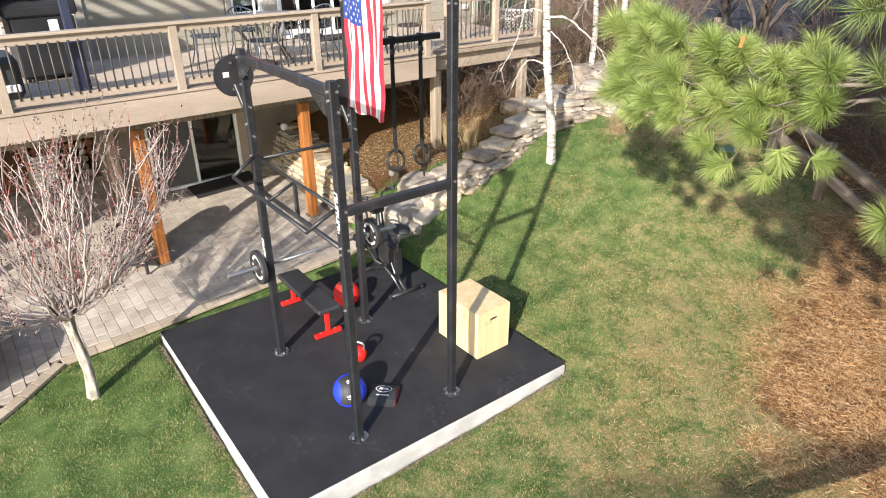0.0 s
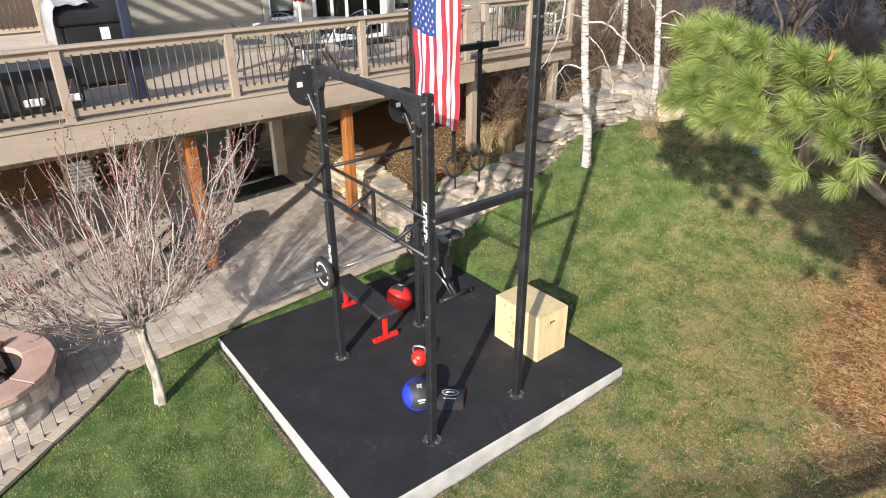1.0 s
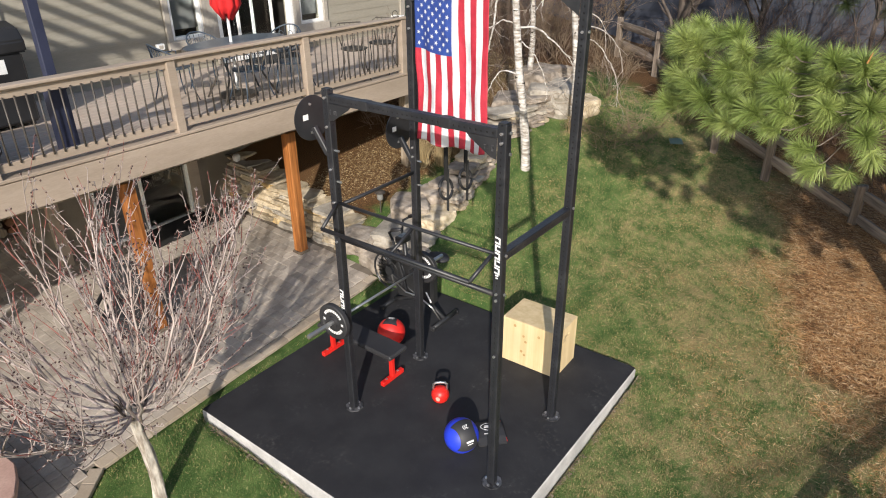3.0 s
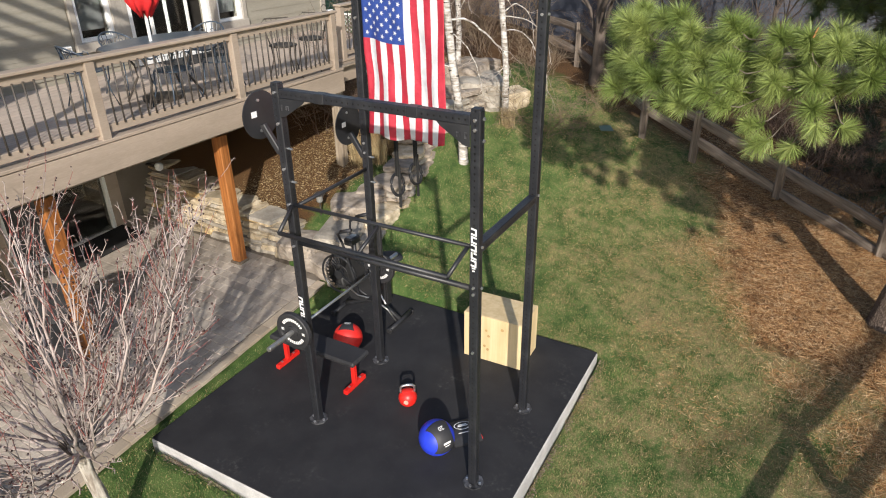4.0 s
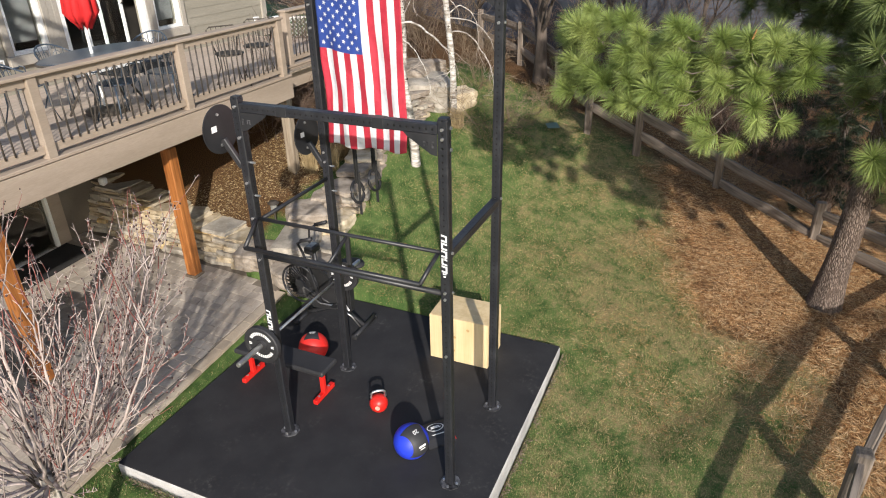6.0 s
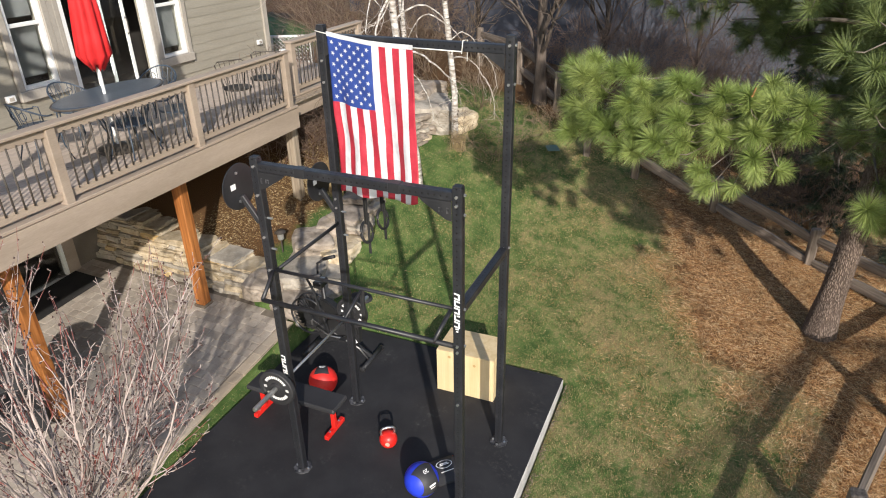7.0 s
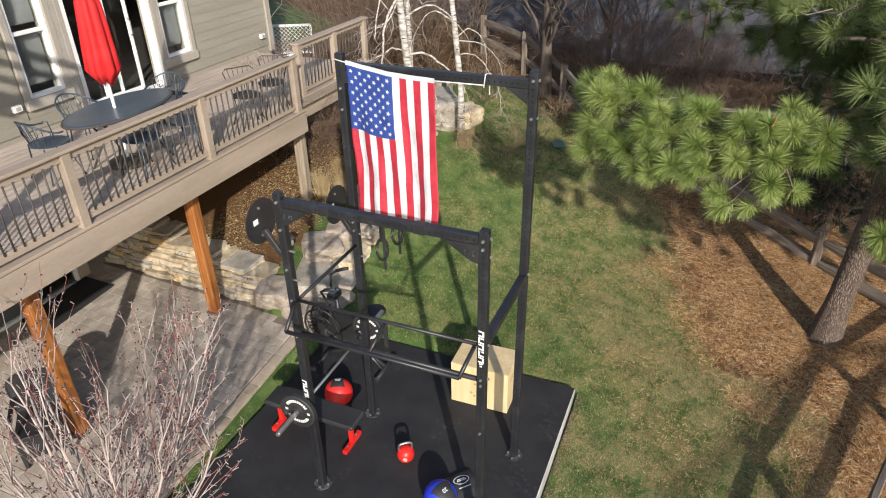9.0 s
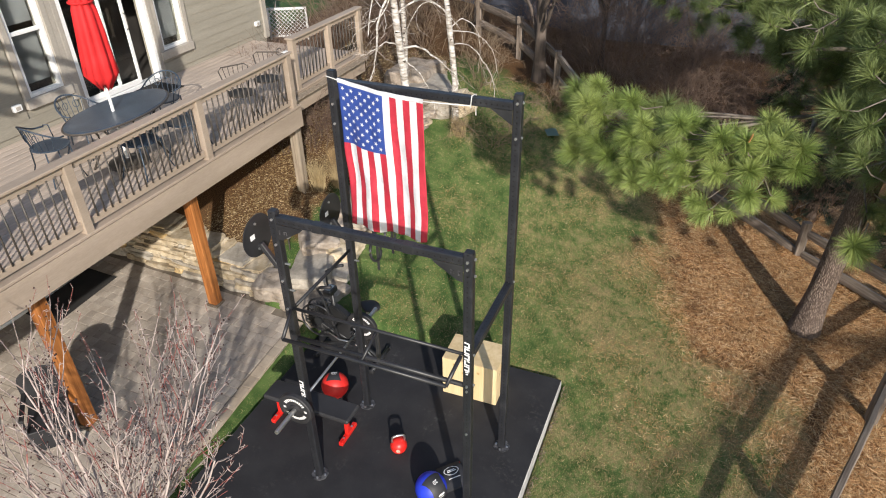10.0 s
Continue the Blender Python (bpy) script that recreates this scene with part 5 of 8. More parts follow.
# ---- air bike ----
def build_bike():
    root = thing("air_bike", (1.96, 2.5, 0), 0, "black fan exercise bike with caged wheel and moving arms", "exercise bike")
    c = Vector((0, 0.44, 0.53))
    bm = bmesh.new()
    for x in (-0.075, 0.075):
        pipe(bm, [(x, c.y + 0.27 * math.cos(k * math.tau / 40), c.z + 0.27 * math.sin(k * math.tau / 40)) for k in range(40)], 0.015, 6, closed=True)
        pipe(bm, [(x * 1.1, c.y + 0.16 * math.cos(k * math.tau / 30), c.z + 0.16 * math.sin(k * math.tau / 30)) for k in range(30)], 0.004, 5, closed=True)
        for k in range(14):
            w = k * math.tau / 14
            rod(bm, (x * 1.15, c.y + 0.06 * math.cos(w), c.z + 0.06 * math.sin(w)), (x, c.y + 0.27 * math.cos(w + 0.12), c.z + 0.27 * math.sin(w + 0.12)), 0.0028, sides=4, caps=False)
        rod(bm, (x * 0.9, c.y, c.z), (x * 1.25, c.y, c.z), 0.065, sides=20)
    part("fan_cage", bm, BLACK_PLAIN, root, "wire cage round the fan")
    bm = bmesh.new()
    for k in range(26):
        w = k * math.tau / 26
        box(bm, (0, 0.155, 0), (0.12, 0.19, 0.003), m=Matrix.Translation(c) @ Matrix.Rotation(w, 4, "X") @ Matrix.Rotation(radians(52), 4, "Y"))
    part("fan_blades", bm, BLACK_PLASTIC, root)
    bm = bmesh.new()
    pipe(bm, [(0, 0.42, 0.06), (0, 0.3, 0.1), (0, 0.0, 0.24), (0, -0.2, 0.2), (0, -0.44, 0.05)], 0.032, 8)
    pipe(bm, [(0.06, 0.44, 0.53), (0.05, 0.1, 0.34), (0.03, -0.1, 0.26)], 0.022, 8)
    pipe(bm, [(-0.06, 0.44, 0.53), (-0.05, 0.1, 0.34), (-0.03, -0.1, 0.26)], 0.022, 8)
    pipe(bm, [(0, -0.1, 0.22), (0, -0.27, 0.62), (0, -0.3, 0.74)], 0.03, 8)
    pipe(bm, [(0, 0.12, 0.3), (0, 0.2, 0.62), (0, 0.22, 1.06)], 0.03, 8)
    part("frame", bm, BLACK_PLAIN, root, "black tube frame", True)
    bm = bmesh.new()
    prism(bm, [(-0.3, 0.24), (0.3, 0.18), (0.42, 0.4), (0.36, 0.64), (0.24, 0.84), (0.12, 0.8), (-0.08, 0.66), (-0.3, 0.62)], 0.12, Matrix(((0, 0, 1, -0.06), (1, 0, 0, 0), (0, 1, 0, 0), (0, 0, 0, 1))))
    bmesh.ops.bevel(bm, geom=bm.edges[:], offset=0.018, segments=2, affect="EDGES")
    part("drive_cover", bm, BLACK_PLASTIC, root, "black chain and fan cover")
    for y in (-0.45, 0.44):
        bm = bmesh.new()
        rod(bm, (-0.27, y, 0.035), (0.27, y, 0.035), 0.03, sides=12)
        foot = part("foot_bar", bm, BLACK_PLAIN, root, smooth=True)
        for x in (-0.26, 0.26):
            bm = boxes(((x, y, 0.03), (0.045, 0.07, 0.06)), bevel=0.01)
            part("foot_cap", bm, BLACK_PLASTIC, foot)
    bm = bmesh.new()
    pipe(bm, [(0, -0.29, 0.7), (0, -0.33, 0.93)], 0.019, 10)
    part("seat_post", bm, CHROME, root, "bright seat post", True)
    bm = bmesh.new()
    bmesh.ops.create_uvsphere(bm, u_segments=20, v_segments=12, radius=1)
    for v in bm.verts:
        wide = 0.125 - 0.07 * max(0.0, v.co.y)
        v.co = Vector((v.co.x * wide, v.co.y * 0.15 - 0.36, v.co.z * 0.045 + 0.96 + 0.012 * v.co.y))
    part("saddle", bm, BLACK_VINYL, root, "wide black saddle", True)
    bm = bmesh.new()
    for s in (-1, 1):
        k = 0.05 * s
        pipe(bm, [(0.11 * s, 0.1, 0.3), (0.13 * s, 0.22 + k, 0.62), (0.15 * s, 0.33 + k, 1.06), (0.2 * s, 0.35 + k, 1.2), (0.24 * s, 0.24 + k, 1.28)], 0.017, 8)
    part("moving_arm", bm, BLACK_PLAIN, root, "two swinging arms", True)
    for s in (-1, 1):
        bm = bmesh.new()
        k = 0.05 * s
        pipe(bm, [(0.23 * s, 0.27 + k, 1.265), (0.245 * s, 0.18 + k, 1.3), (0.245 * s, 0.1 + k, 1.33)], 0.024, 8)
        part("grip", bm, BLACK_VINYL, root, "rubber grip", True)
    bm = boxes(((0, 0.24, 1.05), (0.2, 0.13, 0.1)), bevel=0.018)
    con = part("console", bm, BLACK_PLASTIC, root, "small console")
    bm = boxes(((0, 0.24, 1.102), (0.13, 0.08, 0.004)))
    part("screen", bm, surface("grey_display", (0.1, 0.13, 0.16), (0.16, 0.2, 0.24), 0.3), con)
    for s in (-1, 1):
        bm = bmesh.new()
        rod(bm, (0.09 * s, 0.02, 0.3), (0.12 * s, 0.02 + 0.15 * s, 0.3 - 0.06 * s), 0.014, sides=8)
        crank = part("crank", bm, CHROME, root, "steel crank")
        bm = boxes(((0.17 * s, 0.02 + 0.15 * s, 0.3 - 0.06 * s), (0.1, 0.09, 0.022)), bevel=0.005)
        part("pedal", bm, BLACK_PLASTIC, crank)
    bm = bmesh.new()
    rod(bm, (-0.06, -0.19, 0.4), (-0.06, -0.27, 0.27), 0.012, sides=6)
    part("white_mark", bm, LETTER, root)
    bm = bmesh.new()
    pipe(bm, [(-0.1, 0.3, 0.4), (-0.14, 0.1, 0.34), (-0.15, -0.12, 0.36), (-0.13, -0.34, 0.25), (-0.08, -0.43, 0.07)], 0.011, 6)
    part("cable", bm, CHROME, root, "bright side tube", True)


build_bike()

# ---- fence ----
def fence_post(x, y, h=1.0):
    z = float(ground_z(np.float64(x), np.float64(y)))
    root = thing("fence_post", (x, y, z - 0.05), random.uniform(-12, 12), "silvered split-rail fence post", "fence post", "split-rail fence")
    bm = bmesh.new()
    box(bm, (0, 0, h / 2), (0.13, 0.14, h), 0.02)
    for v in bm.verts:
        v.co += Vector((0.015 * noise.noise(v.co * 6 + Vector((x, y, 0))), 0.015 * noise.noise(v.co * 5 + Vector((y, x, 3))), 0.03 * noise.noise(v.co * 4 + Vector((x, 2, y))) if v.co.z > 0.5 else 0))
    part("post", bm, FENCE, root)
    return Vector((x, y, z))


def fence_rail(a, b, za, zb, stout):
    """A flat split rail with feathered ends."""
    p0, p1 = Vector((a.x, a.y, a.z + za)), Vector((b.x, b.y, b.z + zb))
    d = (p1 - p0).normalized()
    p0, p1 = p0 - d * 0.12, p1 + d * 0.12
    m, L = along(p0, p1)
    tall_x = abs(m.col[0].z) > abs(m.col[1].z)
    bm = bmesh.new()
    n = 10
    rings = []
    for i in range(n + 1):
        s = stout * (0.62 + 0.38 * min(1.0, 5.0 * min(i, n - i) / n + 0.2))
        ring = []
        for k, (cx, cz) in enumerate(((-0.04, -0.075), (0.03, -0.085), (0.05, -0.01), (0.032, 0.08), (-0.035, 0.072), (-0.052, 0.0))):
            # the section's tall side stands upright: along() turns its x to the side or up
            q = Vector((cz * s, cx * s, L * (i / n - 0.5))) if tall_x else Vector((cx * s, cz * s, L * (i / n - 0.5)))
            q += Vector((0.016 * noise.noise(q * 2.3 + p0), 0.016 * noise.noise(q * 2.1 + p1), 0))
            ring.append(bm.verts.new(q))
        rings.append(ring)
    for u, v in zip(rings, rings[1:]):
        for k in range(6):
            bm.faces.new((u[k], u[(k + 1) % 6], v[(k + 1) % 6], v[k]))
    bm.faces.new(rings[0][::-1])
    bm.faces.new(rings[-1])
    ob = new("fence_rail", to_mesh(bm, "fence_rail", FENCE))
    ob.matrix_world = m
    tagged(ob, "silvered split-rail fence rail, rough and grey", "fence rail", "split-rail fence")


def build_fence(points, stout=1.0):
    """Rows of x, y and the heights of the two rails over the ground at that post."""
    posts = [fence_post(x, y, max(high + 0.19, 0.72)) for x, y, high, low in points]
    for a, b, p, q in zip(posts, posts[1:], points, points[1:]):
        fence_rail(a, b, p[2], q[2], stout)
        fence_rail(a, b, p[3], q[3], stout)


random.seed(11)
build_fence(((-0.9, -2.9, 0.78, 0.36), (1.22, -3.42, 0.8, 0.34), (3.55, -4.25, 0.76, 0.38), (5.4, -5.4, 0.72, 0.3)), 0.75)
build_fence(((5.4, -5.4, 0.66, 0.24), (7.12, -3.45, 0.46, 0.06), (8.05, -1.85, 0.55, 0.14), (8.38, -0.33, 0.8, 0.42), (8.6, 0.69, 0.92, 0.56), (10.2, 1.75, 0.72, 0.24), (11.25, 2.95, 0.85, 0.36), (12.4, 4.4, 0.8, 0.36)))


# ---- branches ----
def grow(segs, rng, start, heading, length, radius, depth, spread, up, kids, wander=0.18, tips=None, steps=4):
    """Grow one branch and its side shoots; rows go to segs[depth]."""
    p, d, r = Vector(start), Vector(heading).normalized(), radius
    for i in range(steps):
        d = (d + Vector((rng.gauss(0, wander), rng.gauss(0, wander), rng.gauss(0, wander) + up * 0.25))).normalized()
        q = p + d * (length / steps)
        r2 = radius * (1 - 0.75 * (i + 1) / steps) if depth == 0 else radius * (1 - 0.55 * (i + 1) / steps)
        segs.append((tuple(p), tuple(q), r, r2, depth))
        if depth > 0 and i > 0:
            for _ in range(rng.choice(kids)):
                side = Vector((rng.gauss(0, 1), rng.gauss(0, 1), rng.gauss(0, 1)))
                side = (side - d * side.dot(d)).normalized()
                grow(segs, rng, q, d + side * spread, length * rng.uniform(0.42, 0.68), r2 * 0.75, depth - 1, spread, up, kids, wander, tips, steps)
        p, r = q, r2
    if tips is not None:
        tips.append((p, d))


def mesh_part(name, me, parent, label=""):
    ob = new(name, me)
    ob.parent = parent
    if label:
        tagged(ob, label)
    return ob


def trunk(pts, radii, material, parent, rough=0.0, sides=14, flare=0.0, name="trunk"):
    """A trunk along points with bark relief and a flared foot."""
    bm = bmesh.new()
    P = [Vector(p) for p in pts]
    n = (len(P) - 1) * 6
    rings = []
    for i in range(n + 1):
        f = i / 6
        k = min(int(f), len(P) - 2)
        p = P[k].lerp(P[k + 1], f - k)
        r = radii[k] + (radii[k + 1] - radii[k]) * (f - k)
        r *= 1 + flare * max(0.0, 1 - i / 4) ** 2
        ring = []
        for s in range(sides):
            w = s * math.tau / sides
            o = Vector((math.cos(w), math.sin(w), 0))
            ring.append(bm.verts.new(p + o * r * (1 + rough * noise.noise(Vector((o.x * 3, o.y * 3, p.z * 2.2))))))
        rings.append(ring)
    for u, v in zip(rings, rings[1:]):
        for s in range(sides):
            bm.faces.new((u[s], u[(s + 1) % sides], v[(s + 1) % sides], v[s]))
    bm.faces.new(rings[-1])
    return part(name, bm, material, parent, smooth=True)


# ---- small bare tree beside the slab ----
def build_crab_tree():
    rng = random.Random(21)
    root = thing("bare_tree", (-1.98, 2.52, -0.16), 0, "small bare ornamental tree with pale trunk and dense twiggy crown", "tree")
    bm = bmesh.new()
    # fluted, peeling trunk that swells into a knuckle where the limbs start
    rings = []
    for i in range(25):
        f = i / 24
        r = 0.056 + 0.016 * max(0, 1 - f / 0.12) ** 2 + 0.02 * max(0, (f - 0.8) / 0.2) - 0.012 * f
        c = Vector((0.02 * math.sin(5 * f), 0.03 * f, -0.06 + 1.22 * f))
        ring = []
        for k in range(20):
            w = k * math.tau / 20
            rr = r * (1 + 0.13 * math.sin(5 * w + 2.5 * f) + 0.3 * noise.noise(Vector((3 * math.cos(w), 3 * math.sin(w), 5 * f))))
            ring.append(bm.verts.new(c + Vector((rr * math.cos(w), rr * math.sin(w), 0))))
        rings.append(ring)
    for u, v in zip(rings, rings[1:]):
        for k in range(20):
            bm.faces.new((u[k], u[(k + 1) % 20], v[(k + 1) % 20], v[k]))
    bm.faces.new(rings[-1])
    part("trunk", bm, CRAB_TRUNK, root, "pale fluted trunk with peeling bark", True)
    thin, fresh, fruit = [], [], []

    def spurs(p, d, count, length):
        """Short stubby side twigs, some with a dried fruit on its stalk."""
        for _ in range(count):
            o = (Vector((rng.gauss(0, 1), rng.gauss(0, 1), rng.gauss(0.35, 0.8))) + d * 0.5).normalized()
            q = p + o * length * rng.uniform(0.4, 1.1)
            thin.append((tuple(p), tuple(q), 0.0034, 0.0026))
            if rng.random() < 0.5:
                fruit.append(q + Vector((rng.gauss(0, 0.006), rng.gauss(0, 0.006), -0.008)))

    def branch(p, d, length, r, level):
        """A fairly straight side branch that bends upwards."""
        steps = 5
        for k in range(steps):
            d = (d + Vector((rng.gauss(0, 0.075), rng.gauss(0, 0.075), rng.gauss(0.085, 0.06)))).normalized()
            q = p + d * length / steps
            r0, r1 = r * (1 - 0.7 * k / steps), r * (1 - 0.7 * (k + 1) / steps)
            row = (tuple(p), tuple(q), max(r0, 0.0026), max(r1, 0.002))
            if k > 1 and level == 0 and q.z > 1.5 and rng.random() < 0.65:
                fresh.append(row)
            else:
                thin.append(row)
            spurs(q, d, rng.choice((0, 1, 1, 2)), 0.05)
            if level and k in (1, 3):
                side = Vector((rng.gauss(0, 1), rng.gauss(0, 1), rng.gauss(0.2, 0.7)))
                side = (side - d * side.dot(d)).normalized()
                branch(q, (d + side * 0.45).normalized(), length * rng.uniform(0.45, 0.7), r1 * 0.8, level - 1)
            p = q

    knuckle = Vector((0, 0.03, 1.1))
    for k in range(40):
        w = k * 2.4 + rng.uniform(-0.25, 0.25)
        slab_side = max(0.0, math.cos(w + 1.0))
        inner = k % 4 == 3
        reach = (rng.uniform(0.3, 0.6) if inner else rng.uniform(1.0, 1.5)) * (1 - 0.2 * slab_side)
        rise = rng.uniform(1.2, 1.6) if inner else rng.uniform(0.6, 1.3) * (1 + 0.3 * slab_side)
        out = Vector((math.cos(w), math.sin(w), 0))
        pts = []
        for i in range(9):
            f = i / 8
            pts.append(knuckle + out * (0.04 + reach * f ** 0.9) + Vector((rng.gauss(0, 0.014), rng.gauss(0, 0.014), rng.uniform(-0.05, 0.02) * (i == 0) + 0.3 * rise * f + 0.7 * rise * f ** 1.9 + rng.gauss(0, 0.012))))
        r = rng.uniform(0.013, 0.02)
        trunk(pts, [r * (1 - 0.08 * i) for i in range(9)], CRAB_BARK, root, 0.1, 6, 0.0, "limb")
        for i in range(2, 9):
            d = (pts[i] - pts[i - 1]).normalized()
            for _ in range(rng.choice((1, 1, 2)) if i < 8 else 2):
                side = Vector((rng.gauss(0, 1), rng.gauss(0, 1), rng.gauss(0.45, 0.6)))
                side = (side - d * side.dot(d)).normalized()
                branch(pts[i], (d + side * rng.uniform(0.3, 0.65)).normalized(), rng.uniform(0.35, 0.75) * (1 - 0.15 * slab_side), 0.0075, 1 if rng.random() < 0.45 else 0)
    # a brush of dead stubs on the knuckle
    stubs = []
    for k in range(34):
        w, a = rng.uniform(0, math.tau), rng.uniform(0.02, 0.1)
        p = knuckle + Vector((math.cos(w) * a, math.sin(w) * a, -0.02))
        q = p + Vector((math.cos(w) * rng.uniform(0, 0.1), math.sin(w) * rng.uniform(0, 0.1), rng.uniform(0.12, 0.3)))
        stubs.append((tuple(p), tuple(q), 0.008, 0.005))
    mesh_part("dead_stubs", twig_mesh("dead_stubs", stubs, DARK_BARK, 5), root, "dark cut stubs above the trunk")
    tagged(mesh_part("twig_crown", twig_mesh("twig_crown", thin, CRAB_BARK, 3), root, "silvery pink bare twigs"), kind="stuff")
    tagged(mesh_part("red_growth", twig_mesh("red_growth", fresh, RED_SHOOT, 3), root, "reddish new shoots"), kind="stuff")
    # dried fruit: small dark six-sided beads
    vs, fs = [], []
    for c in fruit:
        k, r = len(vs), rng.uniform(0.008, 0.0115)
        vs += [tuple(c + Vector(o) * r) for o in ((0, 0, 1.15), (1, 0, 0), (0, 1, 0), (-1, 0, 0), (0, -1, 0), (0, 0, -1.15))]
        fs += [(k, k + 1 + a, k + 1 + (a + 1) % 4) for a in range(4)] + [(k + 5, k + 1 + (a + 1) % 4, k + 1 + a) for a in range(4)]
    tagged(mesh_part("dried_fruit", mesh_arrays("dried_fruit", vs, fs, BUD), root, "dark dried fruit on short stalks"), kind="stuff")


build_crab_tree()


# ---- birches ----
def build_birch(base, lean, height, r, seed, label, limbs, drawn=()):
    rng = random.Random(seed)
    root = thing("birch_tree", base, 0, label, "tree", "birches")
    steps = (0, 0.08, 0.16, 0.25, 0.34, 0.45, 0.6, 0.8, 1.0)
    pts = [(lean[0] * f ** 1.1 + 0.05 * math.sin(9 * f + seed) * min(1, 6 * f), lean[1] * f ** 1.1 + 0.05 * math.cos(8 * f + seed) * min(1, 6 * f), height * f - 0.1 * (f == 0)) for f in steps]
    trunk(pts, [r * (1 - 0.75 * f ** 1.2) for f in steps], BIRCH, root, 0.22, 16, 0.25)
    P = [Vector(p) for p in pts]

    def at(f):
        k = max(i for i in range(len(steps) - 1) if steps[i] <= f)
        return P[k].lerp(P[k + 1], (f - steps[k]) / (steps[k + 1] - steps[k]))
    thin = []
    for f, w, rise, ln in limbs:
        segs = []
        d = Vector((math.cos(radians(w)), math.sin(radians(w)), rise))
        grow(segs, rng, at(f), d, ln, 0.015, 3, 0.8, -0.15, (0, 1, 1), 0.26, None, 5)
        mesh_part("limb", twig_mesh("limb", [s[:4] for s in segs if s[4] >= 2], BIRCH, 6), root)
        thin += [(a, b, max(r0, 0.0035), max(r1, 0.0025)) for a, b, r0, r1, dd in segs if dd < 2]
    # crooked limbs: offsets across and heights, in the plane that leans with the lawn's edge
    for r0, turn, line in drawn:
        across = Vector((math.cos(radians(turn)), math.sin(radians(turn)), 0))
        f0 = line[0][1] / height
        foot = at(f0) - across * line[0][0]
        q = [foot + across * (a + rng.gauss(0, 0.012)) + Vector((0, 0, h - line[0][1])) for a, h in line]
        q[0] = at(f0)
        rows, last, total = [], q[0], 5 * (len(q) - 1)
        for k in range(total):
            i, u = divmod(k + 1, 5)
            u /= 5
            i = min(i, len(q) - 1)
            a, b, c, d = q[max(i - 1, 0)], q[i], q[min(i + 1, len(q) - 1)], q[min(i + 2, len(q) - 1)]
            p = 0.5 * (2 * b + (c - a) * u + (2 * a - 5 * b + 4 * c - d) * u * u + (3 * b - a - 3 * c + d) * u ** 3)
            p += Vector((rng.gauss(0, 0.006), rng.gauss(0, 0.006), rng.gauss(0, 0.006)))
            rows.append((tuple(last), tuple(p), r0 * (1 - 0.7 * k / total), r0 * (1 - 0.7 * (k + 1) / total)))
            if k > 4 and rng.random() < 0.55:
                segs = []
                grow(segs, rng, p, (p - last).normalized() + Vector((rng.gauss(0, 0.8), rng.gauss(0, 0.8), rng.gauss(-0.3, 0.5))), rng.uniform(0.2, 0.5), 0.0055, 1, 0.7, -0.2, (0, 1), 0.22)
                thin += [(a, b, max(e0, 0.003), max(e1, 0.0022)) for a, b, e0, e1, dd in segs]
            last = p
        mesh_part("limb", twig_mesh("limb", rows, BIRCH, 7), root)
    tagged(mesh_part("twig_crown", twig_mesh("twig_crown", thin, PALE_TWIG, 3), root, "fine bare twigs"), kind="stuff")
    for k in range(34):
        f = 0.02 + 0.6 * rng.random() ** 1.4
        c, w = at(f), rng.uniform(0, math.tau)
        rr = r * (1 - 0.75 * f ** 1.2)
        bm = bmesh.new()
        wide = rng.choice((0.18, 0.28, 0.42))
        for j in range(3):
            ww = w + (j - 1) * wide
            h = rng.uniform(0.008, 0.03) * (1.3 - 0.6 * abs(j - 1))
            o = Vector((math.cos(ww), math.sin(ww), 0)) * (rr * 1.1) + Vector((0, 0, rng.uniform(-0.006, 0.006)))
            box(bm, c + o, (0.014, rr * wide * 1.05, h), m=Matrix.Translation(c + o) @ Matrix.Rotation(ww, 4, "Z") @ Matrix.Translation(-(c + o)))
        part("bark_scar", bm, BIRCH_SCAR, root)


build_birch((5.82, 3.14, 0.86), (-0.3, 0.6, 0), 6.5, 0.078, 3, "white-barked birch with bare crooked limbs at the lawn's edge",
            ((0.55, 200, 0.25, 1.5), (0.5, 250, 0.4, 1.6), (0.55, 20, 0.5, 1.6), (0.62, 160, 0.7, 1.8)),
            ((0.016, 309, ((0.0, 1.62), (-0.3, 1.69), (-0.48, 1.45), (-0.62, 1.05))),
             (0.021, 309, ((-0.1, 3.3), (-0.33, 2.9), (-0.42, 2.45), (-0.47, 2.1), (-0.63, 1.75), (-0.78, 1.45))),
             (0.012, 300, ((-0.12, 3.25), (-0.33, 2.9), (-0.55, 2.76), (-0.82, 2.6))),
             (0.014, 309, ((-0.1, 2.42), (-0.3, 2.5), (-0.45, 2.42), (-0.75, 2.3))),
             (0.02, 312, ((0.0, 2.38), (0.3, 2.36), (0.66, 2.1), (0.95, 1.83), (1.03, 1.65), (0.88, 1.5))),
             (0.011, 305, ((0.0, 2.2), (0.25, 2.0), (0.42, 1.7), (0.55, 1.27), (0.48, 1.15))),
             (0.018, 320, ((0.0, 2.9), (0.4, 3.1), (0.8, 2.95), (1.1, 2.6)))))
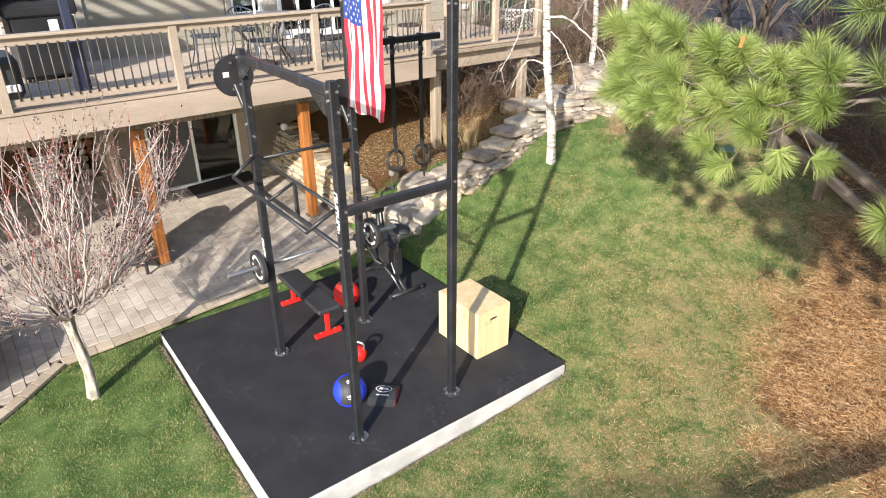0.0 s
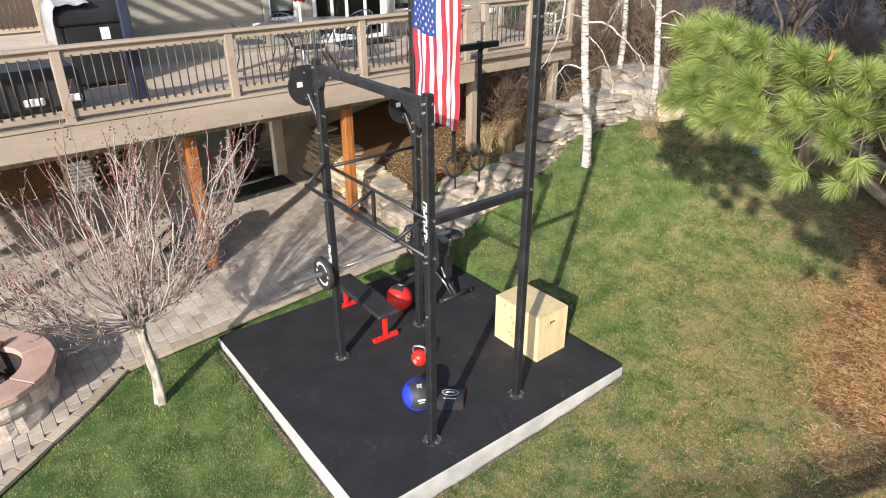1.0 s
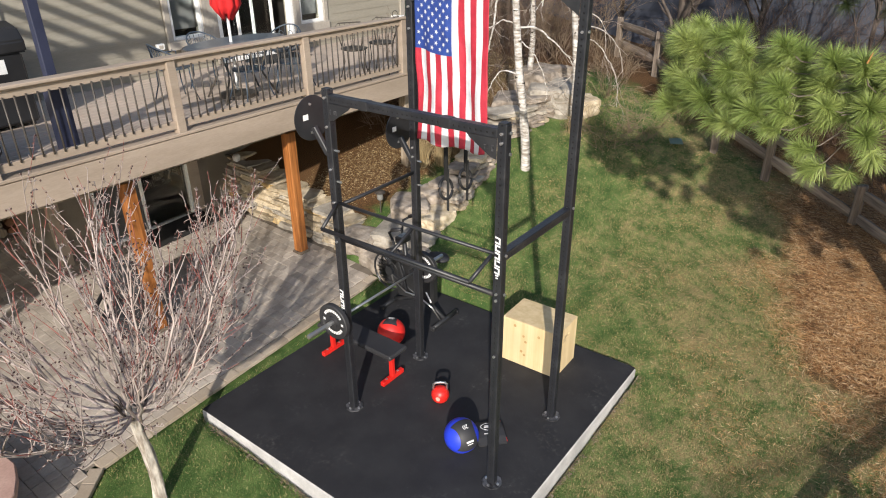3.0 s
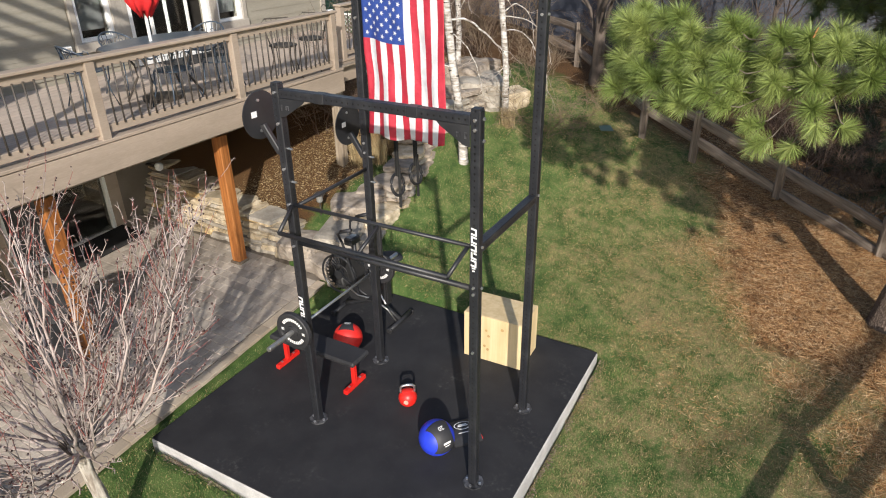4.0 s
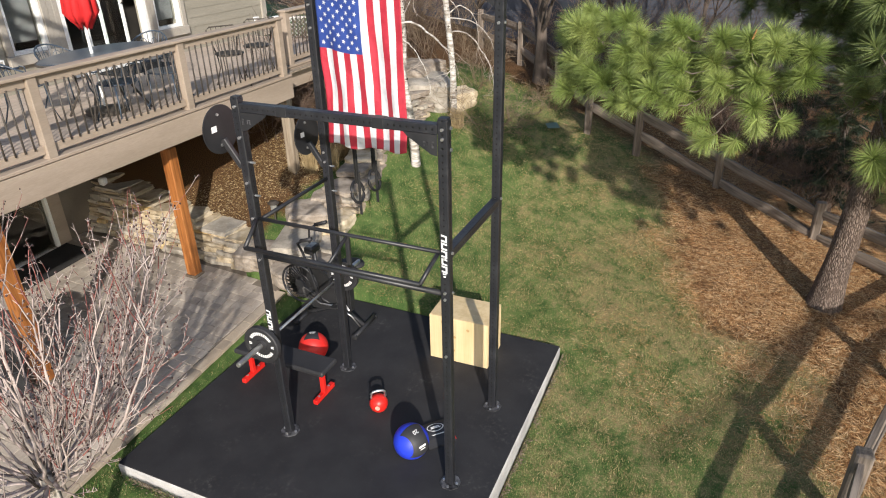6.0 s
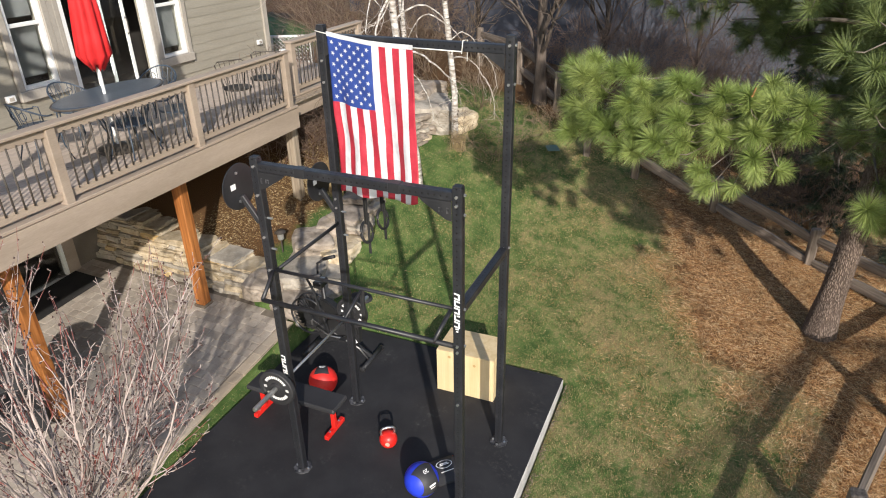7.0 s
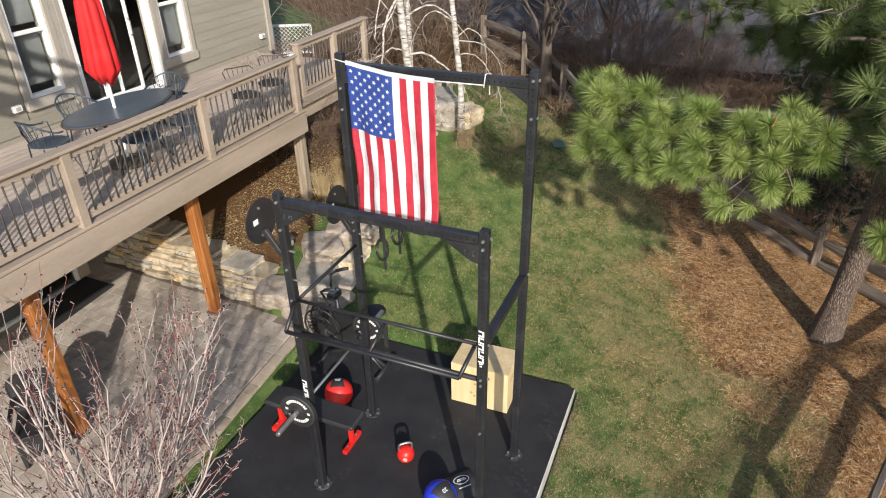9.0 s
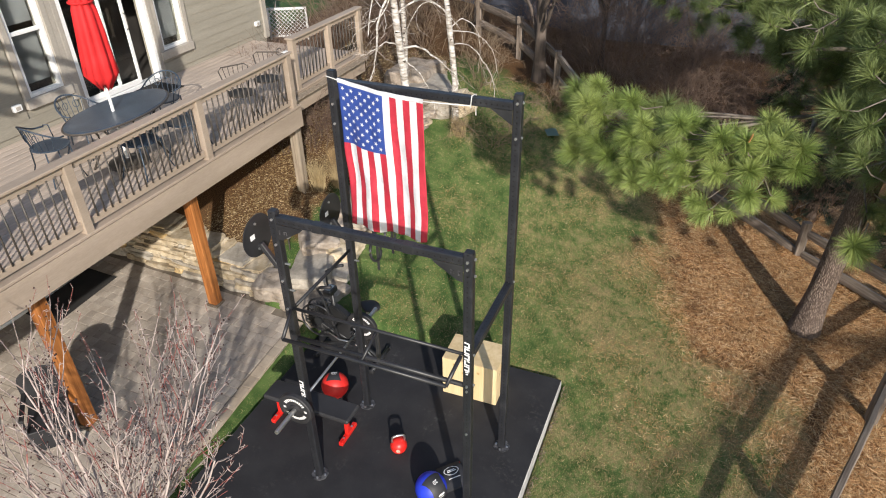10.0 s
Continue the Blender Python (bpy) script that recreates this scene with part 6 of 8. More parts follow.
build_birch((7.6, 3.16, 1.15), (-0.28, 0.22, 0), 6.0, 0.066, 8, "slender white birch behind the first one",
            ((0.45, 300, 0.3, 1.3), (0.5, 120, 0.5, 1.4), (0.6, 10, 0.6, 1.4)),
            ((0.014, 309, ((0.0, 2.3), (-0.35, 2.5), (-0.6, 2.35), (-0.85, 1.9))),
             (0.012, 309, ((0.0, 2.0), (0.25, 2.15), (0.5, 1.95), (0.62, 1.6))),
             (0.013, 309, ((0.0, 1.7), (0.35, 1.65), (0.7, 1.25), (0.85, 0.85), (0.9, 0.4))),
             (0.011, 318, ((0.0, 1.95), (0.5, 1.85), (0.9, 1.5), (1.05, 1.0)))))
build_birch((8.34, 4.61, 1.72), (-0.25, -0.1, 0), 5.5, 0.06, 14, "slender white birch beside the deck's end",
            ((0.4, 220, 0.2, 1.3), (0.5, 100, 0.4, 1.3), (0.6, 330, 0.6, 1.3)))


# ---- pine ----
def needles(centres, rng, length, count, half=0.0019, bent=True):
    """Star-like tufts of long needles: one thin blade each, bent in the middle or straight."""
    vs, fs = [], []
    for c, d in centres:
        c, d = Vector(c), Vector(d).normalized()
        size = length * rng.uniform(0.8, 1.15)
        for _ in range(count):
            while True:
                o = Vector((rng.gauss(0, 1), rng.gauss(0, 1), rng.gauss(0, 1))).normalized()
                if o.dot(d) > -0.35:
                    break
            o = (o + d * 0.35).normalized()
            root_p = c - d * rng.uniform(-0.02, 0.13)
            tip = root_p + o * size * rng.uniform(0.75, 1.05) + Vector((0, 0, -0.012))
            side = o.cross(Vector((rng.gauss(0, 1), rng.gauss(0, 1), rng.gauss(0, 1)))).normalized() * half
            k = len(vs)
            if bent:
                mid = root_p.lerp(tip, 0.5) + Vector((0, 0, 0.008))
                vs += [tuple(root_p - side), tuple(root_p + side), tuple(mid + side), tuple(tip), tuple(mid - side)]
                fs += [(k, k + 1, k + 2), (k, k + 2, k + 4), (k + 4, k + 2, k + 3)]
            else:
                vs += [tuple(root_p - side), tuple(root_p + side), tuple(tip)]
                fs.append((k, k + 1, k + 2))
    return vs, fs


def build_pine():
    rng = random.Random(7)
    root = thing("pine_tree", (0, 0, 0), 0, "tall long-needled pine with rough bark standing in brown litter", "tree")
    foot = Vector((5.12, -3.5, -0.2))
    trunk([foot, (5.19, -3.57, 1.0), (5.29, -3.68, 2.5), (5.4, -3.82, 4.5), (5.45, -3.86, 7.0), (5.45, -3.86, 10.0)], [0.18, 0.155, 0.148, 0.14, 0.12, 0.05], PINE_BARK, root, 0.14, 28, 0.3)
    tufts, wood = [], []

    def bough(start, bend, end, r):
        s, m, e = Vector(start), Vector(bend), Vector(end)
        last = s
        for i in range(1, 9):
            f = i / 8
            q = s * (1 - f) ** 2 + m * 2 * f * (1 - f) + e * f ** 2
            wood.append((tuple(last), tuple(q), r * (1 - 0.8 * (i - 1) / 8), r * (1 - 0.8 * i / 8)))
            last = q
        return lambda f: s * (1 - f) ** 2 + m * 2 * f * (1 - f) + e * f ** 2

    def shoot(frm, to):
        frm, to = Vector(frm), Vector(to)
        if (frm - to).length > 0.42:
            frm = to + (frm - to).normalized() * 0.42
        mid = frm.lerp(to, 0.55) + Vector((0, 0, -0.06))
        wood.append((tuple(frm), tuple(mid), 0.007, 0.006))
        wood.append((tuple(mid), tuple(to), 0.006, 0.0045))
        tufts.append((tuple(to), tuple((to - mid).normalized() + Vector((0, 0, 0.35)))))

    # the big bough that reaches out over the lawn: its tufts hang along a bow, most behind its line
    low = bough((5.33, -3.68, 3.0), (4.75, -2.9, 3.6), (3.2, -0.8, 3.1), 0.045)
    bough((5.28, -3.6, 2.6), (5.5, -2.7, 3.1), (3.4, -1.9, 3.1), 0.045)
    cross = bough(low(0.45), (3.1, -2.6, 3.4), (2.6, -1.8, 3.3), 0.03)
    bough((5.4, -3.75, 3.75), (4.3, -2.9, 4.35), (3.7, -2.1, 4.25), 0.05)
    n = 0
    while n < 58:
        u = rng.random()
        a, b, c = Vector((3.3, -0.1, 3.42)), Vector((1.78, -1.2, 3.5)), Vector((2.7, -2.48, 3.48))
        axis = a * (1 - u) ** 2 + b * 2 * u * (1 - u) + c * u * u
        tall = 0.4 * math.sin(math.pi * (0.2 + 0.66 * u)) ** 0.6
        c = axis + Vector((0.83, 0.36, 0)) * (0.6 * rng.random() ** 1.3) + Vector((0, 0, rng.uniform(-1, 1) * tall))
        if any((c - Vector(t[0])).length < 0.185 for t in tufts):
            n += 0.03
            continue
        f = min(0.98, max(0.35, 1.0 - 0.6 * u + rng.uniform(-0.15, 0.05)))
        src = low(f) if u < 0.4 else cross(min(0.95, max(0.1, 1.15 - u)))
        shoot(src, c)
        n += 1
    # a lower spray behind, single tufts at the ends, and one low by the trunk
    for c in ((3.13, -1.9, 2.6), (2.8, -1.65, 2.72), (3.12, -2.38, 2.88), (2.95, -2.1, 2.85), (2.6, -1.55, 2.95), (2.37, -1.89, 3.78), (3.2, -0.08, 3.03), (3.3, -0.3, 3.84), (2.97, -0.24, 3.74)):
        shoot(low(0.9) if c[1] > -1 else cross(0.8), c)
    shoot((3.1, -3.2, 2.9), (2.55, -3.09, 2.78))
    shoot((3.2, -3.3, 2.8), (2.75, -3.2, 2.6))
    bm = bmesh.new()
    for dx in (0, 0.012, -0.01):
        rod(bm, (2.33 + dx, -1.91, 3.8), (2.31 + 2 * dx, -1.93, 3.88), 0.009, 0.004, 6)
    part("candle_bud", bm, CONE, root, "orange bud on a bough tip")
    near = len(tufts)
    # higher boughs all round the trunk
    for k in range(24):
        z = 4.3 + 0.24 * k
        w = k * 2.4 + 0.6
        reach = max(0.9, 3.0 - 0.075 * k) * rng.uniform(0.75, 1.1)
        e = Vector((5.42 + math.cos(w) * reach, -3.8 + math.sin(w) * reach, z + rng.uniform(-0.35, 0.3)))
        g = bough((5.42, -3.8, z - 0.1), ((5.42 + e.x) / 2, (-3.8 + e.y) / 2, z + 0.25), e, 0.04)
        for _ in range(34 if k < 18 else 12):
            f = rng.uniform(0.2, 1.0)
            shoot(g(min(f, 0.98)), g(f) + Vector((rng.gauss(0, 0.3), rng.gauss(0, 0.3), rng.gauss(0, 0.22))))
    # boughs on the lawn side, above the big one
    for e, cnt in (((3.3, -2.3, 4.6), 16), ((2.5, -2.75, 4.75), 14), ((3.9, -1.3, 4.75), 14), ((3.0, -3.4, 3.75), 9), ((3.4, -3.3, 2.75), 7), ((4.6, -1.6, 5.3), 14), ((6.6, -1.9, 4.6), 16), ((5.6, -1.7, 4.9), 14), ((7.2, -3.0, 4.2), 14), ((4.6, -2.4, 4.3), 16), ((6.2, -2.6, 3.9), 16), ((7.6, -1.6, 4.6), 16), ((8.0, -3.2, 4.9), 16), ((5.9, -1.0, 5.3), 14), ((7.0, -0.9, 5.2), 14), ((6.8, -1.0, 4.05), 16), ((6.3, -1.6, 3.9), 16), ((7.5, -1.7, 3.65), 16), ((7.1, -2.5, 3.45), 16), ((5.6, -1.35, 4.3), 16), ((5.2, -1.9, 5.6), 18), ((4.4, -2.3, 5.9), 18), ((6.4, -2.7, 3.0), 12), ((6.2, -3.2, 3.4), 12), ((4.3, -3.3, 4.5), 12), ((2.35, -3.15, 3.5), 14), ((2.9, -3.6, 4.1), 14), ((2.2, -3.0, 4.4), 14)):
        e = Vector(e)
        g = bough((5.4, -3.78, e.z + 0.1), (4.6, -3.2, e.z + 0.35), e, 0.035)
        for _ in range(2 * cnt):
            f = rng.uniform(0.3, 1.0)
            shoot(g(min(f, 0.98)), g(f) + Vector((rng.gauss(0, 0.22), rng.gauss(0, 0.22), rng.gauss(0, 0.16))))
    # low boughs added out of view, away from the lawn, to shade past the fence
    for e in ((4.3, -5.2, 2.5), (3.5, -4.9, 2.9), (5.3, -5.7, 2.4), (4.7, -4.8, 2.0), (6.0, -5.4, 2.1), (4.0, -5.9, 3.1), (5.0, -6.0, 3.0), (6.3, -4.9, 1.7), (3.2, -4.4, 3.4), (5.7, -4.8, 1.5), (2.6, -4.8, 3.3), (2.0, -4.7, 3.2), (3.0, -4.5, 2.6), (2.5, -4.6, 2.7), (1.6, -5.3, 3.7), (3.6, -4.3, 2.3)):
        e = Vector(e)
        g = bough((5.4, -3.8, e.z + 0.3), (5.0, -4.4, e.z + 0.35), e, 0.035)
        for _ in range(34):
            f = rng.uniform(0.25, 1.0)
            shoot(g(min(f, 0.98)), g(f) + Vector((rng.gauss(0, 0.24), rng.gauss(0, 0.24), rng.gauss(0, 0.2))))
    # unseen boughs beside the big one, tufts hidden behind it, added to dapple the lawn
    for e in ((1.62, -3.85, 3.8), (2.15, -4.05, 3.2), (1.5, -4.0, 3.05), (2.3, -3.55, 4.0), (1.3, -3.7, 3.75), (1.5, -3.72, 4.0), (1.5, -4.3, 3.5), (1.9, -4.3, 3.35)):
        e = Vector(e)
        g = bough((5.4, -3.85, e.z + 0.3), (4.2, -4.3, e.z + 0.5), e, 0.035)
        for _ in range(26):
            f = rng.uniform(0.78, 1.0)
            shoot(g(min(f, 0.98)), g(f) + Vector((rng.gauss(0, 0.17), rng.gauss(0, 0.17), rng.gauss(0, 0.16))))
    for c in ((4.3, -0.8, 3.2), (3.9, -1.0, 3.3), (4.15, -1.4, 3.15)):
        for _ in range(16):
            shoot(c, Vector(c) + Vector((rng.gauss(0, 0.17), rng.gauss(0, 0.17), rng.gauss(0, 0.08))))
        bough(low(0.6), Vector(c) + Vector((0.1, -0.4, 0.1)), c, 0.02)
    # dead snags under the crown
    for k in range(16):
        w = rng.uniform(0, math.tau)
        s = Vector((5.38, -3.75, rng.uniform(2.2, 4.4)))
        e = s + Vector((math.cos(w), math.sin(w), rng.uniform(-0.3, 0.3))) * rng.uniform(0.7, 1.8)
        g = bough(s, s.lerp(e, 0.5) + Vector((0, 0, 0.15)), e, 0.022)
        for _ in range(4):
            q = g(rng.uniform(0.4, 1))
            wood.append((tuple(q), tuple(q + Vector((rng.gauss(0, 0.2), rng.gauss(0, 0.2), rng.gauss(-0.1, 0.15)))), 0.006, 0.003))
    tagged(mesh_part("branchwork", twig_mesh("branchwork", wood, PINE_LIMB, 6), root, "grey pine limbs"), kind="stuff")
    vs, fs = needles(tufts[:near], rng, 0.22, 560, 0.0019)
    tagged(mesh_part("bough_foliage", mesh_arrays("bough_foliage", vs, fs, NEEDLE), root, "bright green tufts of long needles"), kind="stuff")
    vs, fs = needles(tufts[near:], rng, 0.23, 230, 0.003, False)
    tagged(mesh_part("crown", mesh_arrays("crown", vs, fs, NEEDLE_CROWN), root, "dense green needle crown"), kind="stuff")


build_pine()


def build_far_pine(at):
    """A plain second pine, added out of view past the fence to shade beyond the lawn."""
    rng = random.Random(77)
    z = float(ground_z(np.float64(at[0]), np.float64(at[1])))
    root = thing("pine_tree", (at[0], at[1], z), 0, "pine added out of view past the fence to cast shade", "tree")
    trunk([(0, 0, -0.1), (0.05, 0, 4.0), (0, 0.05, 9.0)], [0.22, 0.17, 0.06], PINE_BARK, root, 0.16, 14, 0.3)
    tufts, wood = [], []
    for k in range(34):
        h, w = 2.2 + 0.2 * k, k * 2.4
        reach = max(0.6, 2.7 - 0.06 * k)
        s, e = Vector((0, 0, h)), Vector((math.cos(w) * reach, math.sin(w) * reach, h + rng.uniform(-0.1, 0.5)))
        wood.append((tuple(s), tuple(e), 0.035, 0.012))
        for _ in range(20):
            tufts.append((tuple(s.lerp(e, rng.uniform(0.3, 1)) + Vector((rng.gauss(0, 0.3), rng.gauss(0, 0.3), rng.gauss(0, 0.2)))), (math.cos(w), math.sin(w), 0.6)))
    tagged(mesh_part("branchwork", twig_mesh("branchwork", wood, PINE_LIMB, 5), root), kind="stuff")
    vs, fs = needles(tufts, rng, 0.26, 110, 0.004, False)
    tagged(mesh_part("crown", mesh_arrays("crown", vs, fs, NEEDLE), root), kind="stuff")


build_far_pine((4.7, -8.2))


def build_spruce(at, height, reach, seed):
    """A dark spruce, branched to the ground."""
    rng = random.Random(seed)
    z = float(ground_z(np.float64(at[0]), np.float64(at[1])))
    root = thing("spruce_tree", (at[0], at[1], z), 0, "dark low-branched spruce in shade past the fence", "tree", "spruces past the fence")
    trunk([(0, 0, -0.1), (0.02, 0.01, height * 0.5), (0, 0, height)], [0.1, 0.07, 0.015], PINE_BARK, root, 0.12, 10, 0.3)
    tufts, wood = [], []
    for k in range(46):
        h, w = 0.25 + (height - 0.4) * k / 46, k * 2.4
        ln = reach * (1 - 0.85 * k / 46) * rng.uniform(0.75, 1.1)
        s, e = Vector((0, 0, h + 0.1)), Vector((math.cos(w) * ln, math.sin(w) * ln, h - 0.12 * ln))
        wood.append((tuple(s), tuple(e), 0.018, 0.006))
        for _ in range(max(6, int(22 * ln))):
            f = rng.uniform(0.15, 1)
            tufts.append((tuple(s.lerp(e, f) + Vector((rng.gauss(0, 0.1), rng.gauss(0, 0.1), rng.gauss(-0.03, 0.05)))), (math.cos(w), math.sin(w), -0.1)))
    tagged(mesh_part("branchwork", twig_mesh("branchwork", wood, PINE_LIMB, 4), root), kind="stuff")
    vs, fs = needles(tufts, rng, 0.13, 45, 0.0045, False)
    tagged(mesh_part("crown", mesh_arrays("crown", vs, fs, NEEDLE_DARK), root), kind="stuff")


build_spruce((8.9, -3.75), 3.6, 1.15, 5)
build_spruce((11.2, -3.1), 3.4, 1.2, 6)
build_spruce((7.7, -5.4), 4.2, 1.2, 8)


# ---- bushes and woodland floor ----
def build_bush(name, at, radius, height, stems, material, seed, label, up=0.25, arch=0.0, depth=2):
    rng = random.Random(seed)
    z = float(ground_z(np.float64(at[0]), np.float64(at[1])))
    root = thing(name, (at[0], at[1], z - 0.03), 0, label, "bush")
    segs = []
    for k in range(stems):
        w, rr = rng.uniform(0, math.tau), radius * 0.6 * rng.random() ** 0.5
        d = Vector((math.cos(w) * (0.35 + arch), math.sin(w) * (0.35 + arch), 1))
        grow(segs, rng, (math.cos(w) * rr, math.sin(w) * rr, 0), d, height * rng.uniform(0.6, 1.1), 0.009, depth, 0.7, up - arch, (1, 2, 2), 0.2)
    rows = [(a, b, max(0.8 * r0, 0.0032), max(0.8 * r1, 0.0022)) for a, b, r0, r1, dd in segs]
    tagged(mesh_part("brush", twig_mesh("brush", rows, material, 3), root), kind="stuff")


build_bush("twiggy_bush", (7.45, 2.3), 0.45, 0.85, 11, BRUSH_TAN, 31, "dry arching bush with tan bare twigs", 0.1, 0.45)
build_bush("twiggy_bush", (8.1, 1.9), 0.4, 0.65, 7, BRUSH_TAN, 32, "dry arching bush with tan bare twigs", 0.1, 0.4)
for k, (x, y, r, h, m) in enumerate(((9.5, 3.3, 0.6, 0.8, BRUSH_TAN), (10.4, 4.6, 0.9, 1.3, BRUSH_TAN), (11.0, 5.6, 0.9, 1.9, BRUSH), (9.7, 5.8, 0.8, 1.6, BRUSH_TAN), (12.9, -0.5, 1.0, 2.0, BRUSH), (11.4, -2.2, 0.9, 1.7, BRUSH), (12.8, -2.6, 1.0, 2.0, BRUSH), (12.5, 0.7, 0.9, 1.7, BRUSH), (11.9, -1.2, 0.9, 1.6, BRUSH), (11.9, 2.4, 0.7, 0.9, BRUSH), (11.4, 0.9, 0.9, 1.3, BRUSH),
                                      (10.6, -0.5, 0.9, 1.2, BRUSH), (12.2, -1.6, 1.0, 1.5, BRUSH), (9.6, -2.4, 0.8, 1.0, BRUSH), (8.6, 6.0, 0.8, 1.5, BRUSH), (6.2, 6.3, 0.7, 1.1, BRUSH), (5.2, 5.9, 0.6, 1.0, BRUSH), (5.7, 5.35, 0.5, 0.85, BRUSH), (6.4, 5.5, 0.5, 0.9, BRUSH), (7.2, 6.6, 0.7, 1.2, BRUSH), (12.6, 6.4, 1.0, 1.6, BRUSH), (10.8, 7.6, 1.0, 2.4, BRUSH_TAN), (8.6, -3.4, 0.7, 0.8, BRUSH), (10.2, -4.2, 1.0, 1.2, BRUSH), (9.3, 1.6, 0.4, 0.5, BRUSH_TAN))):
    build_bush("brush_thicket", (x, y), r, h, 18 if x < 10.5 and y > 1 else 30, m, 50 + k, "leafless brown thicket past the lawn" if m is BRUSH else "leafless tan thicket past the lawn", 0.2, 0.12)


def build_bare_tree(at, height, seed, label, r=0.09):
    rng = random.Random(seed)
    z = float(ground_z(np.float64(at[0]), np.float64(at[1])))
    root = thing("bare_tree", (at[0], at[1], z - 0.05), 0, label, "tree", "bare trees beyond the fence")
    trunk([(0, 0, 0), (0.03, 0.02, height * 0.3), (-0.02, 0.05, height * 0.6)], [r, r * 0.8, r * 0.55], DARK_BARK, root, 0.15, 10, 0.3)
    segs = []
    for k in range(12):
        f = rng.uniform(0.12, 0.6)
        w = rng.uniform(0, math.tau)
        grow(segs, rng, (0, 0.02, height * f), Vector((math.cos(w) * 0.7, math.sin(w) * 0.7, 1)), height * rng.uniform(0.3, 0.5), r * 0.4, 3, 0.6, 0.25, (1, 1, 2), 0.15)
    tagged(mesh_part("crown", twig_mesh("crown", [(a, b, max(r0, 0.005), max(r1, 0.004)) for a, b, r0, r1, dd in segs], DARK_BARK, 4), root), kind="stuff")


for k, (x, y, h) in enumerate(((10.35, 2.2, 5.0), (13.2, 1.3, 5.0), (13.6, 4.9, 5.0), (14.2, -0.9, 5.0), (13.2, 8.2, 5.0))):
    build_bare_tree((x, y), h, 80 + k, "dark leafless tree beyond the fence", 0.14 if k == 0 else 0.07)


# ---- the neighbour's house, the lattice screen and the ground beyond ----
def build_neighbour():
    root = thing("neighbour_house", (17.0, 1.0, 0.6), 0, "grey-blue lap-sided neighbouring house, shade put into its colour", "house")
    bm = boxes(((4.0, 0, 2.8), (8.0, 20.0, 5.6)))
    part("wall", bm, NEIGHBOUR, root)
    bm = bmesh.new()
    prism(bm, [(-0.5, 5.6), (8.5, 5.6), (4.0, 8.2)], 21.0, Matrix(((1, 0, 0, 0), (0, 0, 1, -10.5), (0, 1, 0, 0), (0, 0, 0, 1))))
    part("roof", bm, surface("dark_shingle", (0.06, 0.06, 0.065), (0.1, 0.1, 0.105), 0.9, scale=3), root)
    for k in range(24):
        bm = bmesh.new()
        prism(bm, [(0.002, 0), (0.002, 0.22), (-0.008, 0.22), (-0.03, 0.0)], 20.0, Matrix(((1, 0, 0, 0), (0, 0, 1, -10.0), (0, 1, 0, 0.12 + 0.22 * k), (0, 0, 0, 1))))
        part("lap_board", bm, NEIGHBOUR, root)


def build_lattice():
    root = thing("lattice_screen", (9.85, 8.5, 1.82), -62, "white lattice screen past the deck", "screen")
    bm = boxes(((-0.46, 0, 0.35), (0.05, 0.04, 0.9)), ((0.46, 0, 0.35), (0.05, 0.04, 0.9)), ((0, 0, 0.775), (0.86, 0.04, 0.05)), ((0, 0, 0.12), (0.86, 0.04, 0.05)))
    part("frame", bm, WHITE_PAINT, root)
    for s, y in ((1, -0.006), (-1, 0.006)):
        bm = bmesh.new()
        for k in range(-7, 8):
            c = k * 0.1
            lo, hi = max(-0.43, c - 0.3), min(0.43, c + 0.3)
            if hi - lo < 0.1:
                continue
            a, b = Vector((lo * s, y, 0.45 + (lo - c))), Vector((hi * s, y, 0.45 + (hi - c)))
            m, L = along(a, b)
            box(bm, (0, 0, 0), (0.008, 0.03, L), m=m @ Matrix.Rotation(radians(90), 4, "Z"))
        part("lath", bm, WHITE_PAINT, root)


build_neighbour()
build_lattice()


# ---- low stone wall and ledge stones ----
def stone_mesh(seed, size, material, squash=0.16):
    """A split stone: a block with knocked-off corners and an uneven face."""
    bm = bmesh.new()
    bmesh.ops.create_cube(bm, size=1.0)
    bmesh.ops.subdivide_edges(bm, edges=bm.edges[:], cuts=2, use_grid_fill=True)
    off = Vector((seed * 1.37, seed * 0.71, seed * 2.11))
    for v in bm.verts:
        c = v.co * 2
        round_off = 1 - 0.045 * (abs(c.x * c.y) + abs(c.y * c.z) + abs(c.x * c.z)) / 1.5
        v.co = v.co * round_off + Vector((noise.noise(c + off), noise.noise(c + off + Vector((7, 0, 0))), 0.55 * noise.noise(c + off + Vector((0, 7, 0))))) * squash
        v.co = Vector((v.co.x * size[0], v.co.y * size[1], v.co.z * size[2]))
    return to_mesh(bm, "stone", material)


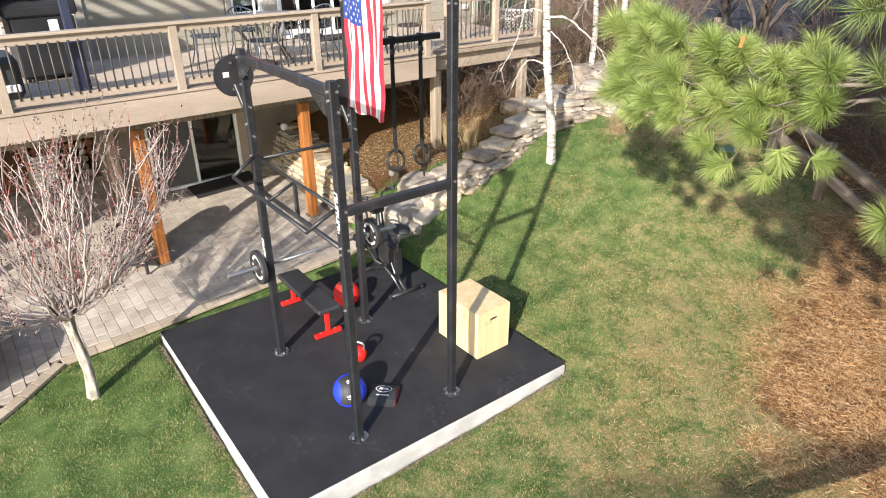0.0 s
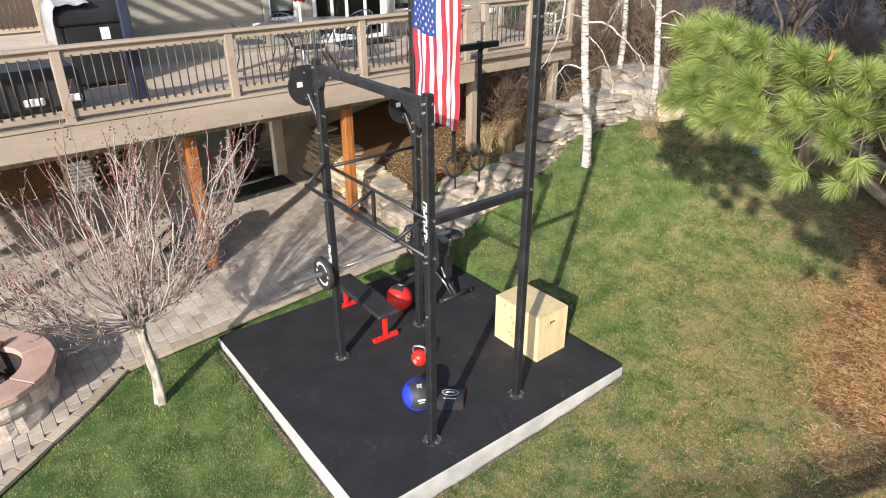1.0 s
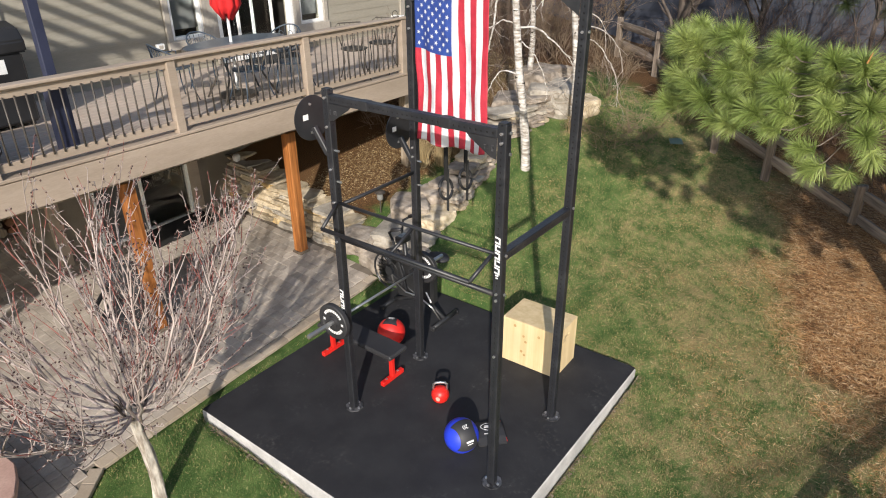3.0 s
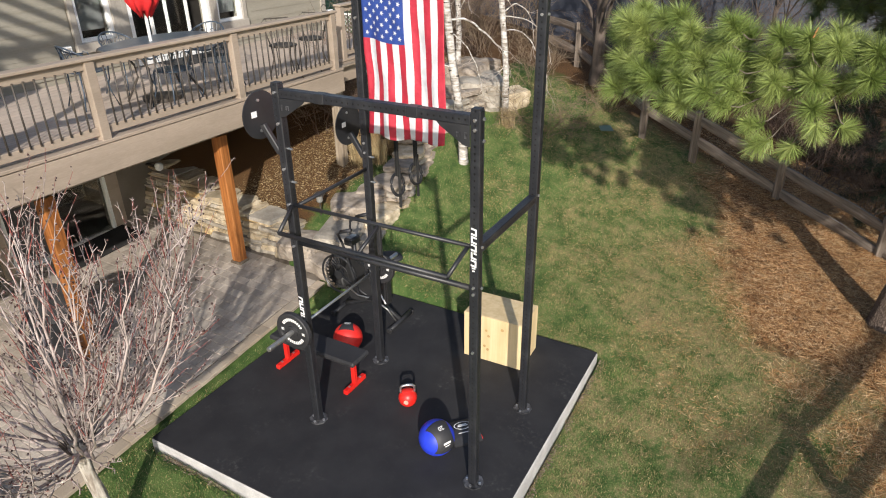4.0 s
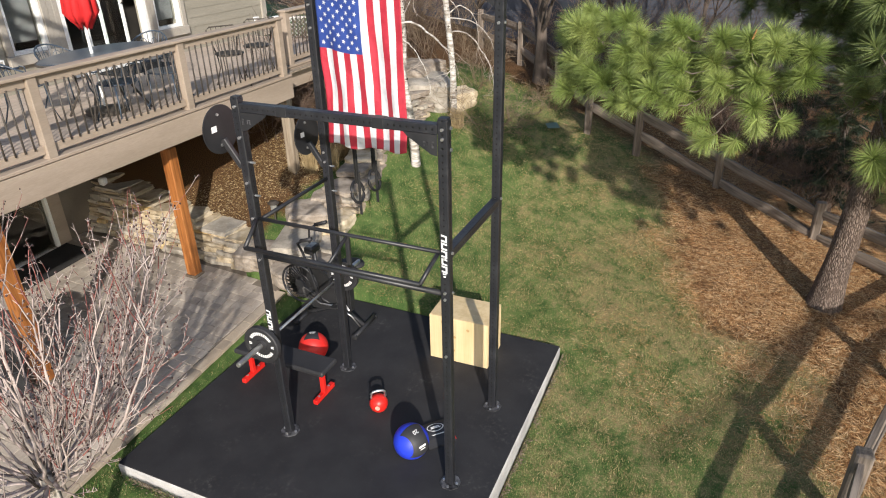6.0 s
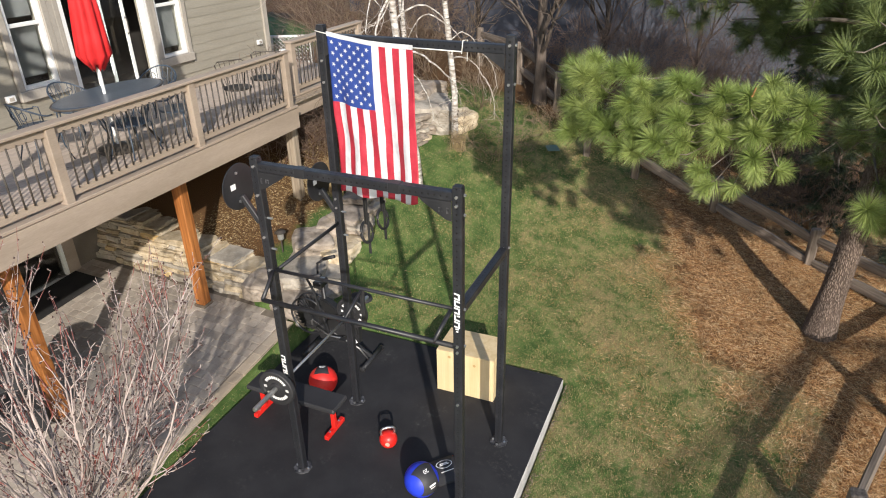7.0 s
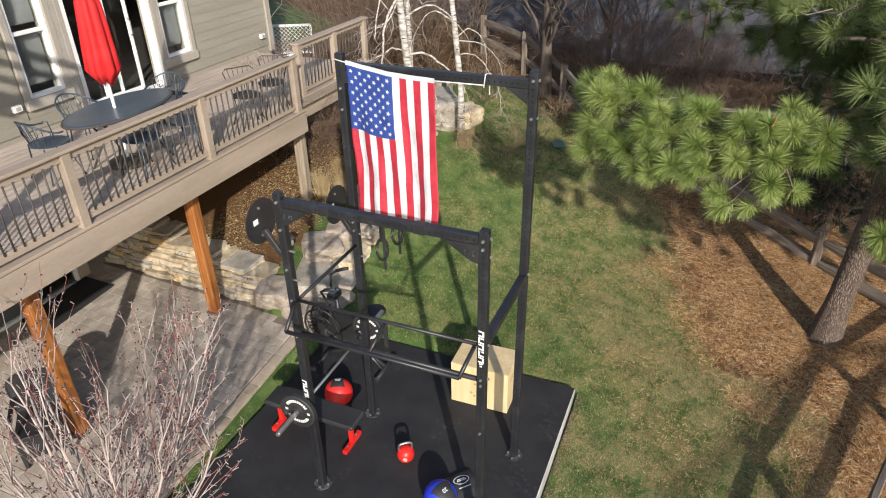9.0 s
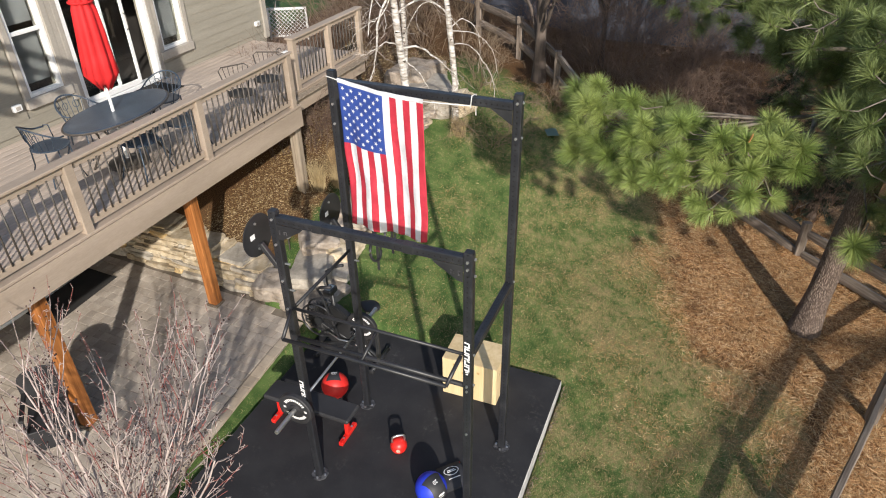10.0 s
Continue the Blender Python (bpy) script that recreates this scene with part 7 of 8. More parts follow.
def build_stone_wall():
    rng = random.Random(17)
    root = thing("stone_wall", (2.45, 5.8, 0), 0, "low dry-laid limestone retaining wall beside the patio", "stone wall", kind="structure")
    shapes = {m.name: [stone_mesh(s + 30 * i, (1, 1, 1), m, 0.13) for s in range(12)] for i, m in enumerate((STONE, STONE_PALE, STONE_OCHRE))}
    core = boxes(((0.12, 0.05, 0.3), (0.2, 2.9, 0.5)))
    part("core", core, JOINT_SAND, root)
    rise = 0.0
    while rise < 0.75:
        tall = rng.choice((0.042, 0.05, 0.058, 0.07, 0.085))
        y = -1.62 + rng.uniform(0, 0.2)
        while y < 1.5:
            L = rng.uniform(0.13, 0.6) if tall > 0.05 else rng.uniform(0.25, 0.75)
            z = float(patio_z(2.4, 5.8 + y)) + 0.0 + rise + tall / 2 + rng.uniform(-0.006, 0.006)
            top = float(lawn_z(np.float64(2.75), np.float64(5.8 + y))) + 0.05
            if z < top + 0.05:
                kind = rng.choice([STONE.name] * 6 + [STONE_PALE.name] * 3 + [STONE_OCHRE.name])
                deep = rng.uniform(0.24, 0.32) + (0.2 if z > top - 0.04 else 0)
                m = Matrix.Translation((0.02 + 0.36 * rise + rng.uniform(-0.022, 0.022) + deep / 2 - 0.13, y + L / 2, z)) @ Matrix.Rotation(rng.uniform(-0.05, 0.05), 4, "Z") @ Matrix.Rotation(rng.uniform(-0.03, 0.03), 4, "X") @ Matrix.Diagonal((deep, L * 1.04, tall * rng.uniform(0.98, 1.14), 1))
                piece("stone", rng.choice(shapes[kind]), root, m)
            y += L
        rise += tall

    ledge = thing("ledge_stones", (3.2, 3.8, 0), 0, "flat pale ledge stones stepping up the lawn's edge", "stone edging", kind="structure")

    def rock_mesh(seed, material):
        """A weathered boulder: rounded block with bedding lines worn into its sides."""
        bm = bmesh.new()
        bmesh.ops.create_cube(bm, size=1.0)
        bmesh.ops.subdivide_edges(bm, edges=bm.edges[:], cuts=7, use_grid_fill=True)
        off = Vector((seed * 3.7, seed * 1.9, seed * 0.7))
        for v in bm.verts:
            c = v.co * 2
            p = max(abs(c.x) ** 9 + abs(c.y) ** 9 + abs(c.z) ** 9, 1e-9) ** (1 / 9)
            u = c / max(p, 1e-3) * max(abs(c.x), abs(c.y), abs(c.z))
            w = 1 + 0.24 * noise.noise(Vector((u.x, u.y, 0)) * 1.1 + off) + 0.08 * noise.noise(u * 3.1 + off) + 0.05 * noise.noise(Vector((u.x, u.y, u.z * 6)) + off)
            v.co = Vector((u.x * w, u.y * w, u.z * (0.92 + 0.14 * noise.noise(Vector((u.x, u.y, 0)) * 1.7 + off)))) * 0.5
        return to_mesh(bm, "stone", material)
    rocks = [rock_mesh(s, m) for s, m in enumerate((STONE_BUFF, STONE_BUFF, STONE_PALE, STONE_BUFF, STONE, STONE_BUFF))]

    def rock_at(x, y, sx, sy, sz, turn, lift, k):
        z = float(ground_z(np.float64(x), np.float64(y))) + lift
        piece("stone", rocks[k % 6], ledge, Matrix.Translation((x - 3.2, y - 3.8, z)) @ Matrix.Rotation(radians(turn), 4, "Z") @ Matrix.Diagonal((sx, sy, sz, 1)))
    # the corner where the wall ends: big rounded boulders
    for k, row in enumerate(((2.5, 4.1, 0.6, 0.55, 0.3, 10, 0.02), (2.42, 3.55, 0.5, 0.6, 0.26, -15, -0.02), (3.0, 3.72, 0.85, 0.62, 0.34, 20, 0.0), (3.55, 3.95, 0.7, 0.6, 0.36, 35, 0.05), (3.65, 3.5, 0.62, 0.5, 0.3, -10, 0.02), (4.05, 3.85, 0.55, 0.5, 0.3, 15, 0.05), (2.3, 3.24, 0.42, 0.36, 0.16, 25, 0.0), (2.76, 3.3, 0.5, 0.42, 0.18, -20, 0.0), (3.2, 3.34, 0.45, 0.34, 0.16, 10, 0.0))):
        rock_at(*row, k)
    # a face of thin stones, and flat slabs lying on it like steps, along the lawn's winding edge
    def lawn_side(x):
        return float(np.interp(x, (3.2, 4.3, 5.0, 5.95, 6.4, 6.8, 7.6, 8.1), (3.3, 3.28, 3.46, 3.74, 3.84, 3.7, 3.6, 3.42)))
    x = 4.2
    while x < 8.05:
        y = lawn_side(x) + 0.17
        turn = math.degrees(math.atan(2.5 * (lawn_side(x + 0.2) - lawn_side(x - 0.2))))
        for row in range(3 if x < 6.5 else 5):
            rock_at(x + rng.uniform(-0.08, 0.08), y + 0.035 * row + rng.uniform(-0.03, 0.03), rng.uniform(0.26, 0.48), rng.uniform(0.28, 0.36), rng.uniform(0.06, 0.085), turn + rng.uniform(-12, 10), 0.02 + 0.062 * row, rng.randrange(6))
        x += rng.uniform(0.25, 0.34)
    for k in range(9):
        x = 4.3 + 0.46 * k
        turn = math.degrees(math.atan(2.5 * (lawn_side(x + 0.2) - lawn_side(x - 0.2))))
        rock_at(x, lawn_side(x) + 0.36 + rng.uniform(-0.03, 0.05), rng.uniform(0.55, 0.8), rng.uniform(0.42, 0.56), rng.uniform(0.09, 0.13), turn + rng.uniform(-14, 16), (0.22 if x < 6.5 else 0.33) + 0.03 * (k % 2), rng.randrange(6))
    for k, (x, y, sx, sy, sz) in enumerate(((6.6, 4.75, 0.8, 0.55, 0.25), (7.4, 4.45, 1.0, 0.7, 0.4), (8.2, 3.95, 1.25, 0.9, 0.7), (8.6, 4.5, 1.2, 0.9, 0.8), (8.25, 3.35, 0.8, 0.6, 0.4))):
        rock_at(x, y, sx, sy, sz, rng.uniform(-30, 30), 0.12, k)


build_stone_wall()


def build_grass_clump(x, y, height, seed, label, material=None):
    rng = np.random.default_rng(seed)
    n = 420
    z = float(ground_z(np.float64(x), np.float64(y)))
    w, a = rng.uniform(0, math.tau, n), rng.uniform(0, math.tau, n)
    p = np.stack([rng.normal(0, 0.05, n), rng.normal(0, 0.05, n), np.zeros(n)], axis=1)
    h = height * rng.uniform(0.5, 1.0, n)
    lean = h * rng.uniform(0.1, 0.55, n)
    mid = p + np.stack([np.cos(w) * lean * 0.35, np.sin(w) * lean * 0.35, h * 0.6], axis=1)
    tip = p + np.stack([np.cos(w) * lean, np.sin(w) * lean, h], axis=1)
    s = np.stack([np.cos(a), np.sin(a), np.zeros(n)], axis=1) * 0.0035
    verts = np.stack([p - s, p + s, mid + s * 0.8, mid - s * 0.8, tip, tip + s * 0.1], axis=1).reshape(-1, 3)
    k = np.arange(n)[:, None] * 6
    faces = np.concatenate([k + np.array([[0, 1, 2, 3]]), k + np.array([[3, 2, 5, 4]])])
    root = thing("grass_clump", (x, y, z - 0.02), 0, label, "ornamental grass")
    tagged(mesh_part("blade_tuft", mesh_arrays("blade_tuft", verts, faces, material or DRY_GRASS), root), kind="stuff")


build_grass_clump(4.72, 4.62, 0.62, 5, "tall clump of dry tan grass beside the grey post")
build_grass_clump(4.95, 4.35, 0.5, 6, "short clump of dry tan grass among the stones")
for k, (x, y) in enumerate(((5.35, 4.3), (5.6, 4.5), (5.85, 4.65), (5.5, 4.75), (6.1, 4.55), (5.15, 4.5))):
    build_grass_clump(x, y, 0.34, 20 + k, "flattened clump of dead brown grass on the bank", DEAD_GRASS)
build_grass_clump(7.4, 3.0, 0.45, 7, "short clump of dry tan grass below the birch")


# ---- fire pit ----
def build_fire_pit():
    rng = random.Random(9)
    x, y = -3.55, 3.58
    root = thing("fire_pit", (x, y, float(patio_z(x, y))), 8, "round stone fire pit with pink sandstone cap, ash inside", "fire pit")
    # cap: six broad curved slabs, cut straight on their outer side
    n = 6
    for k in range(n):
        w0, w1 = k * math.tau / n + 0.004, (k + 1) * math.tau / n - 0.004
        inner = [(0.46 * math.cos(w0 + (w1 - w0) * i / 8), 0.46 * math.sin(w0 + (w1 - w0) * i / 8)) for i in range(9)]
        outer = [((0.785 + 0.012 * (i % 2)) * math.cos(w0 + (w1 - w0) * i / 4), (0.785 + 0.012 * (i % 2)) * math.sin(w0 + (w1 - w0) * i / 4)) for i in range(5)]
        bm = bmesh.new()
        prism(bm, inner[::-1] + outer, 0.075, Matrix.Translation((0, 0, 0.44 + rng.uniform(-0.004, 0.004))))
        bmesh.ops.bevel(bm, geom=bm.edges[:], offset=0.009, segments=1, affect="EDGES")
        part("cap_stone", bm, STONE_RED, root, "pink sandstone cap stone" if k == 0 else "")
    # body: broad rough blocks laid in two uneven courses
    for course in range(2):
        for k in range(9):
            w0 = (k + 0.45 * course) * math.tau / 9
            bm = bmesh.new()
            rings = []
            for j in range(5):
                ring = []
                for i in range(7):
                    w = w0 + (i / 6) * (math.tau / 9 - 0.012)
                    edge = 0.02 * (i in (0, 6)) + 0.015 * (j in (0, 4))
                    q = Vector((math.cos(w), math.sin(w), 0))
                    r = 0.735 - edge + 0.035 * noise.noise(Vector((q.x * 5, q.y * 5, j * 0.6 + course * 3))) - 0.012 * j * (1 - course)
                    ring.append(bm.verts.new(q * r + Vector((0, 0, -0.02 + 0.233 * course + 0.0565 * j))))
                rings.append(ring)
            back = [[bm.verts.new(Vector((v.co.x, v.co.y, 0)) * 0.72 + Vector((0, 0, v.co.z))) for v in ring] for ring in rings]
            for A, flip in ((rings, 0), (back, 1)):
                for u, v in zip(A, A[1:]):
                    for i in range(6):
                        f = (u[i], u[i + 1], v[i + 1], v[i])
                        bm.faces.new(f[::-1] if flip else f)
            for u, v in ((rings[0], back[0]), (rings[-1], back[-1])):
                for i in range(6):
                    bm.faces.new((u[i], u[i + 1], v[i + 1], v[i]))
            for e in (0, 6):
                for j in range(4):
                    bm.faces.new((rings[j][e], rings[j + 1][e], back[j + 1][e], back[j][e]))
            bmesh.ops.recalc_face_normals(bm, faces=bm.faces)
            part("stone", bm, STONE_PIT, root)
    bm = bmesh.new()
    lathe(bm, [(0.5, 0.03), (0.5, 0.438), (0.47, 0.438), (0.47, 0.03)], 36)
    part("fire_lining", bm, SOOT, root, "sooty inner ring")
    bm = bmesh.new()
    lathe(bm, [(0.0, 0.2), (0.2, 0.19), (0.4, 0.16), (0.468, 0.12)], 24)
    for v in bm.verts:
        v.co.z += 0.03 * noise.noise(v.co * 9)
    part("ash_bed", bm, ASH, root, "ash and burnt wood")
    for k in range(7):
        w = rng.uniform(0, math.tau)
        bm = bmesh.new()
        rod(bm, (0.28 * math.cos(w), 0.28 * math.sin(w), 0.22), (-0.25 * math.cos(w + 0.5), -0.25 * math.sin(w + 0.5), 0.3), 0.035, 0.03, 8)
        part("charred_log", bm, ASH, root, "charred log")
    bm = bmesh.new()
    rod(bm, (0.0, 0.1, 0.26), (0.36, 0.34, 0.58), 0.05, 0.045, 10)
    part("split_log", bm, BROWN_LOG, root, "brown log leaning over the rim")


build_fire_pit()

# ---- things on the deck ----
D = DECK_Z + 0.018


def build_umbrella_table():
    root = thing("patio_table", (1.66, 5.34, D), 4, "oval slate-blue metal patio table with dark iron legs", "table")
    bm = bmesh.new()
    lathe(bm, [(0.0, 0.716), (0.97, 0.714), (1.0, 0.722), (0.97, 0.734), (0.0, 0.73)], 56)
    for v in bm.verts:
        v.co.x, v.co.y = v.co.x * 0.8, v.co.y * 0.41
    part("tabletop", bm, SLATE_METAL, root, "slate-blue metal mesh top")
    bm = bmesh.new()
    pipe(bm, [(0.805 * math.cos(k * math.tau / 48), 0.415 * math.sin(k * math.tau / 48), 0.715) for k in range(48)], 0.014, 6, closed=True)
    part("rim", bm, IRON, root)
    for k in range(4):
        w = k * math.tau / 4 + 0.6
        bm = bmesh.new()
        pipe(bm, [(0.62 * math.cos(w), 0.34 * math.sin(w), 0.7), (0.4 * math.cos(w), 0.26 * math.sin(w), 0.45), (0.38 * math.cos(w), 0.25 * math.sin(w), 0.3), (0.6 * math.cos(w), 0.4 * math.sin(w), 0.0)], 0.014, 6)
        part("leg", bm, IRON, root, smooth=True)
    root = thing("patio_umbrella", (1.6, 5.36, D), 0, "closed red canvas umbrella on a white pole through the table", "umbrella")
    bm = bmesh.new()
    rod(bm, (0, 0, 0.02), (0, 0, 2.55), 0.02, sides=12)
    part("pole", bm, WHITE_PAINT, root, "pale pole")
    bm = bmesh.new()
    lathe(bm, [(0.0, 0.0), (0.24, 0.0), (0.24, 0.05), (0.06, 0.09), (0.0, 0.09)], 24)
    part("base", bm, IRON, root)
    bm = bmesh.new()
    rings = []
    for j, (z, r) in enumerate(((1.06, 0.06), (1.1, 0.115), (1.2, 0.172), (1.42, 0.158), (1.7, 0.138), (1.95, 0.118), (2.02, 0.098), (2.06, 0.112), (2.25, 0.09), (2.42, 0.05), (2.5, 0.02))):
        ring = []
        for k in range(48):
            w = k * math.tau / 48
            fold = 1 + (0.3 if z < 2.4 else 0.1) * abs(math.sin(4 * w + 0.7 * z)) ** 0.7 - 0.12 + 0.09 * math.sin(3 * w + 3 * z) + 0.03 * math.sin(13 * w - 2 * z)
            ring.append(bm.verts.new((r * fold * math.cos(w + 0.35 * z), r * fold * math.sin(w + 0.35 * z), z - (0.06 * math.cos(8 * w) if j == 0 else 0))))
        rings.append(ring)
    for u, v in zip(rings, rings[1:]):
        for k in range(48):
            bm.faces.new((u[k], u[(k + 1) % 48], v[(k + 1) % 48], v[k]))
    bm.faces.new(rings[-1])
    bm.faces.new(rings[0][::-1])
    part("canopy", bm, UMBRELLA, root, "folded red canvas", True)
    bm = bmesh.new()
    pipe(bm, [(0.13 * math.cos(k * math.tau / 24), 0.13 * math.sin(k * math.tau / 24), 2.04) for k in range(24)], 0.012, 6, closed=True)
    part("tie", bm, UMBRELLA, root)


def iron_chair():
    """A wrought-iron armchair with looped back; faces its own -y."""
    root = thing("patio_chair", (0, 0, 0), 0, "slate-blue wrought-iron armchair at the patio table", "chair", "chairs round the patio table")
    bm = bmesh.new()
    lathe(bm, [(0.0, 0.43), (0.2, 0.425), (0.225, 0.435), (0.225, 0.445), (0.2, 0.45), (0.0, 0.445)], 20)
    part("seat", bm, SLATE_METAL, root, "mesh seat")
    for x, y in ((-0.19, -0.16), (0.19, -0.16), (-0.19, 0.18), (0.19, 0.18)):
        bm = bmesh.new()
        pipe(bm, [(x * 0.9, y * 0.9, 0.43), (x * 0.95, y * 0.95, 0.2), (x * 1.25, y * 1.25, 0.0)], 0.0095, 6)
        part("leg", bm, SLATE_METAL, root, smooth=True)
    bm = bmesh.new()
    arc = [(0.27 * math.cos(radians(a)), 0.27 * math.sin(radians(a)) - 0.0, 0.6 + 0.16 * max(0, math.sin(radians(a))) ** 1.2) for a in range(-25, 206, 11)]
    pipe(bm, arc, 0.011, 6)
    part("back_rail", bm, SLATE_METAL, root, smooth=True)
    for a in range(20, 170, 18):
        c, s = math.cos(radians(a)), math.sin(radians(a))
        bm = bmesh.new()
        rod(bm, (0.2 * c, 0.2 * s, 0.44), (0.27 * c, 0.27 * s, 0.6 + 0.16 * max(0, s) ** 1.2), 0.005, sides=5)
        part("back_rod", bm, SLATE_METAL, root)
    for a in (55, 90, 125):
        c, s = math.cos(radians(a)), math.sin(radians(a))
        bm = bmesh.new()
        pipe(bm, [(0.245 * c + 0.04 * math.cos(k * math.tau / 10) * s, 0.245 * s - 0.04 * math.cos(k * math.tau / 10) * c, 0.62 + 0.05 * math.sin(k * math.tau / 10)) for k in range(10)], 0.005, 5, closed=True)
        part("scroll", bm, SLATE_METAL, root, "iron scroll")
    for s in (-1, 1):
        bm = bmesh.new()
        pipe(bm, [(0.24 * s, -0.11, 0.62), (0.25 * s, -0.17, 0.6), (0.21 * s, -0.17, 0.43)], 0.009, 6)
        part("arm_support", bm, SLATE_METAL, root, smooth=True)
    return root


def bistro_chair():
    root = thing("bistro_chair", (0, 0, 0), 0, "dark iron bistro chair with round seat on the deck", "chair", "bistro chairs")
    bm = bmesh.new()
    lathe(bm, [(0.0, 0.445), (0.18, 0.44), (0.2, 0.45), (0.2, 0.465), (0.18, 0.47), (0.0, 0.465)], 22)
    part("seat", bm, IRON, root, "round seat")
    for x, y in ((-0.14, -0.14), (0.14, -0.14), (-0.14, 0.14), (0.14, 0.14)):
        bm = bmesh.new()
        pipe(bm, [(x, y, 0.45), (x * 0.9, y * 0.9, 0.25), (x * 1.35, y * 1.35, 0.0)], 0.009, 6)
        part("leg", bm, IRON, root, smooth=True)
    bm = bmesh.new()
    pipe(bm, [(-0.15, 0.13, 0.46), (-0.22, 0.2, 0.76), (-0.17, 0.22, 0.8), (0.17, 0.22, 0.8), (0.22, 0.2, 0.76), (0.15, 0.13, 0.46)], 0.01, 6)
    part("back_frame", bm, IRON, root, smooth=True)
    for k in range(-2, 3):
        bm = bmesh.new()
        rod(bm, (0.05 * k, 0.17, 0.47), (0.075 * k, 0.22, 0.8), 0.005, sides=5)
        part("back_rod", bm, IRON, root)
    return root


build_umbrella_table()
first = iron_chair()
spots = ((0.98, 5.86, 80), (1.72, 6.1, 5), (2.78, 5.72, -70), (1.5, 4.93, 178), (2.2, 4.86, 200))
first.matrix_basis = Matrix.Translation((spots[0][0], spots[0][1], D)) @ Matrix.Rotation(radians(spots[0][2]), 4, "Z")
for x, y, w in spots[1:]:
    copy_thing(first, Matrix.Translation((x, y, D)) @ Matrix.Rotation(radians(w), 4, "Z"))
first = bistro_chair()
first.matrix_basis = Matrix.Translation((3.33, 4.77, D)) @ Matrix.Rotation(radians(-32), 4, "Z")
copy_thing(first, Matrix.Translation((3.98, 4.8, D)) @ Matrix.Rotation(radians(-70), 4, "Z"))


def build_deck_mat():
    root = thing("door_mat", (3.75, 7.1, D), 0, "dark mat in front of the sliding door", "door mat")
    part("mat", boxes(((0, 0, 0.006), (1.1, 0.62, 0.012)), bevel=0.004), MAT_BLACK, root)


def build_pergola():
    root = thing("pergola", (-0.97, 4.88, D), 0, "navy steel pergola frame standing on the deck", "pergola")
    for x, y in ((0, 0), (0, 2.25), (-3.4, 0), (-3.4, 2.25)):
        post = part("post", boxes(((x, y, 1.3), (0.1, 0.1, 2.6)), bevel=0.006), NAVY_STEEL, root)
        part("post_sleeve", boxes(((x, y, 0.33), (0.17, 0.17, 0.66)), ((x, y, 0.66), (0.19, 0.19, 0.03)), bevel=0.005), NAVY_STEEL, post, "wide lower sleeve")
    for y in (0, 2.25):
        part("beam", boxes(((-1.7, y, 2.66), (3.9, 0.06, 0.14)), bevel=0.005), NAVY_STEEL, root)
    for k in range(9):
        part("rafter", boxes(((0.1 - 0.45 * k, 1.12, 2.76), (0.05, 2.9, 0.1)), bevel=0.004), NAVY_STEEL, root)


def build_grill():
    root = thing("gas_grill", (-1.1, 6.4, D), 3, "black covered gas grill with a silver hood sheet", "grill")
    bm = boxes(((0, 0, 0.45), (0.8, 0.55, 0.8)), bevel=0.03)
    part("cabinet", bm, BLACK_PLASTIC, root, "black cabinet")
    bm = bmesh.new()
    pr = [(-0.3, 0.85), (0.3, 0.85), (0.3, 0.98), (0.22, 1.12), (0.0, 1.18), (-0.2, 1.12), (-0.3, 0.98)]
    prism(bm, pr, 0.9, Matrix(((0, 0, 1, -0.45), (1, 0, 0, 0), (0, 1, 0, 0), (0, 0, 0, 1))))
    bmesh.ops.bevel(bm, geom=bm.edges[:], offset=0.02, segments=2, affect="EDGES")
    part("hood", bm, BLACK_PLASTIC, root)
    bm = bmesh.new()
    bmesh.ops.create_grid(bm, x_segments=16, y_segments=12, size=1)
    for v in bm.verts:
        x, y = v.co.x * 0.3 - 0.32, v.co.y * 0.34
        v.co = Vector((max(x, -0.5) - 0.1 * max(0, -0.5 - x), y, 1.2 - 0.35 * max(0, abs(y) - 0.1) - 3.2 * max(0, -0.45 - x) + 0.035 * noise.noise(Vector((x * 7, y * 7, 0)))))
    cover = part("cover_sheet", bm, SILVER_COVER, root, "crumpled silver sheet")
    cover.modifiers.new("thickness", "SOLIDIFY").thickness = 0.006
    bm = boxes(((0.12, -0.279, 0.72), (0.12, 0.006, 0.16)), bevel=0.002)
    part("label_plate", bm, WHITE_PAINT, root, "white label plate")
    for x, y in ((-0.33, -0.2), (0.33, -0.2), (-0.33, 0.2), (0.33, 0.2)):
        bm = bmesh.new()
        rod(bm, (x - 0.02, y, 0.04), (x + 0.02, y, 0.04), 0.04, sides=14)
        part("wheel", bm, BLACK_PLASTIC, root)


def build_storage():
    root = thing("covered_sofa", (-2.25, 5.1, D), 0, "low outdoor sofa under a black cover with pale cushions", "sofa")
    bm = boxes(((0, 0.1, 0.32), (1.3, 0.7, 0.5)), bevel=0.06)
    for v in bm.verts:
        v.co += Vector((0, 0, 0.03 * noise.noise(v.co * 3)))
    part("cover", bm, BLACK_VINYL, root, "black cover")
    for x in (-0.45, 0.1, 0.5):
        part("cushion_edge", boxes(((x, -0.28, 0.2), (0.22, 0.05, 0.09)), bevel=0.015), WHITE_PAINT, root, "pale folded cloth")


def build_wall_box(x, z, name, label):
    root = thing(name, (x, WALL_Y - 0.03, z), 0, label, "wall fitting")
    part("cover", boxes(((0, -0.02, 0), (0.13, 0.06, 0.09)), bevel=0.008), WHITE_PAINT, root)
    part("socket", boxes(((0, -0.052, 0.0), (0.07, 0.006, 0.05)), bevel=0.002), TRIM, root)


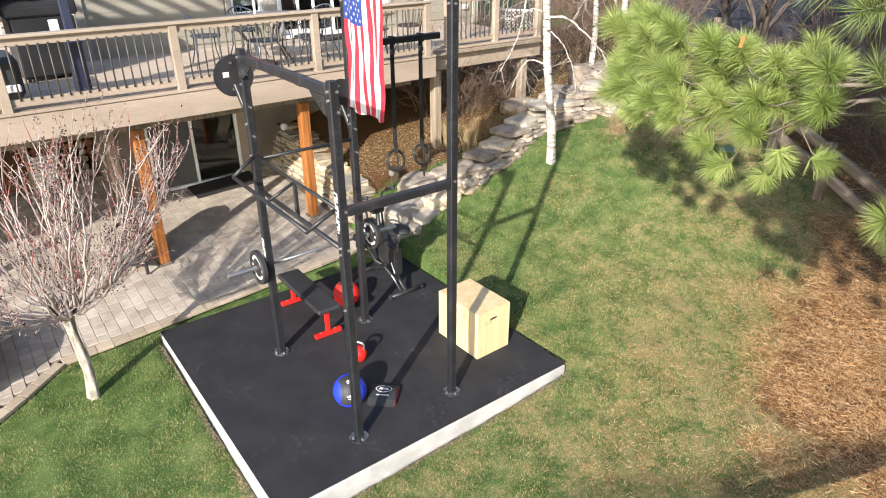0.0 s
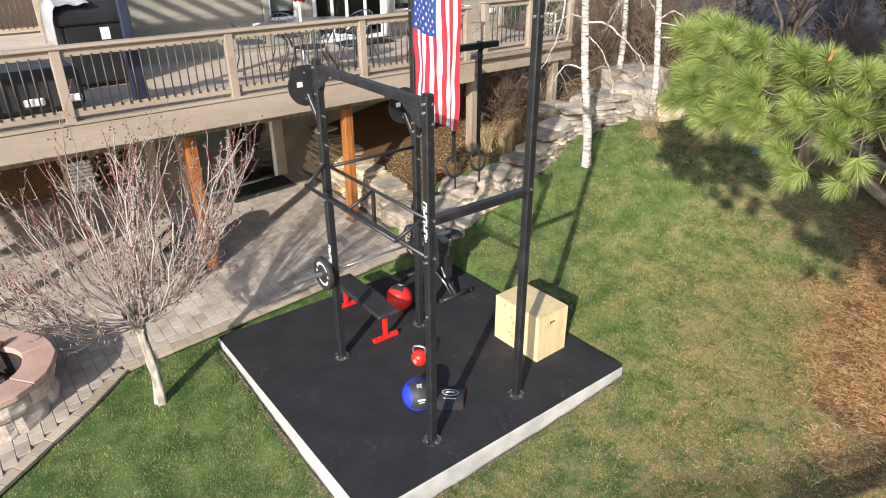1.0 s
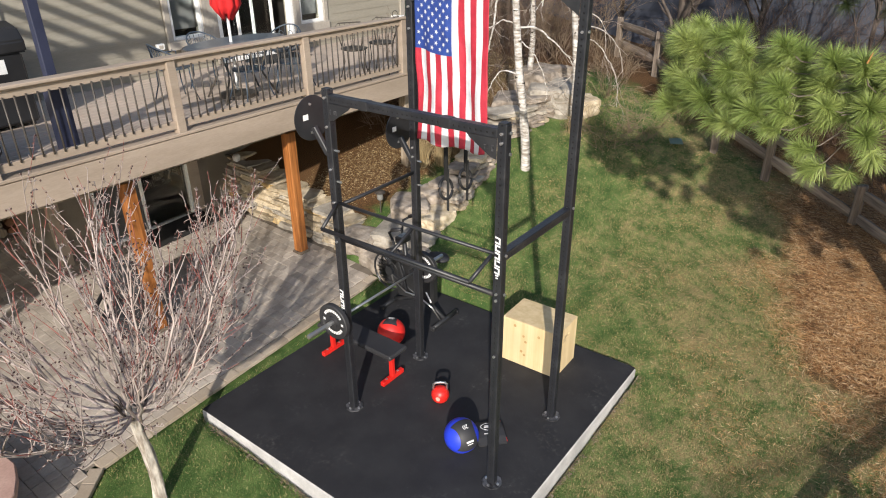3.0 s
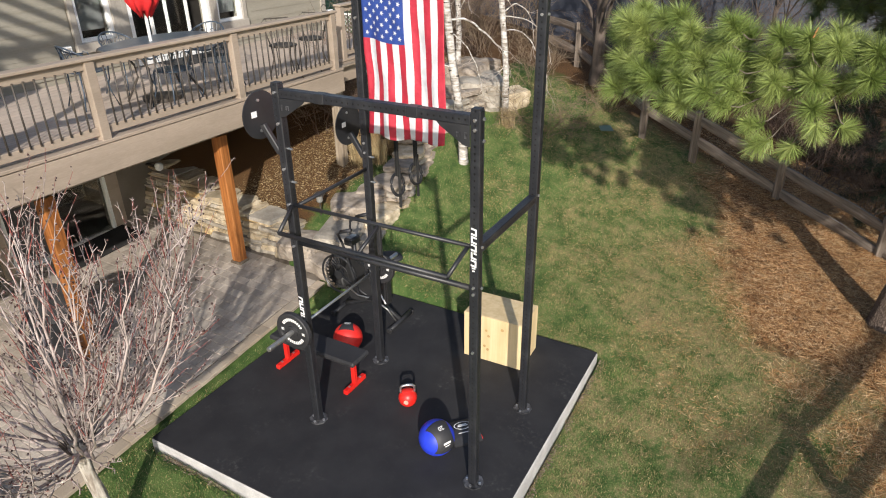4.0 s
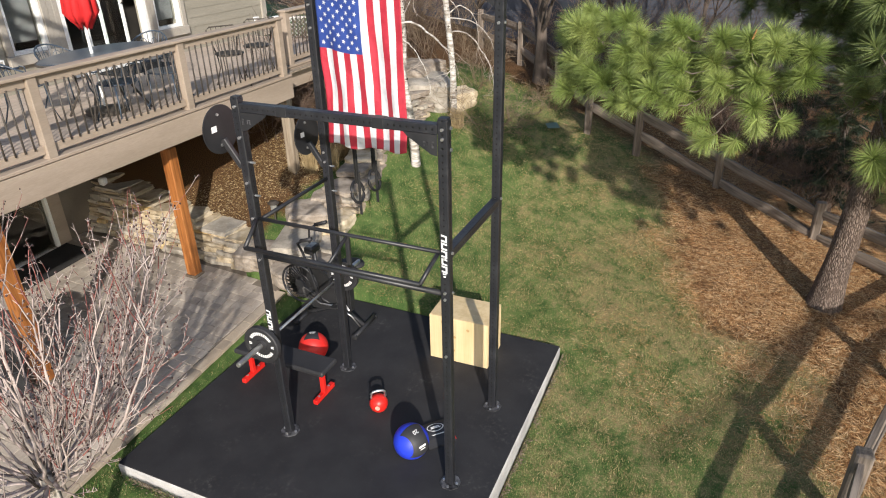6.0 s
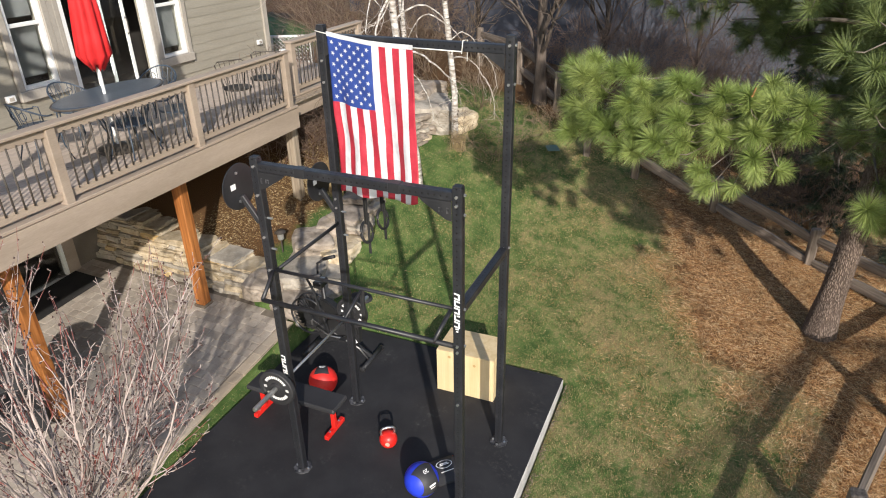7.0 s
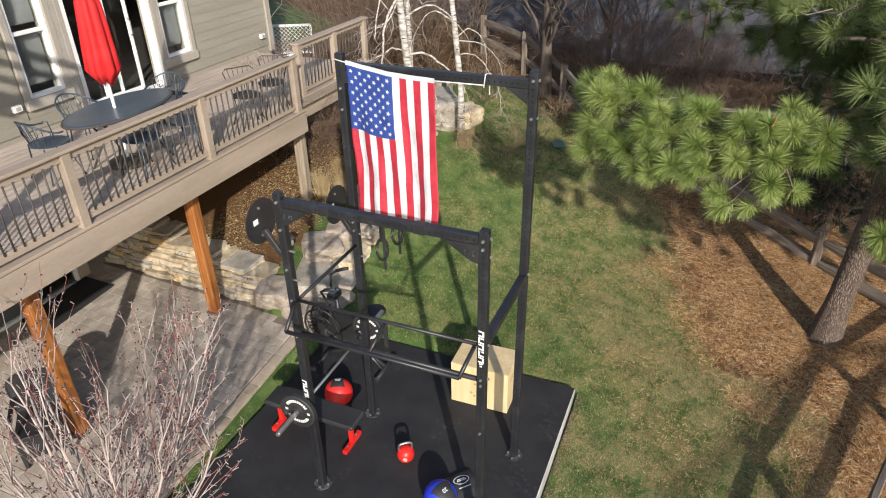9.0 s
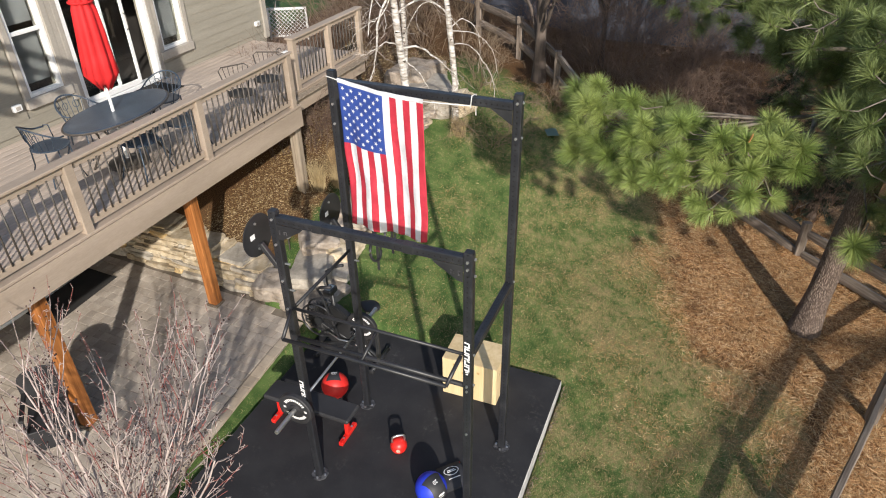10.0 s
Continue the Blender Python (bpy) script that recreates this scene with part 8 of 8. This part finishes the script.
build_deck_mat()
build_pergola()
build_grill()
build_storage()
build_wall_box(1.73, 3.1, "outlet_box", "white outdoor outlet box on the siding")
build_wall_box(7.22, 2.95, "outlet_box", "white outdoor outlet box on the siding")


def build_rail_ornament():
    root = thing("rail_ornament", (3.98, FRONT_Y + 0.03, DECK_Z + 0.867), 0, "small curled iron ornament on the rail cap", "ornament")
    bm = bmesh.new()
    pipe(bm, [(0.06 * math.cos(a * 0.6), 0, 0.05 + 0.05 * math.sin(a * 0.6)) for a in range(9)] + [(0.12, 0, 0.01), (0.2, 0, 0.01)], 0.006, 6)
    part("scroll", bm, IRON, root, smooth=True)
    part("foot", boxes(((0.14, 0, 0.008), (0.1, 0.05, 0.016)), bevel=0.004), WHITE_PAINT, root)


build_rail_ornament()


# ---- patio things ----
def build_patio_chair():
    z = float(patio_z(-0.78, 5.03))
    root = thing("metal_patio_chair", (-0.78, 5.03, z), -42, "black perforated metal patio chair beside the cedar post", "chair")
    part("seat", boxes(((0, 0, 0.42), (0.5, 0.5, 0.03)), ((0, -0.24, 0.4), (0.5, 0.02, 0.06)), bevel=0.008), BLACK_PLAIN, root)
    arch = [(-0.25, 0.36), (0.25, 0.36)] + [(0.25 * math.cos(k * math.pi / 12), 0.8 + 0.17 * math.sin(k * math.pi / 12)) for k in range(13)]
    bm = bmesh.new()
    prism(bm, arch, 0.012, Matrix(((1, 0, 0, 0), (0, 0, 1, 0.25), (0, 1, 0, 0), (0, 0, 0, 1))))
    back = part("backrest", bm, BLACK_PLAIN, root, "sheet-metal backrest with an arched top")
    bm = bmesh.new()
    pipe(bm, [(x, 0.256, z) for x, z in arch[1:] + [arch[0]]], 0.012, 6)
    part("rim", bm, BLACK_PLAIN, back, "rolled edge")
    part("apron", boxes(((0, -0.245, 0.27), (0.48, 0.012, 0.28)), bevel=0.003), BLACK_PLAIN, root, "sheet under the seat")
    for x in (-0.23, 0.23):
        for y in (-0.23, 0.23):
            part("leg", boxes(((x, y, 0.21), (0.04, 0.04, 0.42)), bevel=0.005), BLACK_PLAIN, root)
        part("armrest", boxes(((x, 0.0, 0.64), (0.05, 0.5, 0.03)), ((x, -0.23, 0.53), (0.03, 0.03, 0.22)), bevel=0.005), BLACK_PLAIN, root)


def build_patio_mat():
    root = thing("door_mat", (1.27, 7.05, float(patio_z(1.27, 7.05)) + 0.01), 0, "black coir mat before the basement door", "door mat")
    bm = boxes(((0, 0, 0.008), (1.2, 0.6, 0.016)), bevel=0.005)
    ob = part("mat", bm, MAT_BLACK, root)
    root.rotation_euler = (0.045, -0.05, 0)


def build_lantern(x, y):
    z = float(ground_z(np.float64(x), np.float64(y)))
    root = thing("path_light", (x, y, z), 0, "small dark path light on a stake", "garden light")
    bm = bmesh.new()
    rod(bm, (0, 0, -0.05), (0, 0, 0.24), 0.012, sides=8)
    part("stake", bm, IRON, root)
    bm = bmesh.new()
    lathe(bm, [(0.035, 0.22), (0.05, 0.24), (0.05, 0.33), (0.045, 0.34)], 14)
    part("lamp_glass", bm, surface("grey_lamp", (0.2, 0.2, 0.19), (0.3, 0.3, 0.28), 0.4), root)
    bm = bmesh.new()
    lathe(bm, [(0.085, 0.34), (0.09, 0.35), (0.05, 0.385), (0.0, 0.395)], 16)
    part("cap", bm, IRON, root)


def build_wood_pile():
    rng = random.Random(3)
    x, y = -0.95, 9.3
    root = thing("wood_pile", (x, y, float(patio_z(x, y))), 0, "stacked reddish split firewood in shade under the deck", "firewood")
    for k in range(63):
        bm = bmesh.new()
        px, pz = -0.6 + (k % 9) * 0.15 + rng.uniform(-0.02, 0.02), 0.08 + (k // 9) * 0.14
        rod(bm, (px, -0.2, pz), (px + rng.uniform(-0.03, 0.03), 0.2, pz + rng.uniform(-0.01, 0.01)), 0.08 * rng.uniform(0.75, 1.05), 0.072, rng.choice((5, 6, 7)))
        part("log", bm, BROWN_LOG if k % 3 else GREY_POST, root)


def build_striped_cushion():
    x, y = -1.35, 8.85
    root = thing("striped_cushion", (x, y, float(patio_z(x, y))), 0, "black and white striped cushion propped under the deck", "cushion")
    part("filling", boxes(((0, 0, 0.36), (0.42, 0.12, 0.6)), bevel=0.045), WHITE_PAINT, root, "white cover")
    for k in range(8):
        part("stripe", boxes(((0, 0, 0.1 + 0.072 * k), (0.424, 0.124, 0.034)), bevel=0.012), BLACK_VINYL, root, "black stripe" if k == 0 else "")


def build_spotlight():
    root = thing("flood_light", (2.59, 7.1, 1.05), 0, "small white flood light under the deck", "light fitting")
    bm = bmesh.new()
    lathe(bm, [(0.02, 0.0), (0.06, 0.03), (0.07, 0.1), (0.05, 0.13), (0.0, 0.135)], 14)
    part("housing", bm, WHITE_PAINT, root, smooth=True)
    part("bracket", boxes(((0, 0.16, 0.06), (0.04, 0.3, 0.03))), IRON, root)


def build_valve_lid():
    x, y = 8.4, 1.35
    root = thing("plastic_sheet", (x, y, float(ground_z(np.float64(x), np.float64(y))) + 0.03), 25, "pale green plastic panel lying on the lawn's far edge", "panel")
    part("panel", boxes(((0, 0, 0.006), (0.36, 0.24, 0.012)), bevel=0.004), GREEN_PAINT, root)


build_patio_chair()
build_patio_mat()
build_lantern(3.22, 4.3)
build_wood_pile()
build_striped_cushion()
build_spotlight()
build_valve_lid()


# ---- trees outside the view whose shade falls on the lawn ----
def build_shade_tree():
    at = Vector((-3.0, -14.6, -0.6))
    root = thing("bare_tree", at, 0, "leafless tree whose limbs shade the lawn", "tree")
    trunk([(0, 0, 0), (-0.5, 0.5, 3.0), (-1.6, 1.6, 6.3)], [0.3, 0.26, 0.17], PINE_BARK, root, 0.15, 12, 0.3)
    fork = Vector((-4.6, -13.0, 5.6))
    runs = (((fork, 0.12), ((-6.48, -10.88, 6.0), 0.11), ((-7.87, -10.17, 6.05), 0.1), ((-8.82, -9.76, 5.95), 0.09), ((-9.7, -9.55, 6.1), 0.08), ((-10.6, -9.3, 6.2), 0.04)),
            ((fork, 0.12), ((-6.43, -11.84, 6.0), 0.11), ((-7.41, -11.31, 6.0), 0.1), ((-8.55, -10.81, 6.0), 0.09), ((-9.4, -10.6, 6.1), 0.08), ((-10.4, -10.5, 6.2), 0.04)),
            (((-6.48, -10.88, 6.0), 0.06), ((-7.24, -11.24, 6.0), 0.045)),
            (((-9.0, -9.95, 5.97), 0.05), ((-9.49, -10.33, 6.0), 0.045), ((-10.2, -10.9, 6.1), 0.03)))
    segs = []
    for run in runs:
        for (p, r), (q, r2) in zip(run, run[1:]):
            segs.append((tuple(Vector(p) - at), tuple(Vector(q) - at), 0.68 * r, 0.68 * r2))
    tagged(mesh_part("crown", twig_mesh("crown", segs, PINE_LIMB, 8), root), kind="stuff")


build_shade_tree()


# ---- patio paving ----
def build_patio():
    rng = random.Random(2)
    root = thing("patio", (0, 0, 0), 0, "tumbled concrete paver patio with sandy edge stones", "paving", kind="structure")
    xs, ys = np.arange(-7.5, 2.56, 0.15), np.arange(1.0, 9.3, 0.15)
    verts, faces, idx = [], [], {}
    for y in ys:
        for x in xs:
            if y < float(patio_edge(x)) - 0.02:
                continue
            idx[(round(x, 3), round(y, 3))] = len(verts)
            verts.append((x, y, float(patio_z(x, y)) - 0.014))
    for y in ys:
        for x in xs:
            k = [idx.get((round(x + a * 0.15, 3), round(y + b * 0.15, 3))) for a, b in ((0, 0), (1, 0), (1, 1), (0, 1))]
            if None not in k:
                faces.append(k)
    mesh_part("joint_bed", mesh_arrays("joint_bed", verts, faces, JOINT_SAND), root, "sand between the pavers")
    # columns of three stone lengths, each with knocked corners
    W, T, lengths = 0.142, 0.05, (0.105, 0.145, 0.2)
    shapes = []
    for ln in lengths:
        row = []
        for s in range(5):
            bm = boxes(((0, 0, 0), (W - 0.004, ln - 0.004, T)), bevel=0.005)
            for v in bm.verts:
                v.co += Vector((0.004 * noise.noise(v.co * 22 + Vector((s * 3.1, ln * 40, 0))), 0.004 * noise.noise(v.co * 22 + Vector((0, s * 2.7, 5))), 0))
            row.append(to_mesh(bm, "paver", PAVER))
        shapes.append(row)
    tilt = Matrix.Rotation(math.atan(0.045), 4, "X") @ Matrix.Rotation(-math.atan(0.05), 4, "Y")
    spots = []
    for i in range(-52, 18):
        x = (i + 0.5) * W
        y = float(patio_edge(x)) + 0.142 * math.hypot(1, float(patio_edge(x + 0.05) - patio_edge(x - 0.05)) / 0.1) + rng.uniform(0, 0.02)
        while y < 8.9:
            kind = rng.choice((0, 1, 1, 2, 2))
            y += lengths[kind]
            c = y - lengths[kind] / 2
            if c < 1.2 or x > 2.3 or x < -7.4 or (c > 7.5 and x > -0.3):
                continue
            if math.hypot(x + 3.55, c - 3.58) < 0.55 or (x > 2.08 and c < 4.0):
                continue
            spots.append((x, c, kind))
    near = sorted(spots, key=lambda p: math.hypot(p[0] + 0.3, (p[1] - 4.3) * 1.1))

    def lie(x, y):
        z = float(patio_z(x, y)) - T / 2 + 0.0028 * rng.uniform(-1, 1)
        return Matrix.Translation((x, y, z)) @ tilt @ Matrix.Rotation(rng.uniform(-0.02, 0.02), 4, "Z") @ Matrix.Rotation(rng.uniform(-0.012, 0.012), 4, "X") @ Matrix.Rotation(rng.uniform(-0.012, 0.012), 4, "Y")
    for x, y, kind in near[:300]:
        piece("paver", rng.choice(shapes[kind]), root, lie(x, y))
    vs, fs = [], []
    plain = []
    for row in shapes:
        for me in row:
            me.calc_loop_triangles()
        plain.append([([v.co.copy() for v in me.vertices], [tuple(t.vertices) for t in me.loop_triangles]) for me in row])
    for x, y, kind in near[300:]:
        m = lie(x, y)
        k = len(vs)
        co, tris = rng.choice(plain[kind])
        vs += [tuple(m @ v) for v in co]
        fs += [(a + k, b + k, d + k) for a, b, d in tris]
    tagged(mesh_part("paver_field", mesh_arrays("paver_field", vs, fs, PAVER, False), root), kind="stuff")
    # a border course laid along the edge
    bm = boxes(((0, 0, 0), (0.192, 0.138, T)), bevel=0.005)
    edge = to_mesh(bm, "edge_paver", PAVER_EDGE)
    x = -4.6
    while x < 2.15:
        slope = float(patio_edge(x + 0.05) - patio_edge(x - 0.05)) / 0.1
        w = math.atan(slope)
        px, py = x - 0.068 * math.sin(w), float(patio_edge(x)) + 0.068 * math.cos(w)
        piece("edge_paver", edge, root, Matrix.Translation((px, py, float(patio_z(px, py)) - T / 2 + rng.uniform(-0.003, 0.002))) @ tilt @ Matrix.Rotation(w + rng.uniform(-0.02, 0.02), 4, "Z"))
        x += 0.196 * math.cos(w)


build_patio()
